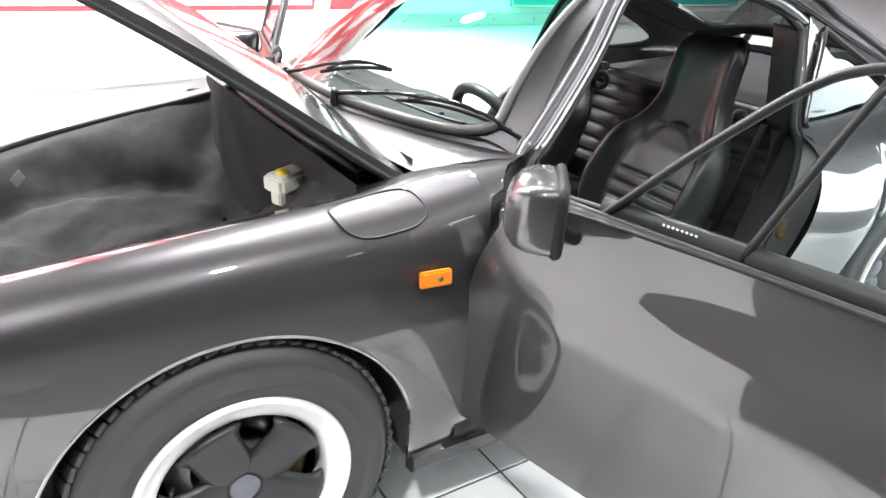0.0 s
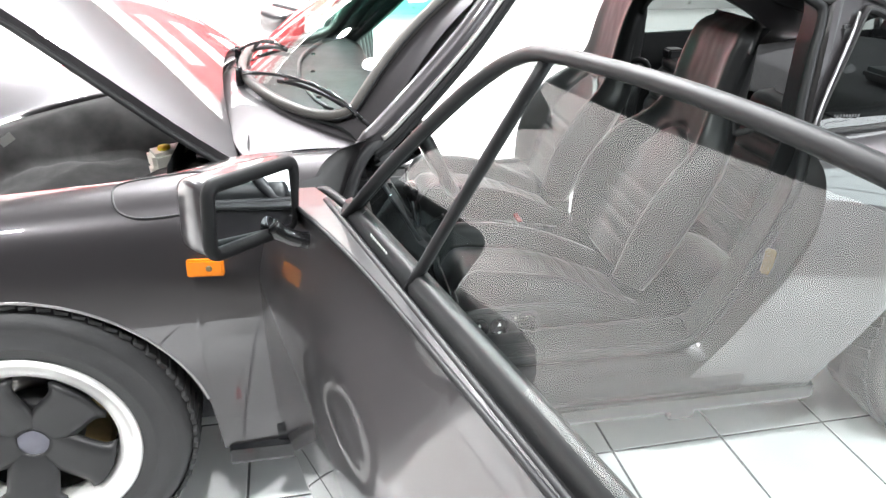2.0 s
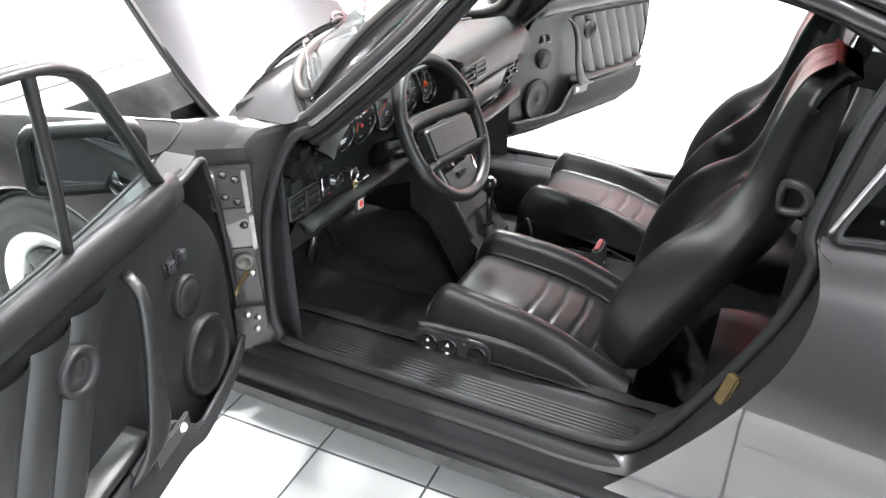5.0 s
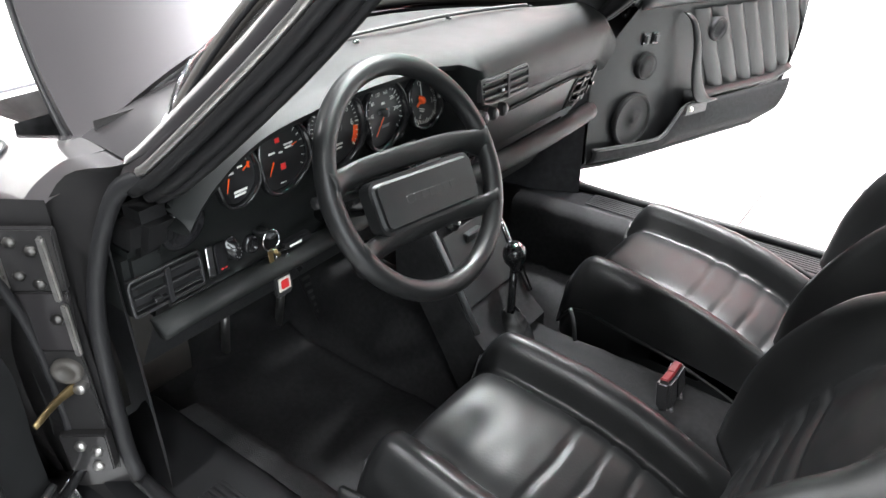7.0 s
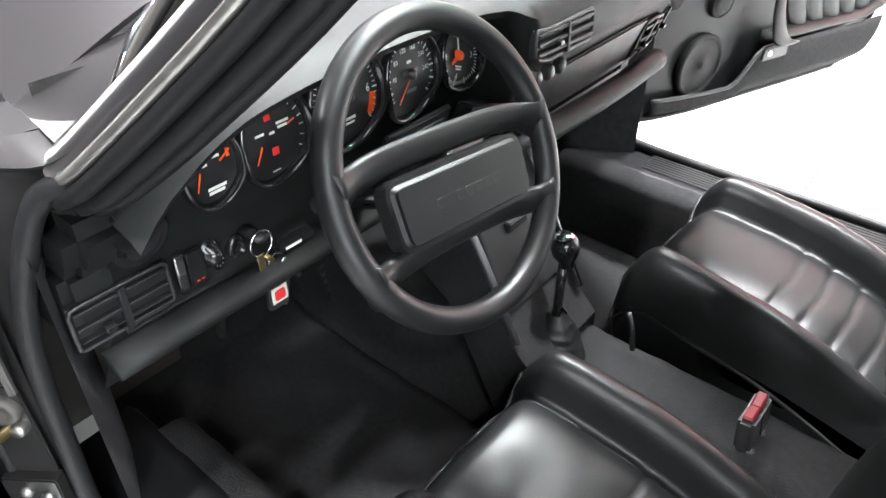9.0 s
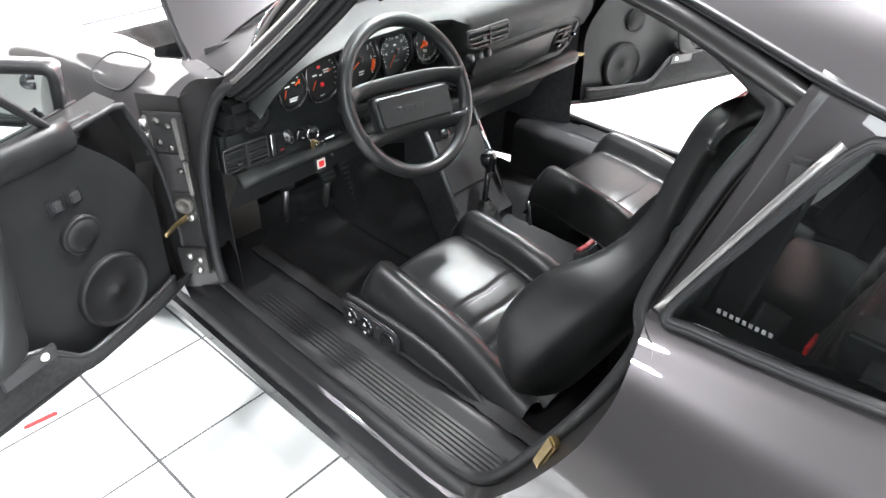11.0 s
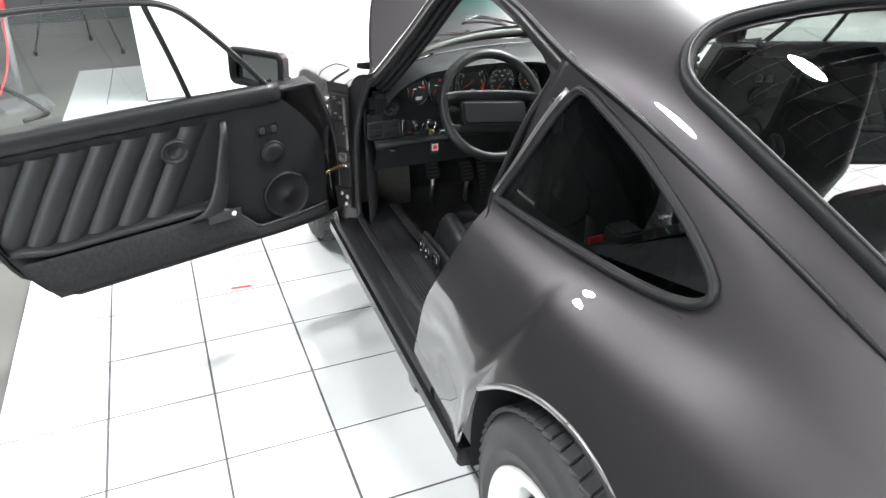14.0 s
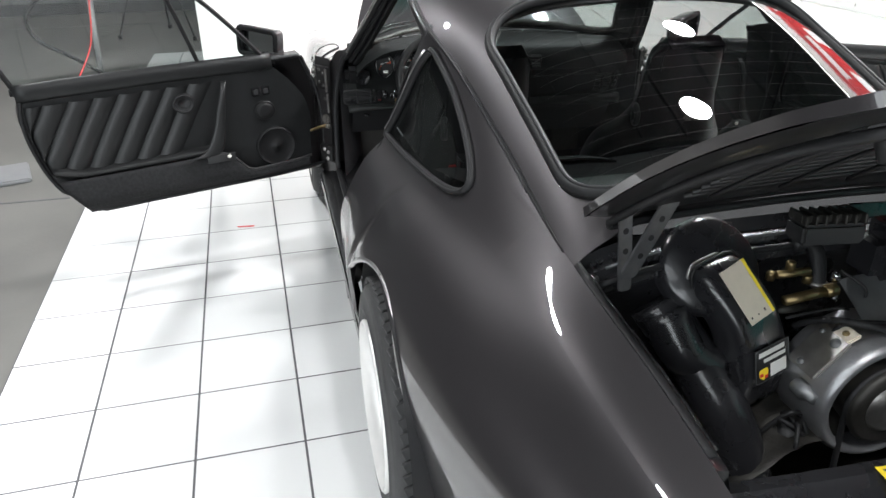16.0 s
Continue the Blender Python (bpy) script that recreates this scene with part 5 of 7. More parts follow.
    for k in np.linspace(0, 1, 100):
        fx, fz = cx(min(1, k + 0.01)) - cx(max(0, k - 0.01)), cz(min(1, k + 0.01)) - cz(max(0, k - 0.01))
        d = np.array((fx, 0, fz)) / math.hypot(fx, fz)
        n = np.array((-d[2], 0, d[0]))
        c = np.array((cx(k), cy, cz(k)))
        fr, bk = [], []
        for t in np.linspace(-1, 1, 49):
            a = abs(t)
            out = bd(k) * math.exp(-((a - 0.84) / 0.20) ** 2) - 0.045 * max(0, (a - 0.86) / 0.14) ** 2
            if a < 0.58 and k < 0.60:
                out += 0.012 * (1 - (a / 0.58) ** 2)
                if k < 0.36:
                    for g in (0.10, 0.17, 0.24, 0.31):
                        out -= 0.008 * math.exp(-((k - g) / 0.009) ** 2)
            inset = abs(math.hypot(t / 0.60, (k - 0.30) / 0.31) - 1) if k > 0.25 else abs(a - 0.60) / 0.60
            out -= 0.011 * math.exp(-(inset / 0.045) ** 2)
            if k > 0.93:
                out -= 0.03 * ((k - 0.93) / 0.07) ** 2
            out += 0.0010 * noise.noise(Vector((k * 14, t * 5, side * 2 + 7)))
            fr.append(c + np.array((0, hw(k) * t, 0)) + n * (out + 0.01))
            bk.append(c + np.array((0, hw(k) * t * 0.98, 0)) - n * th(k) * (1 - 0.75 * a ** 4))
        front.append(fr)
        back.append(bk)
    ring = [f + b[::-1] for f, b in zip(front, back)]
    part("backrest", grid(ring, wrap_v=True, caps=True), LEATHER, st, "high-backed leather backrest with integral headrest")
    gy = cy - 0.135 if side < 0 else cy - 0.150
    part("belt_guide", tube(loop([(1.765, gy, 0.865), (1.800, gy - 0.012, 0.868), (1.812, gy - 0.014, 0.895), (1.795, gy - 0.012, 0.920), (1.765, gy, 0.915)], 24), 0.010, 8, closed=True), PLASTIC, st, "black belt guide loop")
    return st


front_seat(-1)
front_seat(1)
for s in (-1, 1):
    bk = new("belt_buckle")
    bk.parent = car
    tagged(bk, "black seat belt buckle with a red button")
    mb = frame_of((1.318, -0.012 + s * 0.022, 0.372), (1, 0, 0.15), (0, 1, 0.1 * s))
    part("buckle_body", sharp(block(-0.014, 0.014, -0.022, 0.022, 0, 0.060, 0.006, 2, mb)), PLASTIC, bk)
    part("release_button", sharp(block(-0.009, 0.009, -0.017, 0.017, 0.058, 0.064, 0.003, 1, mb)), DARKRED, bk)
    part("stalk", tube([mb @ Vector((0, 0, 0.0)), (1.335, -0.012 + s * 0.03, 0.30)], 0.016, 8, flat=0.5), PLASTIC, bk)
pair("shoulder_belt", tube(cat([(1.93, -0.555, 1.10), (1.88, -0.565, 0.85), (1.80, -0.575, 0.6), (1.72, -0.575, 0.40)], 16), 0.024, 8, flat=0.10), RUBBER, car)
pair("belt_loop", sharp(block(1.915, 1.945, -0.575, -0.545, 1.06, 1.12, 0.006)), PLASTIC, car)


# ---- dashboard ----
def smooth(t):
    t = min(1, max(0, t))
    return t * t * (3 - 2 * t)


lip_z = line((-0.62, -0.575, -0.53, -0.47, -0.36, -0.24, -0.10, 0.0, 0.06, 0.12, 0.64), (0.845, 0.868, 0.893, 0.914, 0.928, 0.934, 0.932, 0.926, 0.922, 0.922, 0.915))


def dash_row(y):
    s = min(1, abs(y) / 0.615)
    fx, fz = 0.50 + 0.27 * s ** 2.6, 0.950 - 0.045 * s ** 2
    lz = lip_z(y)
    fz -= 0.30 * max(0, abs(y) - 0.55)
    k = smooth((y - 0.045) / 0.05)
    mx = fx + 0.55 * (0.80 - fx)
    drv = [(fx, fz), (mx, lz + 0.018), (0.765, lz + 0.012), (0.800, lz + 0.004), (0.812, lz - 0.006), (0.806, lz - 0.016), (0.785, lz - 0.018), (0.757, lz - 0.022), (0.750, 0.788), (0.744, 0.776), (0.742, 0.70), (0.748, 0.672)]
    pas = [(fx, fz), (mx, lz + 0.016), (0.785, lz + 0.012), (0.818, lz + 0.0), (0.834, lz - 0.018), (0.832, lz - 0.036), (0.815, lz - 0.075), (0.802, lz - 0.082), (0.798, 0.815), (0.796, 0.745), (0.788, 0.738), (0.76, 0.70)]
    drop = 2.0 * max(0, abs(y) - 0.56) ** 1.5
    out = [(a[0] + (b[0] - a[0]) * k, y, a[1] + (b[1] - a[1]) * k) for a, b in zip(drv, pas)]
    return [(a, b, c - drop * min(1, max(0, (c - 0.76) / 0.10))) for a, b, c in out]


shaping["by"] = dash_shape
ys = sorted(set(np.round(np.r_[np.linspace(-0.605, 0.625, 64), np.linspace(0.03, 0.11, 9)], 3)))
dash = part("dashboard", sharp(grid([dash_row(y) for y in ys]), 50), DASHTOP, car, "black padded dashboard")
part("dash_seam", tube([(0.62 + 0.15 * (abs(y) / 0.6) ** 2.6, y, 0.957 - 0.03 * (y / 0.6) ** 2) for y in np.linspace(-0.45, 0.45, 30)], 0.005, 6), PLASTIC, dash)
for y in (-0.36, -0.05, 0.22):
    part("dash_screw", lathe([(0, 0.008), (0.006, 0.006), (0.007, 0)], 8, pose(0.655 + 0.03 * abs(y), y, 0.953)), GLOSSBLACK, dash)
# fascia strip and knee roll
part("fascia_panel", sharp(block(0.797, 0.806, 0.15, 0.50, 0.752, 0.822, 0.003)), VINYL, dash, "grey-black fascia panel")
knee = cat([(0.772, -0.64, 0.664), (0.776, -0.40, 0.667), (0.776, -0.10, 0.668), (0.80, 0.06, 0.70), (0.826, 0.16, 0.722), (0.832, 0.40, 0.722), (0.822, 0.62, 0.718)], 40)
part("knee_roll", tube(knee, [0.021] * 20 + [0.024] * 20, 12, flat=0.9), DASHTOP, dash, "padded knee roll")
part("lower_dash", grid([[(0.745 - 0.10 * k, y, 0.68 - 0.16 * k) for y in np.linspace(-0.62, 0.62, 14)] for k in np.linspace(0, 1, 4)]), PLASTIC, dash)


for s in (-1, 1):
    part("side_outlet", block(0.690, 0.762, 0.612 * s - 0.034, 0.612 * s + 0.034, 0.782, 0.846, 0.016, 4), SEALBLACK, dash, "matt black rounded side outlet")
    part("dash_cheek", block(0.640, 0.744, 0.622 * s - 0.030, 0.622 * s + 0.030, 0.668, 0.790, 0.010, 2), DASHTOP, dash)


def vent(y0, y1, z0, z1, x, slats=4):
    """A slatted air vent with a raised frame and a sliding knob."""
    v = new("air_vent")
    v.parent = car
    fr = [(x, y0, z0), (x, y1, z0), (x, y1, z1), (x, y0, z1)]
    part("vent_frame", tube(even(rounded([(a, b, c) for a, b, c in fr], 0.006, 2), 40), 0.0030, 6, closed=True), PLASTIC, v)
    part("vent_back", sharp(block(x - 0.012, x - 0.004, y0, y1, z0, z1, 0.001, 1)), DIAL, v)
    for i in range(slats):
        zz = z0 + (z1 - z0) * (i + 0.5) / slats
        part("slat", block(x - 0.008, x + 0.005, y0 + 0.003, y1 - 0.003, zz - 0.0022, zz + 0.0022, 0.001, 1), RUBBER, v)
    part("vent_bar", block(x - 0.006, x + 0.007, (y0 + y1) / 2 - 0.004, (y0 + y1) / 2 + 0.004, z0, z1, 0.001, 1), RUBBER, v)
    part("vent_knob", block(x + 0.003, x + 0.014, y0 + (y1 - y0) * 0.3 - 0.006, y0 + (y1 - y0) * 0.3 + 0.006, (z0 + z1) / 2 - 0.003, (z0 + z1) / 2 + 0.003, 0.001, 1), GLOSSBLACK, v)
    return v


part("side_speaker", lathe([(0.032, 0.0), (0.032, 0.008), (0.028, 0.011), (0.022, 0.006), (0.0, 0.004)], 24, frame_of((0.752, -0.575, 0.805), (0, 1, 0), (0, 0, 1))), GLOSSBLACK, dash)
vent(-0.655, -0.545, 0.690, 0.756, 0.756, 4)
part("vent_slider", sharp(block(0.752, 0.760, -0.535, -0.520, 0.692, 0.756, 0.002)), CHROME, dash)
part("switch_bezel", sharp(block(0.752, 0.758, -0.515, -0.488, 0.694, 0.752, 0.002)), GLOSSBLACK, dash)
for dz in (0.0, 0.008):
    part("switch_symbol", block(0.7575, 0.7585, -0.507 + dz, -0.502 + dz, 0.706, 0.710, 0, 1), RED, dash)
vent(0.082, 0.250, 0.856, 0.891, 0.834, 3)
vent(0.495, 0.562, 0.752, 0.815, 0.806, 4)
vent(0.585, 0.606, 0.77, 0.82, 0.80, 4)
part("light_switch", lathe([(0.019, 0.0), (0.019, 0.004), (0.017, 0.006), (0.013, 0.006), (0.012, 0.020), (0.0, 0.021)], 24, frame_of((0.747, -0.473, 0.732), (0, 1, 0), (0, 0, 1))), GLOSSBLACK, dash)
for i in range(8):
    a = i * math.pi / 4
    part("switch_ray", block(0.7685, 0.7692, -0.473 + 0.007 * math.cos(a) - 0.001, -0.473 + 0.007 * math.cos(a) + 0.001, 0.732 + 0.007 * math.sin(a) - 0.001, 0.732 + 0.007 * math.sin(a) + 0.001, 0, 1), GREYALU, dash)
part("stalk_switch", sharp(block(0.772, 0.79, -0.375, -0.315, 0.700, 0.722, 0.003)), GLOSSBLACK, dash)
part("fog_switch_mark", block(0.7905, 0.7912, -0.366, -0.340, 0.708, 0.715, 0, 1), MARK, dash)
part("ignition", lathe([(0.018, 0.0), (0.018, 0.008), (0.016, 0.011), (0.010, 0.011), (0.010, 0.008), (0, 0.008)], 28, frame_of((0.745, -0.425, 0.722), (0, 1, 0), (0, 0, 1))), GLOSSBLACK, dash)
# radio, heater controls and knobs
radio = new("car_radio")
radio.parent = car
tagged(radio, "black car radio with small keys")
part("radio_face", sharp(block(0.778, 0.806, 0.005, 0.165, 0.742, 0.792, 0.003)), GLOSSBLACK, radio)
part("radio_display", sharp(block(0.805, 0.8075, 0.030, 0.095, 0.768, 0.786, 0.001, 1)), GREYALU, radio)
for i in range(8):
    part("radio_key", sharp(block(0.805, 0.810, 0.020 + i * 0.017, 0.032 + i * 0.017, 0.748, 0.758, 0.001, 1)), PLASTIC, radio)
for i in range(4):
    part("radio_key", sharp(block(0.805, 0.810, 0.105 + i * 0.014, 0.115 + i * 0.014, 0.768, 0.784, 0.001, 1)), PLASTIC, radio)
part("heater_panel", sharp(block(0.765, 0.778, -0.16, 0.0, 0.748, 0.782, 0.003)), PLASTIC, dash)
part("heater_slot", sharp(block(0.777, 0.7795, -0.145, -0.015, 0.762, 0.768, 0.001, 1)), GREYALU, dash)
for y in (0.105, 0.142, 0.178):
    kn = frame_of((0.812, y, 0.834), (0, 1, 0), (0, 0, 1))
    part("dash_knob", lathe([(0.010, 0.0), (0.010, 0.012), (0.008, 0.016), (0, 0.016)], 16, kn), PLASTIC, dash)
    if y < 0.15:
        part("knob_face", lathe([(0.006, 0.0162), (0.004, 0.0172), (0, 0.0172)], 12, kn), GREYALU, dash)


# ---- gauges ----
def lettering(text, size, m, mat, parent, name="numeral"):
    cu = bpy.data.curves.new("t", "FONT")
    cu.body, cu.size, cu.align_x, cu.align_y, cu.resolution_u = text, size, "CENTER", "CENTER", 2
    ob = bpy.data.objects.new("t", cu)
    scene.collection.objects.link(ob)
    bpy.context.view_layer.update()
    me = bpy.data.meshes.new_from_object(ob)
    bpy.data.objects.remove(ob)
    me.transform(m)
    shaped(me)
    me.materials.clear()
    me.materials.append(mat)
    o = new(name, me)
    o.parent = parent
    return o


def gauge(name, y, z, r, ticks, numerals=(), needles=(), bars=(), red=None):
    """A round instrument: bezel, dial, ticks, numerals and needle; angles in degrees, 0 up, clockwise."""
    g = new(name)
    g.parent = car
    m = frame_of((0.752, y, z), (0, 1, 0), (-0.09, 0, 1))
    part("bezel", lathe([(r * 1.14, 0.0), (r * 1.14, 0.010), (r * 1.08, 0.015), (r * 1.02, 0.012), (r * 0.97, 0.004), (r * 0.96, 0.002)], 48, m), GLOSSBLACK, g)
    part("dial", lathe([(r * 0.97, 0.0025), (0.0, 0.0025)], 40, m), DIAL, g)
    at = lambda a, rad, h=0.0045: m @ Matrix.Rotation(radians(-a), 4, "Z") @ Matrix.Translation((0, rad, h))
    for a, ln, wd in ticks:
        part("tick", slab([(-wd, -ln / 2), (wd, -ln / 2), (wd, ln / 2), (-wd, ln / 2)], 0.0004, at(a, r * 0.87, 0.003)), MARK, g)
    for a, rad, text, size in numerals:
        p = m @ Matrix.Translation((rad * r * math.sin(radians(a)), rad * r * math.cos(radians(a)), 0.0032))
        lettering(text, size, p, MARK, g)
    for x0, y0, w_, h_, mat in bars:
        part("dial_mark", slab([(-w_ / 2, -h_ / 2), (w_ / 2, -h_ / 2), (w_ / 2, h_ / 2), (-w_ / 2, h_ / 2)], 0.0004, m @ pose(x0 * r, y0 * r, 0.003)), mat, g)
    if red:
        part("red_zone", grid([[at(a, rr * r, 0.0031) @ Vector((0, 0, 0)) for a in np.linspace(red[0], red[1], 10)] for rr in (0.70, 0.90)]), ORANGE, g)
    for a, l0, l1, wd, mat, cx_, cy_ in needles:
        mm = m @ pose(cx_ * r, cy_ * r, 0.006) @ Matrix.Rotation(radians(-a), 4, "Z")
        part("needle", slab([(-wd, l0 * r), (wd, l0 * r), (wd * 0.6, l1 * r), (-wd * 0.6, l1 * r)], 0.001, mm), mat, g)
    if any(abs(n[5]) < 0.01 and abs(n[6]) < 0.01 for n in needles):
        part("needle_hub", lathe([(0, 0.012), (0.006, 0.011), (0.0075, 0.004)], 14, m), PLASTIC if name != "clock" else ORANGE, g)
    return g


sweep = lambda a0, a1, n, big: [(a0 + (a1 - a0) * i / n, 0.009 if i % big == 0 else 0.005, 0.0009 if i % big == 0 else 0.0005) for i in range(n + 1)]
gauge("fuel_gauge", -0.472, 0.848, 0.043, [], (), ((65, 0.0, 0.5, 0.0011, ORANGE, 0.30, 0.05), (-150, 0.0, 0.45, 0.0011, ORANGE, -0.45, -0.05)), ((-0.30, 0.05, 0.016, 0.003, MARK), (0.25, 0.18, 0.012, 0.003, MARK), (0.1, -0.55, 0.030, 0.004, MARK), (0.1, -0.68, 0.026, 0.004, MARK), (0.62, 0.50, 0.004, 0.012, MARK), (0.70, 0.15, 0.005, 0.010, ORANGE)))
gauge("oil_gauge", -0.365, 0.850, 0.053, [(a, 0.006, 0.0006) for a in range(35, 130, 14)], (), ((-140, 0.0, 0.4, 0.0011, ORANGE, -0.40, -0.12), (75, 0.0, 0.22, 0.001, ORANGE, 0.45, 0.15)), ((-0.35, 0.10, 0.016, 0.003, MARK), (0.05, 0.05, 0.008, 0.003, MARK), (0.38, 0.22, 0.018, 0.003, MARK), (0.38, 0.12, 0.016, 0.003, MARK), (0.0, 0.42, 0.010, 0.007, RED), (0.05, -0.32, 0.010, 0.008, RED), (0.12, -0.8, 0.012, 0.002, MARK)))
gauge("rev_counter", -0.241, 0.857, 0.062, sweep(-130, 130, 35, 5), [(-130 + 37 * i, 0.66, str(i), 0.016) for i in range(1, 7)], ((-118, -0.15, 0.72, 0.0013, ORANGE, 0, 0),), ((0.0, -0.42, 0.018, 0.003, MARK), (0.0, -0.52, 0.016, 0.003, MARK)), (100, 130))
gauge("speedometer", -0.107, 0.848, 0.056, sweep(-125, 125, 28, 2), [(-125 + i * 250 / 7 * 1.0, 0.64, s_, 0.0095) for i, s_ in ((1, "40"), (2, "80"), (3, "120"), (4, "160"), (5, "200"), (6, "240"))], ((-140, -0.15, 0.74, 0.0013, ORANGE, 0, 0),), ((0.0, 0.30, 0.010, 0.004, MARK), (0.0, 0.05, 0.034, 0.006, GREYALU), (0.0, -0.35, 0.022, 0.005, GREYALU)))
gauge("clock", 0.009, 0.848, 0.043, sweep(0, 354, 59, 5), [(0, 0.66, "12", 0.013), (90, 0.66, "3", 0.012), (180, 0.66, "6", 0.012), (270, 0.66, "9", 0.012)], ((-118, -0.1, 0.50, 0.0032, ORANGE, 0, 0), (2, -0.1, 0.74, 0.0013, MARK, 0, 0)), ((0.0, -0.35, 0.014, 0.002, MARK), (0.0, -0.43, 0.012, 0.002, MARK)))
part("trip_knob", tube([(0.752, -0.105, 0.783), (0.768, -0.105, 0.782)], 0.004, 8), GLOSSBLACK, dash)
part("warn_switch", sharp(block(0.75, 0.76, -0.048, -0.033, 0.790, 0.808, 0.002)), GLOSSBLACK, dash)

# ---- steering wheel ----
shaping["by"] = None
sw = new("steering_wheel")
sw.parent = car
tagged(sw, "black leather four-spoke steering wheel with a padded hub")
SU, SN = Vector((-0.457, 0, 0.889)), Vector((0.889, 0, 0.457))
SM = frame_of((0.889, -0.282, 0.794), (0, 1, 0), SU) @ Matrix.Rotation(radians(-6), 4, "Z") @ Matrix.Scale(0.935, 4)
if (SM.to_3x3() @ Vector((0, 0, 1))).dot(SN) < 0:
    SM = SM @ Matrix.Diagonal((-1, 1, -1, 1))
RW = 0.186
part("rim", tube([SM @ Vector((RW * math.cos(a), RW * math.sin(a), 0)) for a in np.linspace(0, 2 * math.pi, 80, endpoint=False)], 0.0165, 14, closed=True), LEATHER, sw)
for a in np.linspace(0, 2 * math.pi, 110, endpoint=False):
    rr = RW - 0.0155
    part("stitch", tube([SM @ Vector((rr * math.cos(a), rr * math.sin(a), 0.004)), SM @ Vector((rr * math.cos(a + 0.03), rr * math.sin(a + 0.03), -0.004))], 0.0011, 4), RUBBER, sw)
bar = cat([(-0.183, 0.022, 0.0), (-0.13, 0.034, -0.008), (-0.06, 0.038, -0.012), (0.06, 0.038, -0.012), (0.13, 0.034, -0.008), (0.183, 0.022, 0.0)], 24)
low_bar = cat([(-0.166, -0.090, 0.0), (-0.13, -0.084, -0.008), (-0.06, -0.078, -0.014), (0.06, -0.078, -0.014), (0.13, -0.084, -0.008), (0.166, -0.090, 0.0)], 24)
for path in (bar, low_bar):
    part("spoke", tube([SM @ Vector(p) for p in path], [0.030, 0.025, 0.022] + [0.019] * 18 + [0.022, 0.025, 0.030], 12, flat=0.55), LEATHER, sw)
pad_out = rounded([(-0.120, -0.062), (0.120, -0.062), (0.123, 0.026), (-0.123, 0.026)], 0.022, 6)
part("hub_pad", slab(pad_out, 0.042, SM @ pose(0, -0.010, -0.022), 0.010, 3), VINYL, sw, "rectangular padded horn pad")
for i, xw in enumerate(np.linspace(-0.052, 0.052, 7)):
    part("pad_relief", slab(rounded([(-0.006, -0.006), (0.006, -0.006), (0.006, 0.006), (-0.006, 0.006)], 0.002, 2), 0.0008, SM @ pose(xw, -0.028, 0.0195), 0.0003, 1), LEATHER, sw)
part("hub_cover", lathe([(0.046, -0.10), (0.044, -0.05), (0.042, -0.026), (0.0, -0.024)], 28, SM @ pose(0, -0.01, 0)), GLOSSBLACK, sw)
part("column", tube([SM @ Vector((0, -0.01, -0.08)), SM @ Vector((0, -0.005, -0.26))], 0.030, 16), GLOSSBLACK, sw)
for s, a in ((-1, 0.2), (1, 0.2)):
    part("column_stalk", tube([SM @ Vector((s * 0.03, 0.0, -0.10)), SM @ Vector((s * 0.15, 0.01, -0.085))], [0.007, 0.010], 8), PLASTIC, sw)

# ---- keys ----
keys = thing("key_ring", "keys with red and white fob hanging from the ignition", "keys")
ko = np.array((0.700, -0.442, 0.706))
part("ignition_key", tube([ko - np.array((0.01, 0, 0)), ko + np.array((0.028, 0.0, 0.002))], 0.005, 6, flat=2.0), PLASTIC, keys)
part("ring", tube([ko + np.array((0.022, 0.016 * math.cos(a), -0.008 + 0.018 * math.sin(a))) for a in np.linspace(0, 2 * math.pi, 24, endpoint=False)], 0.0016, 6, closed=True), CHROME, keys)
part("ring", tube([ko + np.array((0.020, 0.018 + 0.012 * math.cos(a), -0.048 + 0.013 * math.sin(a))) for a in np.linspace(0, 2 * math.pi, 24, endpoint=False)], 0.0013, 6, closed=True), CHROME, keys)
part("small_key", sharp(block(-0.0012, 0.0012, -0.005, 0.005, -0.075, -0.022, 0.001, 1, Matrix.Translation(ko + np.array((0.022, -0.006, 0.0))) @ Matrix.Rotation(0.05, 4, "X"))), BRASS, keys)
part("small_key", sharp(block(-0.0012, 0.0012, -0.0045, 0.0045, -0.070, -0.022, 0.001, 1, Matrix.Translation(ko + np.array((0.026, 0.012, -0.025))) @ Matrix.Rotation(0.55, 4, "X"))), CHROME, keys)
part("clasp", tube([ko + np.array((0.022, 0.002, -0.026)), ko + np.array((0.021, 0.012, -0.040))], 0.004, 6), BRASS, keys)
part("fob", slab(rounded([(-0.016, -0.034), (0.016, -0.034), (0.014, 0.024), (-0.014, 0.024)], 0.006, 3), 0.009, frame_of(ko + np.array((0.018, 0.010, -0.080)), (0, 1, 0), (0, 0, 1)), 0.002), PLASTIC, keys, "black leather key fob")
part("fob_badge", slab([(-0.012, -0.012), (0.012, -0.012), (0.012, 0.012), (-0.012, 0.012)], 0.0015, frame_of(ko + np.array((0.0275, 0.010, -0.090)), (0, 1, 0), (0, 0, 1))), WHITEPL, keys)
part("fob_mark", slab(rounded([(-0.008, -0.008), (0.008, -0.008), (0.008, 0.008), (-0.008, 0.008)], 0.003, 2), 0.0008, frame_of(ko + np.array((0.0293, 0.010, -0.090)), (0, 1, 0), (0, 0, 1))), RED, keys)

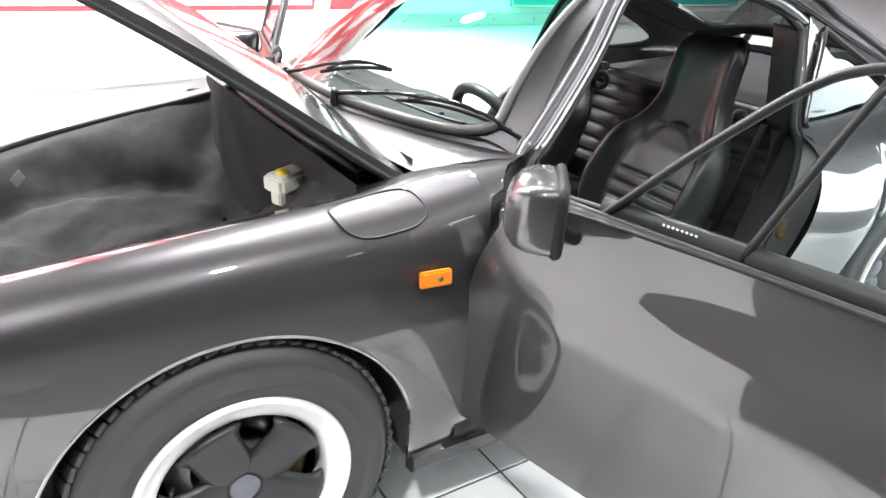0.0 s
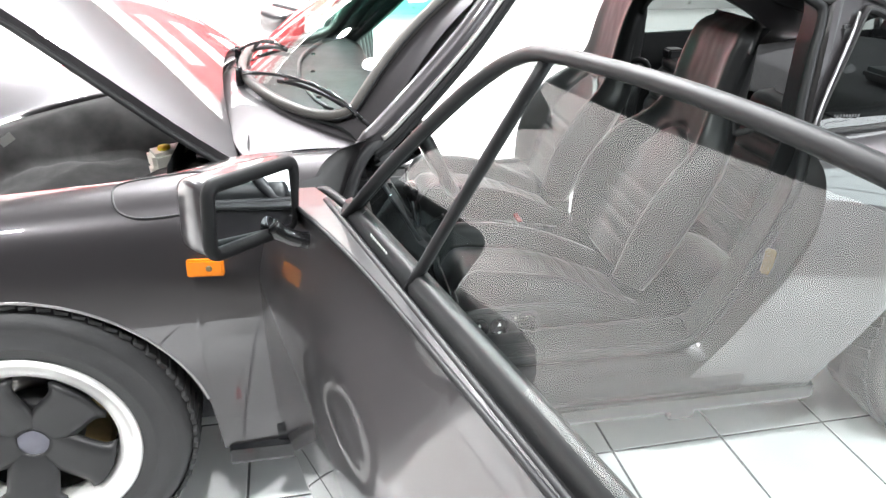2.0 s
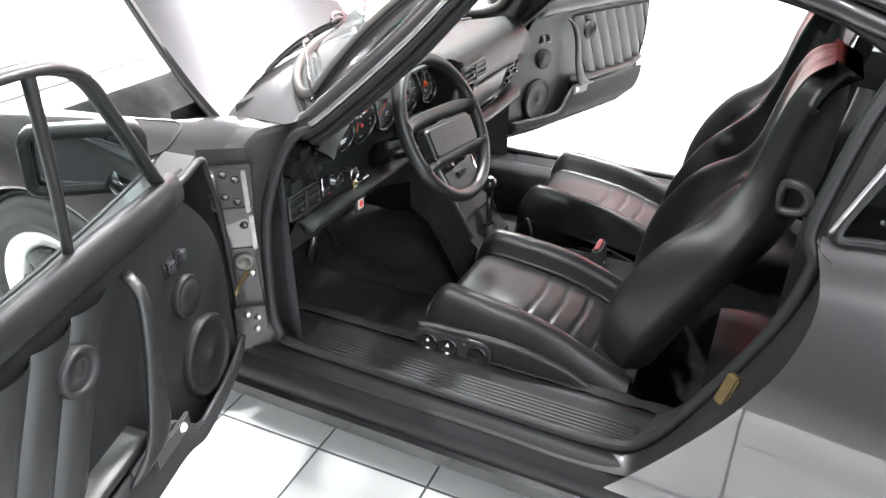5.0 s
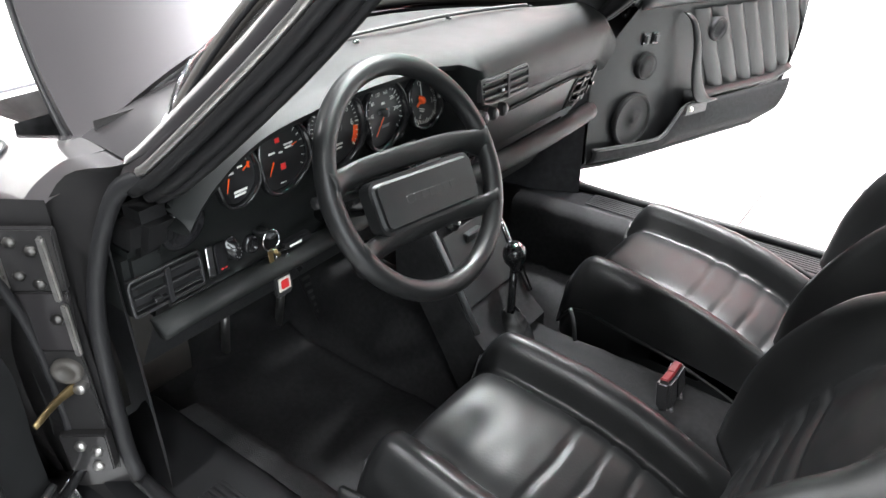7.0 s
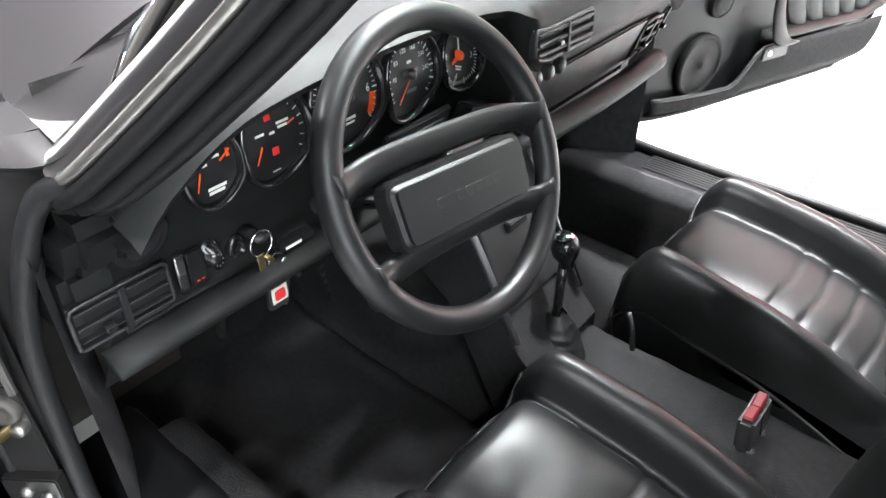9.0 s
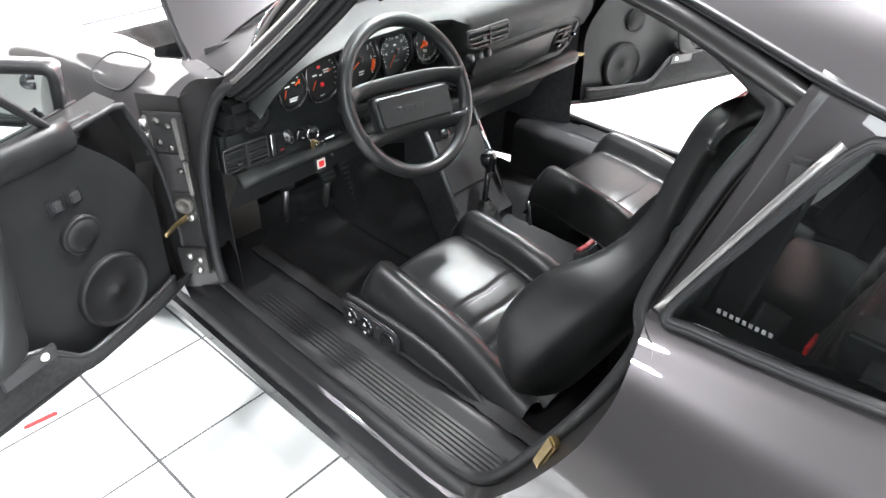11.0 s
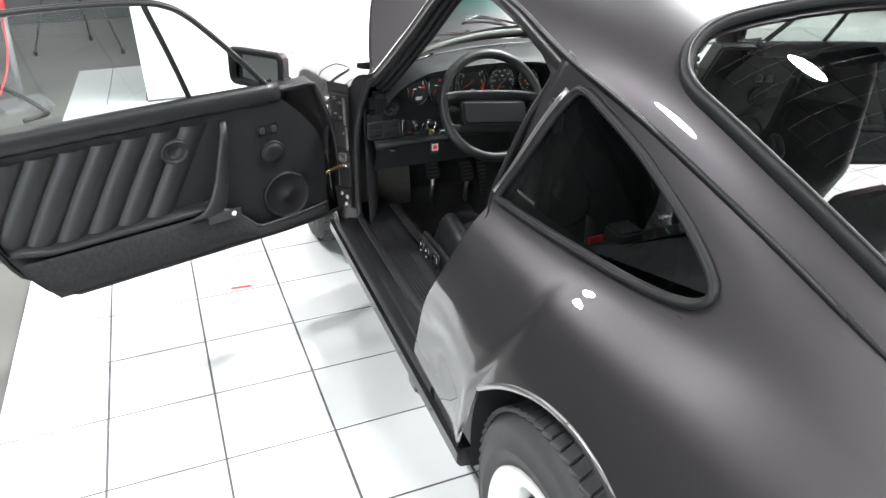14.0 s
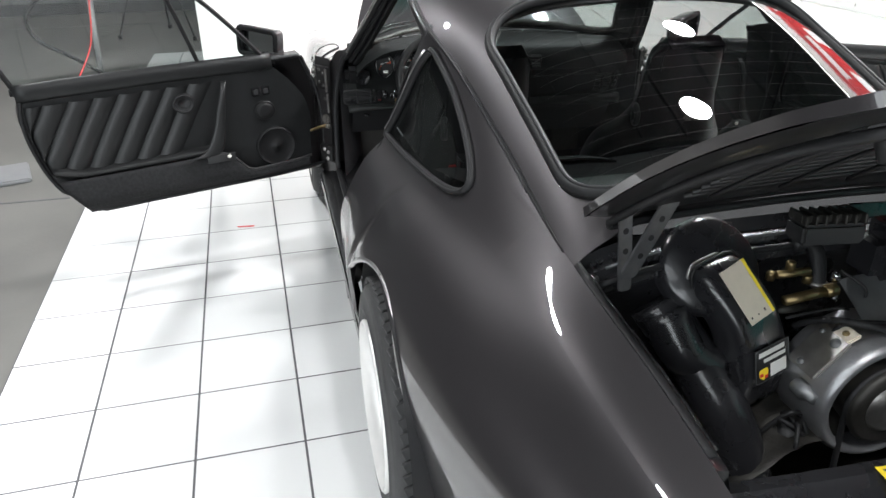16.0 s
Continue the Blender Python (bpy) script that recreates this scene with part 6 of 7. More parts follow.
# ---- console, gear lever, pedals ----
shaping["by"] = moved(-0.03, -0.035, -0.025)
con = new("centre_console")
con.parent = car
tagged(con, "black centre console with bright edge strips")
cons = [[(x, s * w_, z) for s, w_, z in ((-1, 0.105, z0 - 0.20), (-1, 0.10, z0), (1, 0.10, z0), (1, 0.105, z0 - 0.20))] for x, z0 in ((0.74, 0.70), (0.80, 0.66), (0.86, 0.56), (0.93, 0.43), (0.97, 0.395))]
part("console_body", sharp(grid(cons, smooth=False)), CARPET, con)
part("console_tray", sharp(block(-0.075, 0.075, -0.085, 0.085, 0.0, 0.004, 0.002, 1, frame_of((0.872, 0, 0.545), (0.45, 0, -0.89), (0, 1, 0)))), DIAL, con)
for s in (-1, 1):
    part("console_strip", tube([(0.80, s * 0.095, 0.668), (0.865, s * 0.095, 0.562), (0.935, s * 0.095, 0.438)], 0.006, 8), CHROME if s > 0 else GREYALU, con)
for y in (-0.045, 0.035):
    part("console_knob", lathe([(0.017, 0.0), (0.016, 0.012), (0.010, 0.016), (0.0, 0.014)], 18, frame_of((0.832, y, 0.622), (0, 1, 0), (-0.85, 0, 0.5))), GLOSSBLACK, con)
part("console_switch", sharp(block(0.845, 0.862, -0.03, 0.02, 0.582, 0.60, 0.002)), PLASTIC, con)
gear = new("gear_lever")
gear.parent = car
tagged(gear, "gear lever with a round black knob and leather gaiter")
part("lever", tube([(0.950, -0.005, 0.385), (0.934, 0.025, 0.48), (0.926, 0.040, 0.545)], [0.009, 0.008, 0.008], 10), GLOSSBLACK, gear)
part("gear_knob", lathe([(0.0, 0.026), (0.012, 0.025), (0.021, 0.016), (0.024, 0.004), (0.022, -0.010), (0.014, -0.022), (0.011, -0.034)], 24, frame_of((0.928, 0.036, 0.549), (0, 1, 0), (-0.97, 0, -0.2))), GLOSSBLACK, gear)
part("knob_badge", lathe([(0.0, 0.0285), (0.012, 0.0275), (0.017, 0.0225)], 16, frame_of((0.928, 0.036, 0.549), (0, 1, 0), (-0.97, 0, -0.2))), CHROME, gear)
gait = []
for k in np.linspace(0, 1, 18):
    r = 0.040 * (1 - k) ** 0.8 + 0.014
    fold = 0.0016 * math.sin(k * 34)
    c = np.array((0.958 - 0.018 * k, -0.004 + 0.018 * k, 0.362 + 0.075 * k))
    gait.append([c + np.array(((r + fold + 0.004 * math.sin(5 * a + k * 6)) * math.cos(a), (r + fold) * math.sin(a), 0.0)) for a in np.linspace(0, 2 * math.pi, 24, endpoint=False)])
part("gaiter", grid(gait, wrap_v=True), LEATHER, gear)
part("heater_lever", tube(cat([(1.06, 0.07, 0.38), (1.05, 0.075, 0.42), (1.035, 0.085, 0.44)], 8), 0.005, 6), PLASTIC, car)

shaping["by"] = None
for y, x, z, w_ in ((-0.318, 0.355, 0.387, 0.030), (-0.165, 0.360, 0.355, 0.030)):
    pd = new("pedal")
    pd.parent = car
    mp = frame_of((x, y, z), (0, 1, 0), (-0.45, 0, 0.89))
    part("pedal_pad", slab(rounded([(-w_, -0.045), (w_, -0.045), (w_ * 0.9, 0.045), (-w_ * 0.9, 0.045)], 0.02, 5), 0.012, mp, 0.003), RUBBER, pd)
    for i in range(5):
        part("pad_rib", block(-w_ * 0.7, w_ * 0.7, -0.034 + i * 0.016, -0.029 + i * 0.016, 0.011, 0.0145, 0.001, 1, mp), TYRE, pd)
    part("pedal_arm", tube([mp @ Vector((0, -0.03, 0.0)), (x - 0.02, y, 0.20)], 0.010, 8), STEEL, pd)
acc = new("pedal")
acc.parent = car
ma = frame_of((0.375, -0.085, 0.30), (0, 1, 0), (-0.5, 0, 0.87))
part("pedal_pad", slab(rounded([(-0.026, -0.10), (0.026, -0.10), (0.024, 0.10), (-0.024, 0.10)], 0.008, 3), 0.010, ma, 0.003), RUBBER, acc)
for i in range(11):
    part("pad_rib", block(-0.02, 0.02, -0.090 + i * 0.017, -0.083 + i * 0.017, 0.009, 0.012, 0.001, 1, ma), TYRE, acc)
shaping["by"] = body_shape
mat_rows = [[(0.36 + 0.60 * k, -0.50 + 0.36 * t, 0.178 + 0.010 * noise.noise(Vector((k * 6, t * 5, 2))) + 1.1 * max(0, 0.06 - 0.6 * k * 0.6) ** 1.2) for t in np.linspace(0, 1, 24)] for k in np.linspace(0, 1, 36)]
mat = part("floor_mat", thick(grid(mat_rows), 0.006), CARPET)
tagged(mat, "black carpet floor mat lying in the driver's footwell", "floor mat")
foot_board = part("foot_board", grid([[(0.33 + 0.06 * k + 0.012 * noise.noise(Vector((k * 4, t * 7, 9))), -0.48 + 0.42 * t, 0.31 - 0.13 * k + 0.012 * noise.noise(Vector((k * 5, t * 6, 1)))) for t in np.linspace(0, 1, 24)] for k in np.linspace(0, 1, 16)]), CARPET, car)
part("bonnet_release", tube(cat([(0.66, -0.585, 0.635), (0.685, -0.58, 0.63), (0.70, -0.56, 0.625)], 8), 0.007, 8), GLOSSBLACK, car)
part("release_plate", sharp(block(0.60, 0.68, -0.60, -0.585, 0.615, 0.655, 0.006)), PLASTIC, car)

# ---- wipers and inner mirror ----
for px, py, tx, ty in ((0.470, -0.19, 0.745, -0.545), (0.445, 0.10, 0.60, -0.23)):
    wp = new("wiper")
    wp.parent = car
    tagged(wp, "black windscreen wiper with arm and blade")
    def on_screen(x, y, lift):
        v = y / 0.60
        base, top = screen_base(v), screen_top(v)
        u = max(0, (x - base[0]) / (top[0] - base[0]))
        return screen(u, (v + 1) / 2) + np.array((-0.5, 0, 0.86)) * lift
    a0 = np.array((px, py, 0.992))
    pth = [a0] + [on_screen(px + (tx - px) * k, py + (ty - py) * k, 0.030 - 0.008 * k) for k in (0.25, 0.5, 0.75, 0.92)]
    part("wiper_arm", tube(cat(pth, 14), [0.006] * 4 + [0.004] * 10, 8, flat=0.8), GLOSSBLACK, wp)
    part("wiper_pivot", lathe([(0, 0.012), (0.008, 0.011), (0.010, 0.0), (0.012, -0.03)], 14, pose(*a0)), GLOSSBLACK, wp)
    bl = [on_screen(px + (tx - px) * k, py + (ty - py) * k, 0.010) for k in np.linspace(0.42, 1.12, 12)]
    part("wiper_blade", tube(bl, 0.005, 6, flat=0.7), RUBBER, wp)
    part("blade_frame", tube(cat([on_screen(px + (tx - px) * k, py + (ty - py) * k, l_) for k, l_ in ((0.5, 0.014), (0.65, 0.024), (0.80, 0.027), (0.95, 0.024), (1.08, 0.014))], 14), 0.0045, 6), GLOSSBLACK, wp)

# ---- rear lid and engine bay ----
ENGBLACK = material("engine_black_paint", (0.016, 0.016, 0.018), 0.28, 0, 0.3, 0.3, 20.0, 0.2, 150)
GRIME = material("grimy_dark_metal", (0.034, 0.032, 0.029), 0.5, 0.5, 0, 0.5, 25.0, 0.5, 120)
STICKER_BAR = material("sticker_print", (0.08, 0.06, 0.06), 0.6)
rear_lid = new("rear_lid")
rear_lid.parent = car
tagged(rear_lid, "open engine lid with a black grille underneath")
LA = radians(29.5)


def rear_lid_point(u, v, off=0.0):
    """u from hinge to tip, v across; off lifts along the lid's normal."""
    half = 0.445 - 0.005 * u - 0.05 * max(0, u - 0.86) ** 1.2 * 7
    h = 0.055 * u * (1 - u) + 0.025 * (1 - v * v) * (0.6 + 0.4 * u) + off
    d = 0.66 * u - 0.02 * v * v * u
    return np.array((2.745 + d * math.cos(LA) - h * math.sin(LA), half * v, 1.034 + d * math.sin(LA) + h * math.cos(LA)))


sheet = lambda off, n=22, m=26: [[rear_lid_point(u, v, off) for v in np.linspace(-1, 1, m)] for u in np.linspace(0, 1, n)]
rim_of = lambda s: list(s[0]) + [r[-1] for r in s[1:]] + list(s[-1][::-1][1:]) + [r[0] for r in s[-2:0:-1]]
st_, sb_ = sheet(0.0), sheet(-0.015)
part("lid_skin", join(grid(st_), grid([rim_of(st_), rim_of(sb_)], wrap_v=True)), PAINT, rear_lid)
ring_o = [(0.0, -1), (0.0, 1), (1.0, 1), (1.0, -1)]
ring_i = [(0.16, -0.72), (0.16, 0.72), (0.80, 0.70), (0.80, -0.70)]
ro, ri = even(rounded(ring_o, 0.04, 4), 96), even(rounded(ring_i, 0.08, 4), 96)
part("lid_inner_frame", grid([[rear_lid_point(a[0] + (b[0] - a[0]) * k, a[1] + (b[1] - a[1]) * k, -0.017 - 0.014 * math.sin(math.pi * k) ** 0.7) for a, b in zip(ro, ri)] for k in np.linspace(0, 1, 9)], wrap_v=True), JAMB, rear_lid)
part("grille_back", grid([[rear_lid_point(0.16 + 0.64 * u, 0.72 * v, -0.006) for v in np.linspace(-1, 1, 14)] for u in np.linspace(0, 1, 10)]), DIAL, rear_lid)
for i in range(16):
    u = 0.18 + 0.60 * i / 15
    part("grille_slat", tube([rear_lid_point(u, v, -0.030) for v in np.linspace(-0.71, 0.71, 10)], 0.005, 4, flat=0.5), PLASTIC, rear_lid)
for v in np.linspace(-0.6, 0.6, 5):
    part("grille_bar", tube([rear_lid_point(u, v, -0.038) for u in np.linspace(0.17, 0.79, 8)], 0.004, 4), PLASTIC, rear_lid)
part("lid_rubber", tube([rear_lid_point(*p, -0.040) for p in even(rounded([(0.03, -0.95), (0.03, 0.95), (0.97, 0.93), (0.97, -0.93)], 0.05, 4), 90)], 0.007, 6, closed=True), RUBBER, rear_lid)
for v in (-0.45, 0.45):
    part("rubber_stop", lathe([(0.0, 0.028), (0.010, 0.026), (0.012, 0.0)], 10, frame_of(rear_lid_point(0.62, v, -0.04), (math.cos(LA), 0, math.sin(LA)), (0, -1, 0))), RUBBER, rear_lid)
part("lid_latch", sharp(block(-0.03, 0.03, -0.05, 0.05, -0.03, 0.0, 0.006, 2, frame_of(rear_lid_point(0.93, 0, -0.03), (math.cos(LA), 0, math.sin(LA)), (0, 1, 0)))), STEEL, rear_lid)

HINGEGREY = material("hinge_zinc_grey", (0.16, 0.16, 0.165), 0.35, 0.7, 0, 0.4, 40.0)


def lid_hinge(s):
    """A V-shaped perforated bracket with bolts."""
    h = new("rear_lid_hinge")
    h.parent = car
    bot, tl, tr = Vector((2.802, s * 0.375, 0.905)), Vector((2.795, s * 0.388, 1.056)), Vector((2.815, s * 0.305, 1.072))
    for a, b, w_ in ((bot, tl, 0.013), (bot + Vector((0.002, -s * 0.006, 0.03)), tr, 0.016)):
        m = frame_of(a, b - a, Vector((0, -s, 0)))
        ln = (b - a).length
        part("hinge_arm", slab(rounded([(-0.01, -w_), (ln + 0.01, -w_), (ln + 0.01, w_), (-0.01, w_)], 0.010, 4), 0.006, m, 0.0015), HINGEGREY, h)
        for k in (0.22, 0.45, 0.68):
            part("punched_hole", lathe([(0.0, 0.0068), (0.0055, 0.0067)], 12, m @ pose(ln * k, 0, 0)), DIAL, h)
            part("punched_hole", lathe([(0.0, -0.0008), (0.0055, -0.0007)], 12, m @ pose(ln * k, 0, 0)), DIAL, h)
        part("hinge_bolt", lathe([(0.0, 0.014), (0.006, 0.014), (0.008, 0.010), (0.008, 0.0)], 8, m @ pose(ln, 0, 0)), BRASS, h)
        part("flange", slab([(0, 0), (ln, 0), (ln, 0.010), (0, 0.010)], 0.003, m @ pose(0, w_ - 0.002, 0.005, 90, 0, 0)), HINGEGREY, h)


lid_hinge(-1)
lid_hinge(1)

# opening: front ledge with seal, side flanges, rear cross panel
ledge = [(2.742, 0.985), (2.752, 0.962), (2.768, 0.958), (2.772, 0.945), (2.786, 0.940), (2.790, 0.920), (2.776, 0.900), (2.760, 0.70), (2.75, 0.42)]
part("bay_front_ledge", sharp(grid([[(x, y, z - 0.05 * (y / 0.46) ** 4) for x, z in ledge] for y in np.linspace(-0.46, 0.46, 30)])), ENGBLACK, car)
part("ledge_edge", tube([(2.770, y, 0.959 - 0.05 * (y / 0.46) ** 4) for y in np.linspace(-0.40, 0.44, 30)], 0.0035, 6), GREYALU, car)
part("ledge_seal", tube([(2.789, y, 0.940 - 0.05 * (y / 0.46) ** 4) for y in np.linspace(-0.42, 0.44, 30)], 0.008, 6), RUBBER, car)
side_wall = [[(x, r_y(x) + d, r_z(x) - h) for d, h in ((0.0, 0.0), (0.010, 0.010), (0.026, 0.014), (0.028, 0.03), (0.05, 0.12), (0.04, 0.45))] for x in np.linspace(2.735, 3.19, 20)]
pair("bay_side_wall", sharp(grid(side_wall)), ENGBLACK, car)
pair("bay_flange", tube([(x, r_y(x) + 0.027, r_z(x) - 0.013 + 0.0015 * math.sin(x * 90)) for x in np.linspace(2.78, 3.16, 40)], 0.0035, 6), GLOSSBLACK, car)
pair("bay_corner", lathe([(0.0, 0.006), (0.014, 0.006), (0.016, 0.0)], 14, pose(2.785, -0.435, 0.918)), RUBBER, car)
rear_ledge = [(3.150, 0.46), (3.152, 0.735), (3.160, 0.752), (3.185, 0.756), (3.20, 0.748), (3.26, 0.745), (3.35, 0.735)]
part("bay_rear_panel", sharp(grid([[(x + 0.03 * (1 - (y / 0.45) ** 2), y, z + 0.012 * (1 - (y / 0.45) ** 2)) for x, z in rear_ledge] for y in np.linspace(-0.43, 0.43, 24)])), ENGBLACK, car)
yl = frame_of((3.235, -0.105, 0.769), (0.1, 1, 0), (-1, 0.1, 0))
part("yellow_label", slab([(-0.05, -0.026), (0.05, -0.026), (0.05, 0.026), (-0.05, 0.026)], 0.0015, yl), YELLOW, car, "yellow notice sticker with black print")
for i in range(4):
    part("label_bar", slab([(-0.042, -0.018 + i * 0.011), (0.036 - 0.01 * (i % 2), -0.018 + i * 0.011), (0.036 - 0.01 * (i % 2), -0.013 + i * 0.011), (-0.042, -0.013 + i * 0.011)], 0.0004, yl @ pose(0, 0, 0.0016)), STICKER_BAR, car)
part("bay_floor", grid([[(x, y, 0.42 + 0.02 * noise.noise(Vector((x * 9, y * 9, 2)))) for y in np.linspace(-0.46, 0.46, 14)] for x in np.linspace(2.70, 3.20, 10)]), GRIME, car)

shaping["by"] = lambda p: body_shape(p) + np.array((0.0, 0.03, 0.043))
engine = new("engine")
engine.parent = car
tagged(engine, "grimy air-cooled engine with black ducts and alloy fan")
block_rows = []
for x in np.linspace(2.76, 3.02, 24):
    block_rows.append([(x, y, 0.50 + 0.10 * math.exp(-(y / 0.2) ** 4) + 0.02 * noise.noise(Vector((x * 14, y * 14, 6))) + 0.012 * noise.noise(Vector((x * 40, y * 40, 1)))) for y in np.linspace(-0.40, 0.42, 50)])
part("engine_case", grid(block_rows), GRIME, engine)
# intake elbow
TOPLINE = [(2.800, -0.246, 0.918), (2.832, -0.236, 0.918), (2.862, -0.222, 0.900), (2.900, -0.192, 0.842), (2.922, -0.172, 0.775), (2.931, -0.163, 0.715), (2.925, -0.158, 0.64)]
tl_ = cat(TOPLINE, 40) + np.array((0, 0, -0.015))
rows = []
for i, p in enumerate(tl_):
    d = tl_[min(39, i + 1)] - tl_[max(0, i - 1)]
    d /= np.linalg.norm(d)
    side_v = np.array((-0.28, 0.93, 0.10))
    side_v -= d * (side_v @ d)
    side_v /= np.linalg.norm(side_v)
    n = np.cross(d, side_v)
    n = n if n[0] + n[2] > 0 else -n
    hw_, dp = 0.050 + 0.007 * min(1, i / 12), 0.090
    c = p - n * dp / 2
    rows.append([c + side_v * hw_ * (1 if math.cos(a) > 0 else -1) * abs(math.cos(a)) ** 0.45 + n * dp / 2 * (1 if math.sin(a) > 0 else -1) * abs(math.sin(a)) ** 0.45 for a in np.linspace(0, 2 * math.pi, 32, endpoint=False)])
elbow = part("intake_elbow", grid(rows, wrap_v=True, caps=True), ENGBLACK, engine, "glossy black intake elbow with stickers")
for i in (1, 3):
    part("hose_clamp", tube([np.array(p) * 1.0 + (np.array(p) - np.mean(rows[i], axis=0)) * 0.06 for p in rows[i]], 0.0035, 6, closed=True), STEEL if i == 1 else RUBBER, engine)


def sticker_frame(i0, i1):
    a, b = tl_[i0], tl_[i1]
    d = (b - a) / np.linalg.norm(b - a)
    side_v = np.array((-0.28, 0.93, 0.10))
    side_v -= d * (side_v @ d)
    side_v /= np.linalg.norm(side_v)
    n = np.cross(side_v, -d)
    sg = 1 if n[0] + n[2] > 0 else -1
    mid = tl_[(i0 + i1) // 2] + n * sg * 0.002
    m = frame_of(mid, side_v * sg, -d)
    return m, np.linalg.norm(b - a)


m1, l1 = sticker_frame(10, 22)
plate = lambda x0, x1, y0, y1, h, m: slab([(x0, y0), (x1, y0), (x1, y1), (x0, y1)], h, m)
part("cream_label", plate(-0.032, 0.032, -0.058, 0.058, 0.0012, m1), CREAM, engine, "cream sticker with yellow edge and small print")
part("label_edge", plate(0.025, 0.032, -0.058, 0.058, 0.0004, m1 @ pose(0, 0, 0.0013)), YELLOW, engine)
for i in range(5):
    part("label_bar", plate(-0.025 + i * 0.0090, -0.021 + i * 0.0090, -0.048 + 0.006 * (i % 2), 0.040 - 0.012 * (i % 3), 0.0003, m1 @ pose(0, 0, 0.0013)), STICKER_BAR if i != 1 else RED, engine)
m2 = sticker_frame(26, 34)[0] @ Matrix.Scale(1.22, 4)
part("black_label", plate(-0.036, 0.036, -0.032, 0.032, 0.0012, m2), DIAL, engine, "black sticker with white print and small badge")
part("label_frame", tube([m2 @ Vector((x, y, 0.0012)) for x, y in even(rounded([(-0.035, -0.031), (0.035, -0.031), (0.035, 0.031), (-0.035, 0.031)], 0.003, 2), 40)], 0.0009, 4, closed=True), GREYALU, engine)
part("label_bar", plate(-0.028, 0.026, 0.016, 0.025, 0.0003, m2 @ pose(0, 0, 0.0013)), MARK, engine)
part("label_bar", plate(-0.018, 0.028, 0.004, 0.011, 0.0003, m2 @ pose(0, 0, 0.0013)), MARK, engine)
part("label_patch", plate(-0.004, 0.030, -0.027, -0.003, 0.0003, m2 @ pose(0, 0, 0.0013)), MARK, engine)
part("label_shield", slab(rounded([(-0.028, -0.006), (-0.009, -0.006), (-0.009, -0.020), (-0.0185, -0.028), (-0.028, -0.020)], 0.004, 3), 0.0003, m2 @ pose(0, 0, 0.0013)), YELLOW, engine)
for a, b in ((-0.027, -0.020), (-0.017, -0.025)):
    part("shield_mark", plate(a, a + 0.007, b, b + 0.006, 0.0003, m2 @ pose(0, 0, 0.0017)), RED, engine)
# round intake disc behind the elbow and its housing
part("air_disc", lathe([(0.0, 0.02), (0.03, 0.022), (0.09, 0.012), (0.10, 0.0), (0.10, -0.03)], 40, frame_of((2.800, -0.235, 0.875), (0, 1, 0), (-0.6, 0, 0.8))), ENGBLACK, engine)
part("brown_duct", tube(cat([(2.82, -0.33, 0.80), (2.86, -0.30, 0.72), (2.87, -0.24, 0.68)], 12), 0.045, 16), ENGBLACK, engine)
part("warm_air_hose", tube(cat([(2.79, -0.335, 0.80), (2.82, -0.310, 0.755), (2.865, -0.275, 0.69), (2.925, -0.235, 0.60), (2.965, -0.205, 0.50), (2.975, -0.19, 0.43)], 30), 0.050, 20), ENGBLACK, engine, "thick glossy black air hose")
# fuel rail, brass fittings
for p, q, r, mt in (((2.876, -0.121, 0.825), (2.872, -0.035, 0.832), 0.0115, BRASS), ((2.872, -0.035, 0.832), (2.871, -0.012, 0.834), 0.015, BRASS), ((2.846, -0.125, 0.870), (2.850, -0.06, 0.872), 0.009, BRASS), ((2.86, -0.12, 0.79), (2.86, -0.06, 0.79), 0.010, GRIME)):
    part("fuel_fitting", tube([p, q], r, 6), mt, engine)
for x, y, z in ((2.868, -0.015, 0.858), (2.872, -0.012, 0.812), (2.846, -0.10, 0.885), (2.850, -0.06, 0.850), (2.836, -0.13, 0.86)):
    part("hex_nut", lathe([(0.0, 0.012), (0.008, 0.012), (0.009, 0.009), (0.009, -0.006), (0.0, -0.006)], 6, pose(x, y, z)), CHROME if y > -0.05 else BRASS, engine)
part("breather_pipe", tube(cat([(2.790, -0.06, 0.90), (2.800, -0.032, 0.905), (2.822, -0.026, 0.885), (2.846, -0.034, 0.840), (2.85, -0.036, 0.80)], 16), 0.016, 12), RUBBER, engine)
part("pipe_clamp", tube([(2.846, -0.034, 0.842), (2.847, -0.0345, 0.832)], 0.019, 12), STEEL, engine)
# filter box with ribbed cover
fb = frame_of((2.822, -0.024, 0.930), (0.15, 0.985, 0.0), (-0.98, 0.15, -0.10))
part("filter_box", sharp(block(-0.060, 0.060, -0.035, 0.032, -0.008, 0.03, 0.006, 2, fb)), PLASTIC, engine)
for i in range(7):
    part("box_rib", sharp(block(-0.058 + i * 0.0185, -0.052 + i * 0.0185, -0.034, 0.031, 0.028, 0.046, 0.002, 1, fb)), GRIME, engine)
for y in (-0.018, 0.012):
    part("box_rib", sharp(block(-0.059, 0.059, y - 0.002, y + 0.002, 0.028, 0.043, 0.001, 1, fb)), GRIME, engine)
part("plenum", sharp(block(2.79, 2.91, 0.045, 0.20, 0.83, 0.955, 0.03, 4)), ENGBLACK, engine)
part("intake_shroud", grid([[(2.86 + 0.16 * k, 0.0 + 0.30 * t, 0.86 - 0.10 * k - 0.05 * (t - 0.5) ** 2) for t in np.linspace(0, 1, 12)] for k in np.linspace(0, 1, 8)]), GREYALU, engine)
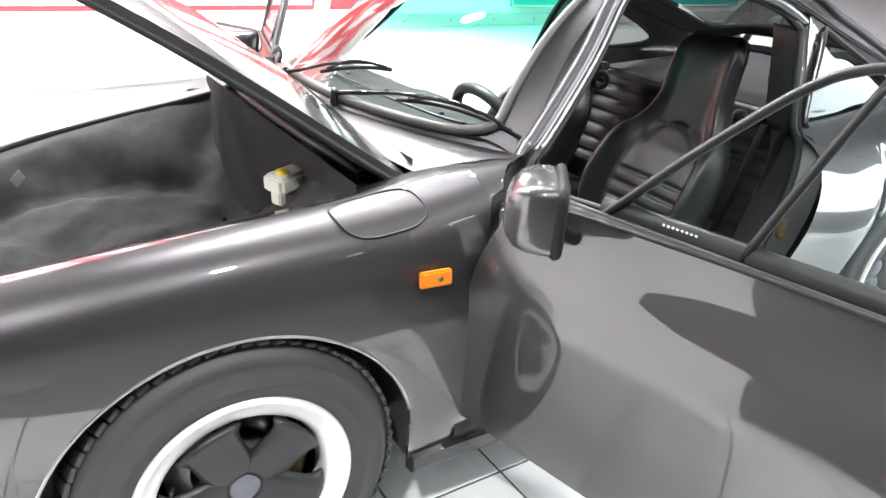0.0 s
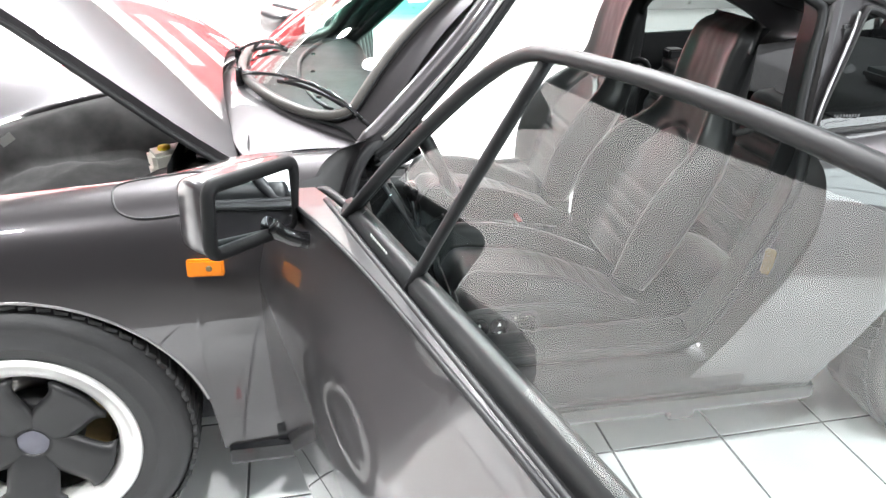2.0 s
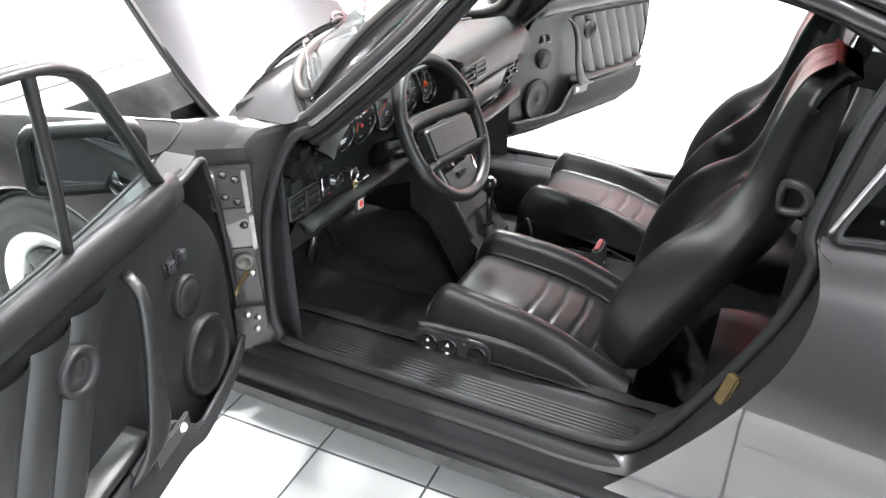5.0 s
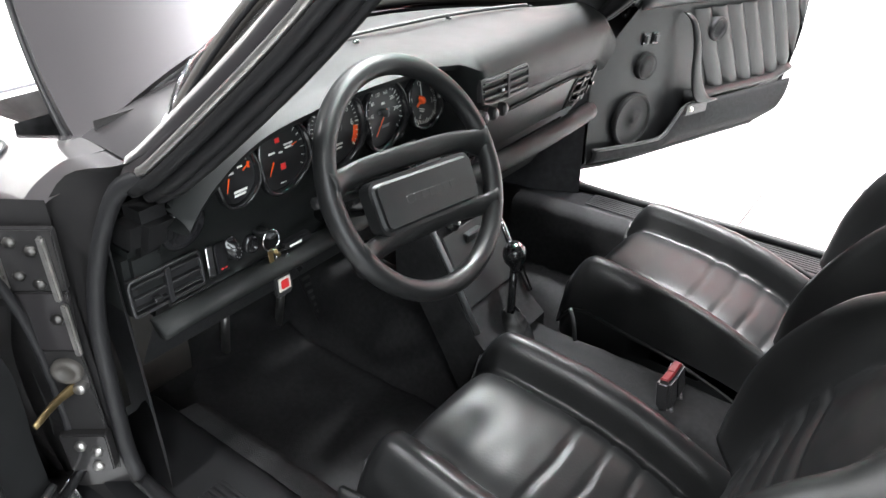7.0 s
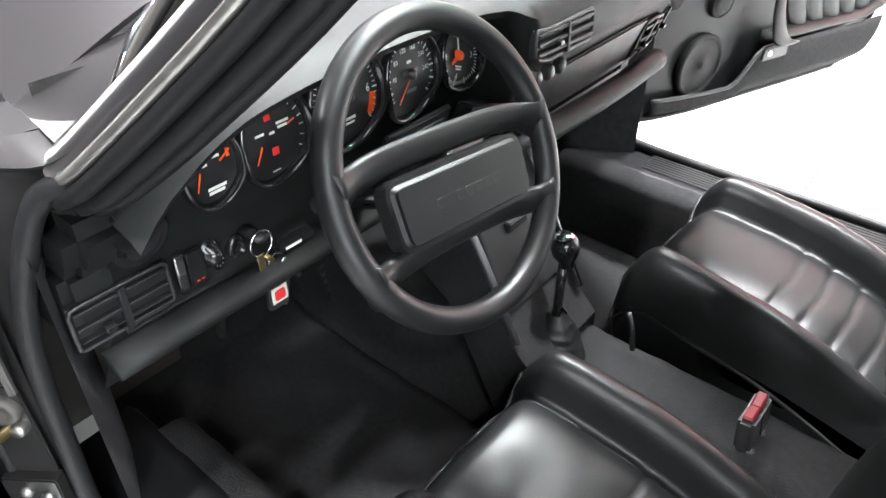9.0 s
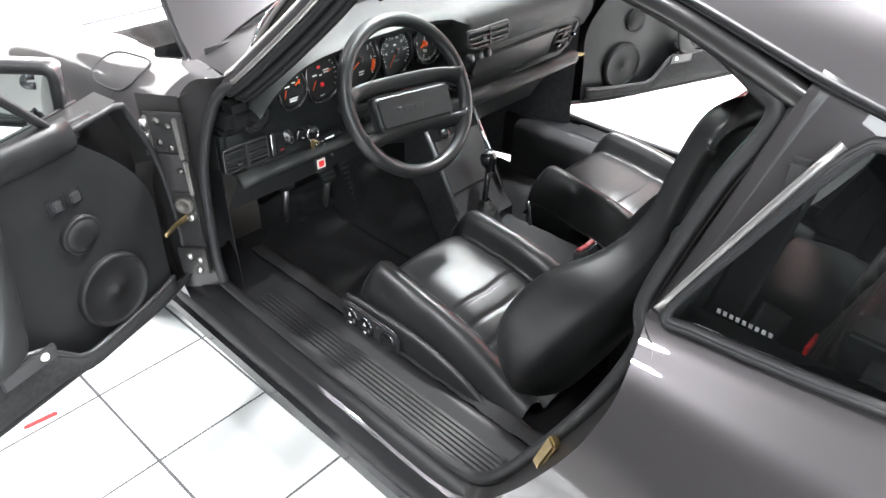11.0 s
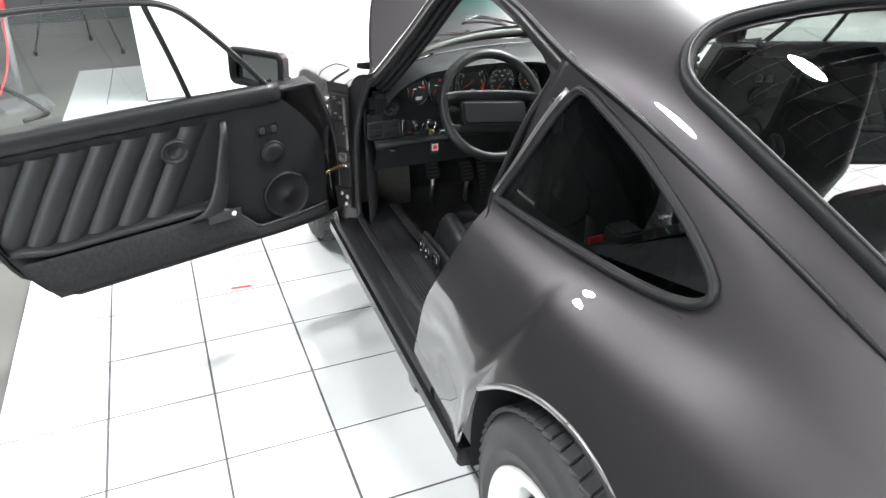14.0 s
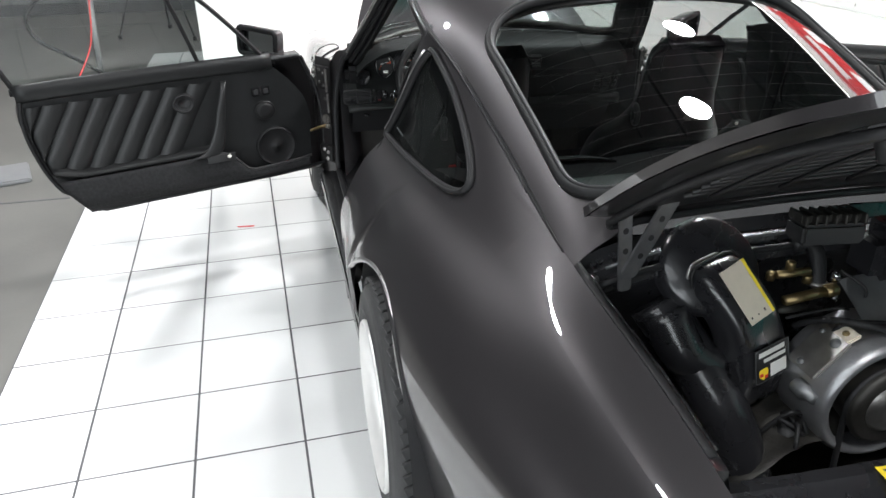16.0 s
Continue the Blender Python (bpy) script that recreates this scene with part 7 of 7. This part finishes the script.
# cooling fan: alloy housing, strap, pulley and belt; axis along the car
FANALU = material("fan_alloy", (0.30, 0.30, 0.31), 0.38, 0.75, 0, 0.35, 30.0, 0.3, 200)
FC = frame_of((2.99, 0.012, 0.665), (0, 1, 0), (0, 0, 1))
part("fan_housing", lathe([(0.128, -0.10), (0.134, -0.08), (0.134, 0.02), (0.128, 0.035), (0.118, 0.038), (0.110, 0.030), (0.106, -0.02)], 56, FC), FANALU, engine, "cast alloy cooling fan housing")
for i in range(11):
    a = 2 * math.pi * i / 11
    bl = slab([(-0.012, 0.040), (0.012, 0.040), (0.018, 0.104), (-0.018, 0.104)], 0.004, FC @ Matrix.Rotation(a, 4, "Z") @ pose(0, 0, -0.03, 0, 35, 0))
    part("fan_blade", bl, GREYALU, engine)
part("fan_pulley", lathe([(0.072, -0.02), (0.080, 0.030), (0.086, 0.046), (0.076, 0.056), (0.060, 0.050), (0.046, 0.060), (0.030, 0.056), (0.0, 0.056)], 48, FC), GRIME, engine)
part("pulley_face", lathe([(0.056, 0.0535), (0.044, 0.064), (0.026, 0.066), (0.020, 0.058), (0.0, 0.058)], 40, FC), STEEL, engine)
part("pulley_nut", lathe([(0.0, 0.078), (0.012, 0.078), (0.014, 0.074), (0.014, 0.056)], 6, FC), STEEL, engine)
belt = even([FC @ Vector((0.083 * math.cos(a), 0.083 * math.sin(a), 0.036)) for a in np.linspace(-0.1, math.pi + 0.1, 24)] + [FC @ Vector((-0.06, -0.28, 0.036)), FC @ Vector((0.06, -0.28, 0.036))], 80)
part("fan_belt", tube(belt, 0.006, 6, closed=True), RUBBER, engine)
strap = [FC @ Vector((0.138 * math.sin(a), 0.138 * math.cos(a), -0.02)) for a in np.linspace(-0.60, 2.2, 34)]
part("fan_strap", grid([[p + np.array((dx, 0, 0)) for dx in (-0.018, 0.018)] for p in [np.array(q) for q in strap]]), STEEL, engine, "metal fan strap")
ck = frame_of(FC @ Vector((-0.068, 0.128, -0.02)), (1, 0, 0), (0, 0.86, 0.5))
part("strap_clip", sharp(block(-0.019, 0.019, -0.016, 0.016, -0.004, 0.006, 0.003, 2, ck)), CREAM, engine, "cream coloured strap clip")
part("clip_rivet", lathe([(0.0, 0.010), (0.006, 0.009), (0.007, 0.005)], 12, ck), BRASS, engine)
mk = FC @ Matrix.Rotation(radians(50), 4, "Z") @ pose(0, 0.137, -0.040, -90, 0, 0)
part("maker_plate", sharp(block(-0.048, 0.048, -0.045, 0.030, -0.004, 0.006, 0.004, 2, mk)), STEEL, engine, "bright riveted maker's plate")
for px, py, r in ((-0.036, 0.0, 0.006), (0.030, -0.022, 0.009), (0.034, 0.016, 0.005)):
    part("plate_rivet", lathe([(0.0, 0.010), (r, 0.009), (r * 1.2, 0.006)], 12, mk @ pose(px, py, 0)), GREYALU, engine)
lug = FC @ Vector((-0.135, 0.015, 0.0))
part("housing_lug", lathe([(0.0, 0.018), (0.010, 0.018), (0.012, 0.0), (0.018, -0.004), (0.018, -0.03)], 14, frame_of(lug, (0, 1, 0), (0, 0, 1))), GREYALU, engine)
for k, pts in enumerate((((2.88, -0.09, 0.76), (2.92, -0.08, 0.80), (2.98, -0.04, 0.825), (3.03, 0.06, 0.80)), ((2.87, -0.13, 0.60), (2.93, -0.10, 0.70), (2.95, -0.05, 0.80), (2.99, 0.03, 0.82)), ((2.95, -0.17, 0.56), (2.97, -0.13, 0.62), (2.99, -0.08, 0.61)), ((2.90, -0.13, 0.80), (2.91, -0.06, 0.815), (2.90, 0.0, 0.80), (2.87, 0.02, 0.76)), ((2.86, 0.0, 0.87), (2.90, 0.03, 0.84), (2.89, 0.02, 0.78)))):
    part("cable", tube(cat(pts, 18), (0.007, 0.006, 0.005, 0.003, 0.003)[k], 8), RUBBER, engine)
part("distributor_cap", lathe([(0.0, 0.05), (0.022, 0.048), (0.030, 0.03), (0.034, 0.0), (0.036, -0.05)], 20, frame_of((2.95, -0.115, 0.545), (0, 1, 0), (-0.7, 0, 0.7))), PLASTIC, engine)
for a in range(4):
    q = Vector((2.95 + 0.018 * math.cos(a * 1.57), -0.115 + 0.02 * math.sin(a * 1.57), 0.575))
    part("plug_lead", tube(cat([q, q + Vector((0.02, -0.01, 0.03)), q + Vector((0.05, -0.03 + 0.02 * a, 0.0))], 8), 0.005, 6), RUBBER, engine)

# ---- right wall: banner, rail, tube light, teal board ----
shaping["by"] = None
banner = thing("wall_banner", "long red banner with white slanting blocks", "banner")
part("banner_sheet", sharp(block(-3.1, 2.75, 4.222, 4.242, 0.62, 3.05, 0.003)), BANNER_RED, banner)


def slanted(x, w_, z0, z1, lean):
    return slab([(x, z0), (x + w_, z0), (x + w_ + lean, z1), (x + lean, z1)], 0.004, frame_of((0, 4.221, 0), (1, 0, 0), (0, 0, 1)))


for i, (x, w_, z0, z1) in enumerate(((-2.9, 0.34, 0.95, 2.75), (-2.30, 0.34, 0.95, 2.75), (-1.55, 0.30, 0.95, 2.1), (-1.05, 0.75, 2.35, 2.75), (-0.75, 0.32, 0.95, 1.9), (-0.15, 0.34, 0.95, 2.75), (0.45, 0.85, 0.95, 1.30), (0.62, 0.70, 1.75, 2.05), (0.75, 0.75, 2.42, 2.75), (1.75, 0.30, 0.95, 2.75), (2.12, 0.14, 0.62, 3.05))):
    part("white_block", slanted(x, w_, z0, z1, 0.38 * (z1 - z0) / 1.8), BANNER_WHITE, banner)
for z in (0.66, 2.98):
    part("white_stripe", sharp(block(-3.05, 2.1, 4.216, 4.221, z, z + 0.035, 0)), BANNER_WHITE, banner)
rail = tagged(part("wall_rail", sharp(block(-3.15, 11.9, 4.215, 4.248, 0.455, 0.575, 0.006)), material("rail_grey", (0.42, 0.41, 0.40), 0.6, 0, 0, 0.1, 8.0)), "grey rail bolted along the wall", "wall rail", kind="structure")
for i in range(30):
    part("bolt", lathe([(0.0, 0.008), (0.012, 0.007), (0.014, 0.0)], 8, frame_of((-3.0 + i * 0.5, 4.215, 0.515), (1, 0, 0), (0, 0, 1))), STEEL, rail)
tl = thing("tube_light", "long thin white tube light on the wall", "lamp")
part("housing", sharp(block(-3.0, 3.4, 4.15, 4.245, 3.44, 3.48, 0.004)), WHITEPL, tl)
part("tube", tube([(-3.0, 4.17, 3.42), (3.4, 4.17, 3.42)], 0.018, 10), glowing("tube_glow", (0.97, 0.99, 1.0), 25.0), tl)
board = thing("teal_board", "teal green display board on the wall", "board")
part("panel", sharp(block(4.2, 7.6, 4.2, 4.242, 0.64, 2.4, 0.004)), TEAL, board)
part("frame", tube(even(rounded([(4.2, 4.2, 0.64), (7.6, 4.2, 0.64), (7.6, 4.2, 2.4), (4.2, 4.2, 2.4)], 0.01, 2), 60), 0.012, 6, closed=True), WHITEPL, board)
tagged(part("baseboard", sharp(block(-2.749, -2.732, -1.50, 4.25, -0.004, 0.012, 0.002)), STEELBEAM), "dark line at the foot of the white wall", "baseboard", kind="structure")
tagged(part("baseboard_far", sharp(block(-7.0, -6.96, -13.9, 5.1, -0.012, 0.13, 0.01)), ROOFDECK), "dark skirting of the hall wall", "baseboard", kind="structure")

# ---- hall left of the tiles ----
for y0, y1 in ((-2.07, -1.795), (-1.789, -1.515)):
    tagged(part("floor_slab", sharp(block(-4.05, -2.38, y0, y1, -0.012, 0.0, 0.002, 1)), TILE), "large white slab lying on the concrete", "slab", "floor slabs")


def tripod(x, y, h, feet):
    t_ = thing("tripod", "black tripod standing on the hall floor", "tripod")
    part("column", tube([(x, y, h - 0.45), (x, y, h + 0.12)], 0.016, 10), PLASTIC, t_)
    part("collar", lathe([(0.0, 0.05), (0.035, 0.05), (0.04, 0.02), (0.04, -0.03), (0.0, -0.03)], 14, pose(x, y, h)), PLASTIC, t_)
    for fx, fy in feet:
        a, b = Vector((x, y, h)), Vector((fx, fy, 0.02))
        leg = part("leg", join(tube([a, a.lerp(b, 0.55)], 0.016, 8), tube([a.lerp(b, 0.5), b], 0.011, 8)), PLASTIC, t_)
        part("leg_clamp", tube([a.lerp(b, 0.53), a.lerp(b, 0.57)], 0.021, 8), PLASTIC, leg)
        part("rubber_foot", lathe([(0.0, 0.02), (0.018, 0.015), (0.022, 0.0), (0.02, -0.03), (0.0, -0.032)], 10, pose(fx, fy, 0.02)), RUBBER, leg)
        part("brace", tube([(x, y, h - 0.42), a.lerp(b, 0.5)], 0.006, 6), PLASTIC, t_)


tripod(-5.1, -2.08, 1.28, ((-4.97, -2.52), (-5.58, -2.06), (-4.70, -1.72)))
POSTGREY = material("post_grey_paint", (0.22, 0.225, 0.23), 0.5, 0.2, 0, 0.25, 12.0)
post = thing("barrier_post", "grey barrier post on a flat base plate", "post")
part("base_plate", sharp(block(-0.20, 0.20, -0.17, 0.17, -0.012, 0.012, 0.006, 2, Matrix.Translation((-3.06, -2.38, 0)) @ Matrix.Rotation(0.35, 4, "Z"))), POSTGREY, post)
part("pole", tube([(-3.10, -2.40, 0.01), (-3.14, -2.37, 0.70)], 0.024, 12), POSTGREY, post)
part("post_head", lathe([(0.0, 0.06), (0.025, 0.055), (0.03, 0.0), (0.026, -0.02)], 12, pose(-3.14, -2.37, 0.70)), RED, post)
cord = part("cordon", tube(cat([(-3.11, -2.375, 0.72), (-3.03, -2.36, 0.62), (-2.92, -2.40, 0.30), (-2.72, -2.55, 0.02), (-2.60, -2.62, 0.0), (-2.35, -2.84, -0.003), (-1.98, -2.78, -0.003), (-1.70, -2.65, -0.003), (-1.48, -2.50, -0.005)], 60), 0.007, 8), RED)
tagged(cord, "red cord hanging from the post and lying on concrete", "cordon")
hose = part("black_cable", tube(cat([(-3.12, -2.33, 0.88), (-3.03, -2.53, 0.78), (-3.01, -2.74, 0.68), (-3.0, -2.86, 0.52), (-3.0, -2.80, 0.35), (-2.98, -2.60, 0.23), (-2.90, -2.37, 0.10), (-2.79, -2.22, 0.01), (-2.68, -2.19, 0.004), (-2.55, -2.32, 0.004)], 60), 0.016, 8), RUBBER)
tagged(hose, "black cable looping down to the floor", "cable")
plate2 = part("base_plate", sharp(block(-0.16, 0.16, -0.13, 0.13, -0.012, 0.014, 0.008, 2, Matrix.Translation((-0.68, -2.52, 0)) @ Matrix.Rotation(0.3, 4, "Z"))), POSTGREY)
tagged(plate2, "dark grey flat base plate on the concrete", "base plate")
tape = part("red_tape", slab(even(rounded([(0, 0), (0.085, 0.0), (0.085, 0.016), (0, 0.014)], 0.004, 2), 16), 0.0012, Matrix.Translation((0.378, -1.200, 0.0007)) @ Matrix.Rotation(radians(84), 4, "Z")), RED)
tagged(tape, "small strip of red tape on the tiles", "tape")

# joints sawn into the concrete
for xj in (-0.26, -6.0):
    tagged(part("floor_joint", block(xj - 0.006, xj + 0.006, -14, -2.09, -0.016, -0.0085, 0), GROUT), "dark sawn joint in the concrete floor", "floor joint", kind="structure")

# ---- floor tiles: pieces of their own near the car's driver side, the rest joined ----
PX = PY = 0.31935
TURN = Matrix.Translation((1.0289, -0.6766, 0)) @ Matrix.Rotation(radians(1.354), 4, "Z")
bed.matrix_world = TURN.copy()
tile_bm = block(-PX / 2 + 0.0026, PX / 2 - 0.0026, -PY / 2 + 0.003, PY / 2 - 0.003, -0.012, 0.0, 0.0016, 1)
tile_mesh = bpy.data.meshes.new("tile")
tile_bm.to_mesh(tile_mesh)
tile_bm.free()
tile_mesh.materials.append(TILE)
far_v, far_f = [], []
tv = [v.co.copy() for v in tile_mesh.vertices]
tf = [tuple(p.vertices) for p in tile_mesh.polygons]
count = 0
for i in range(-12, 13):
    for j in range(-4, 15):
        px, py = (i + 0.5) * PX, (j + 0.5) * PY
        m = TURN @ Matrix.Translation((px, py, random.uniform(-0.0004, 0.0004)))
        if j <= 5 and -8 <= i <= 8 or j <= 9 and -2 <= i <= 5:
            t_ = bpy.data.objects.new("tile", tile_mesh)
            scene.collection.objects.link(t_)
            t_.parent = bed
            t_.matrix_parent_inverse = bed.matrix_world.inverted()
            t_.matrix_world = m
            count += 1
        else:
            k = len(far_v)
            far_v += [m @ v for v in tv]
            far_f += [tuple(k + a for a in f) for f in tf]
rest = part("far_tiles", mesh_of(far_v, far_f, False), TILE, bed)
rest.matrix_parent_inverse = bed.matrix_world.inverted()
tagged(rest, "white floor tiles farther off", kind="stuff")
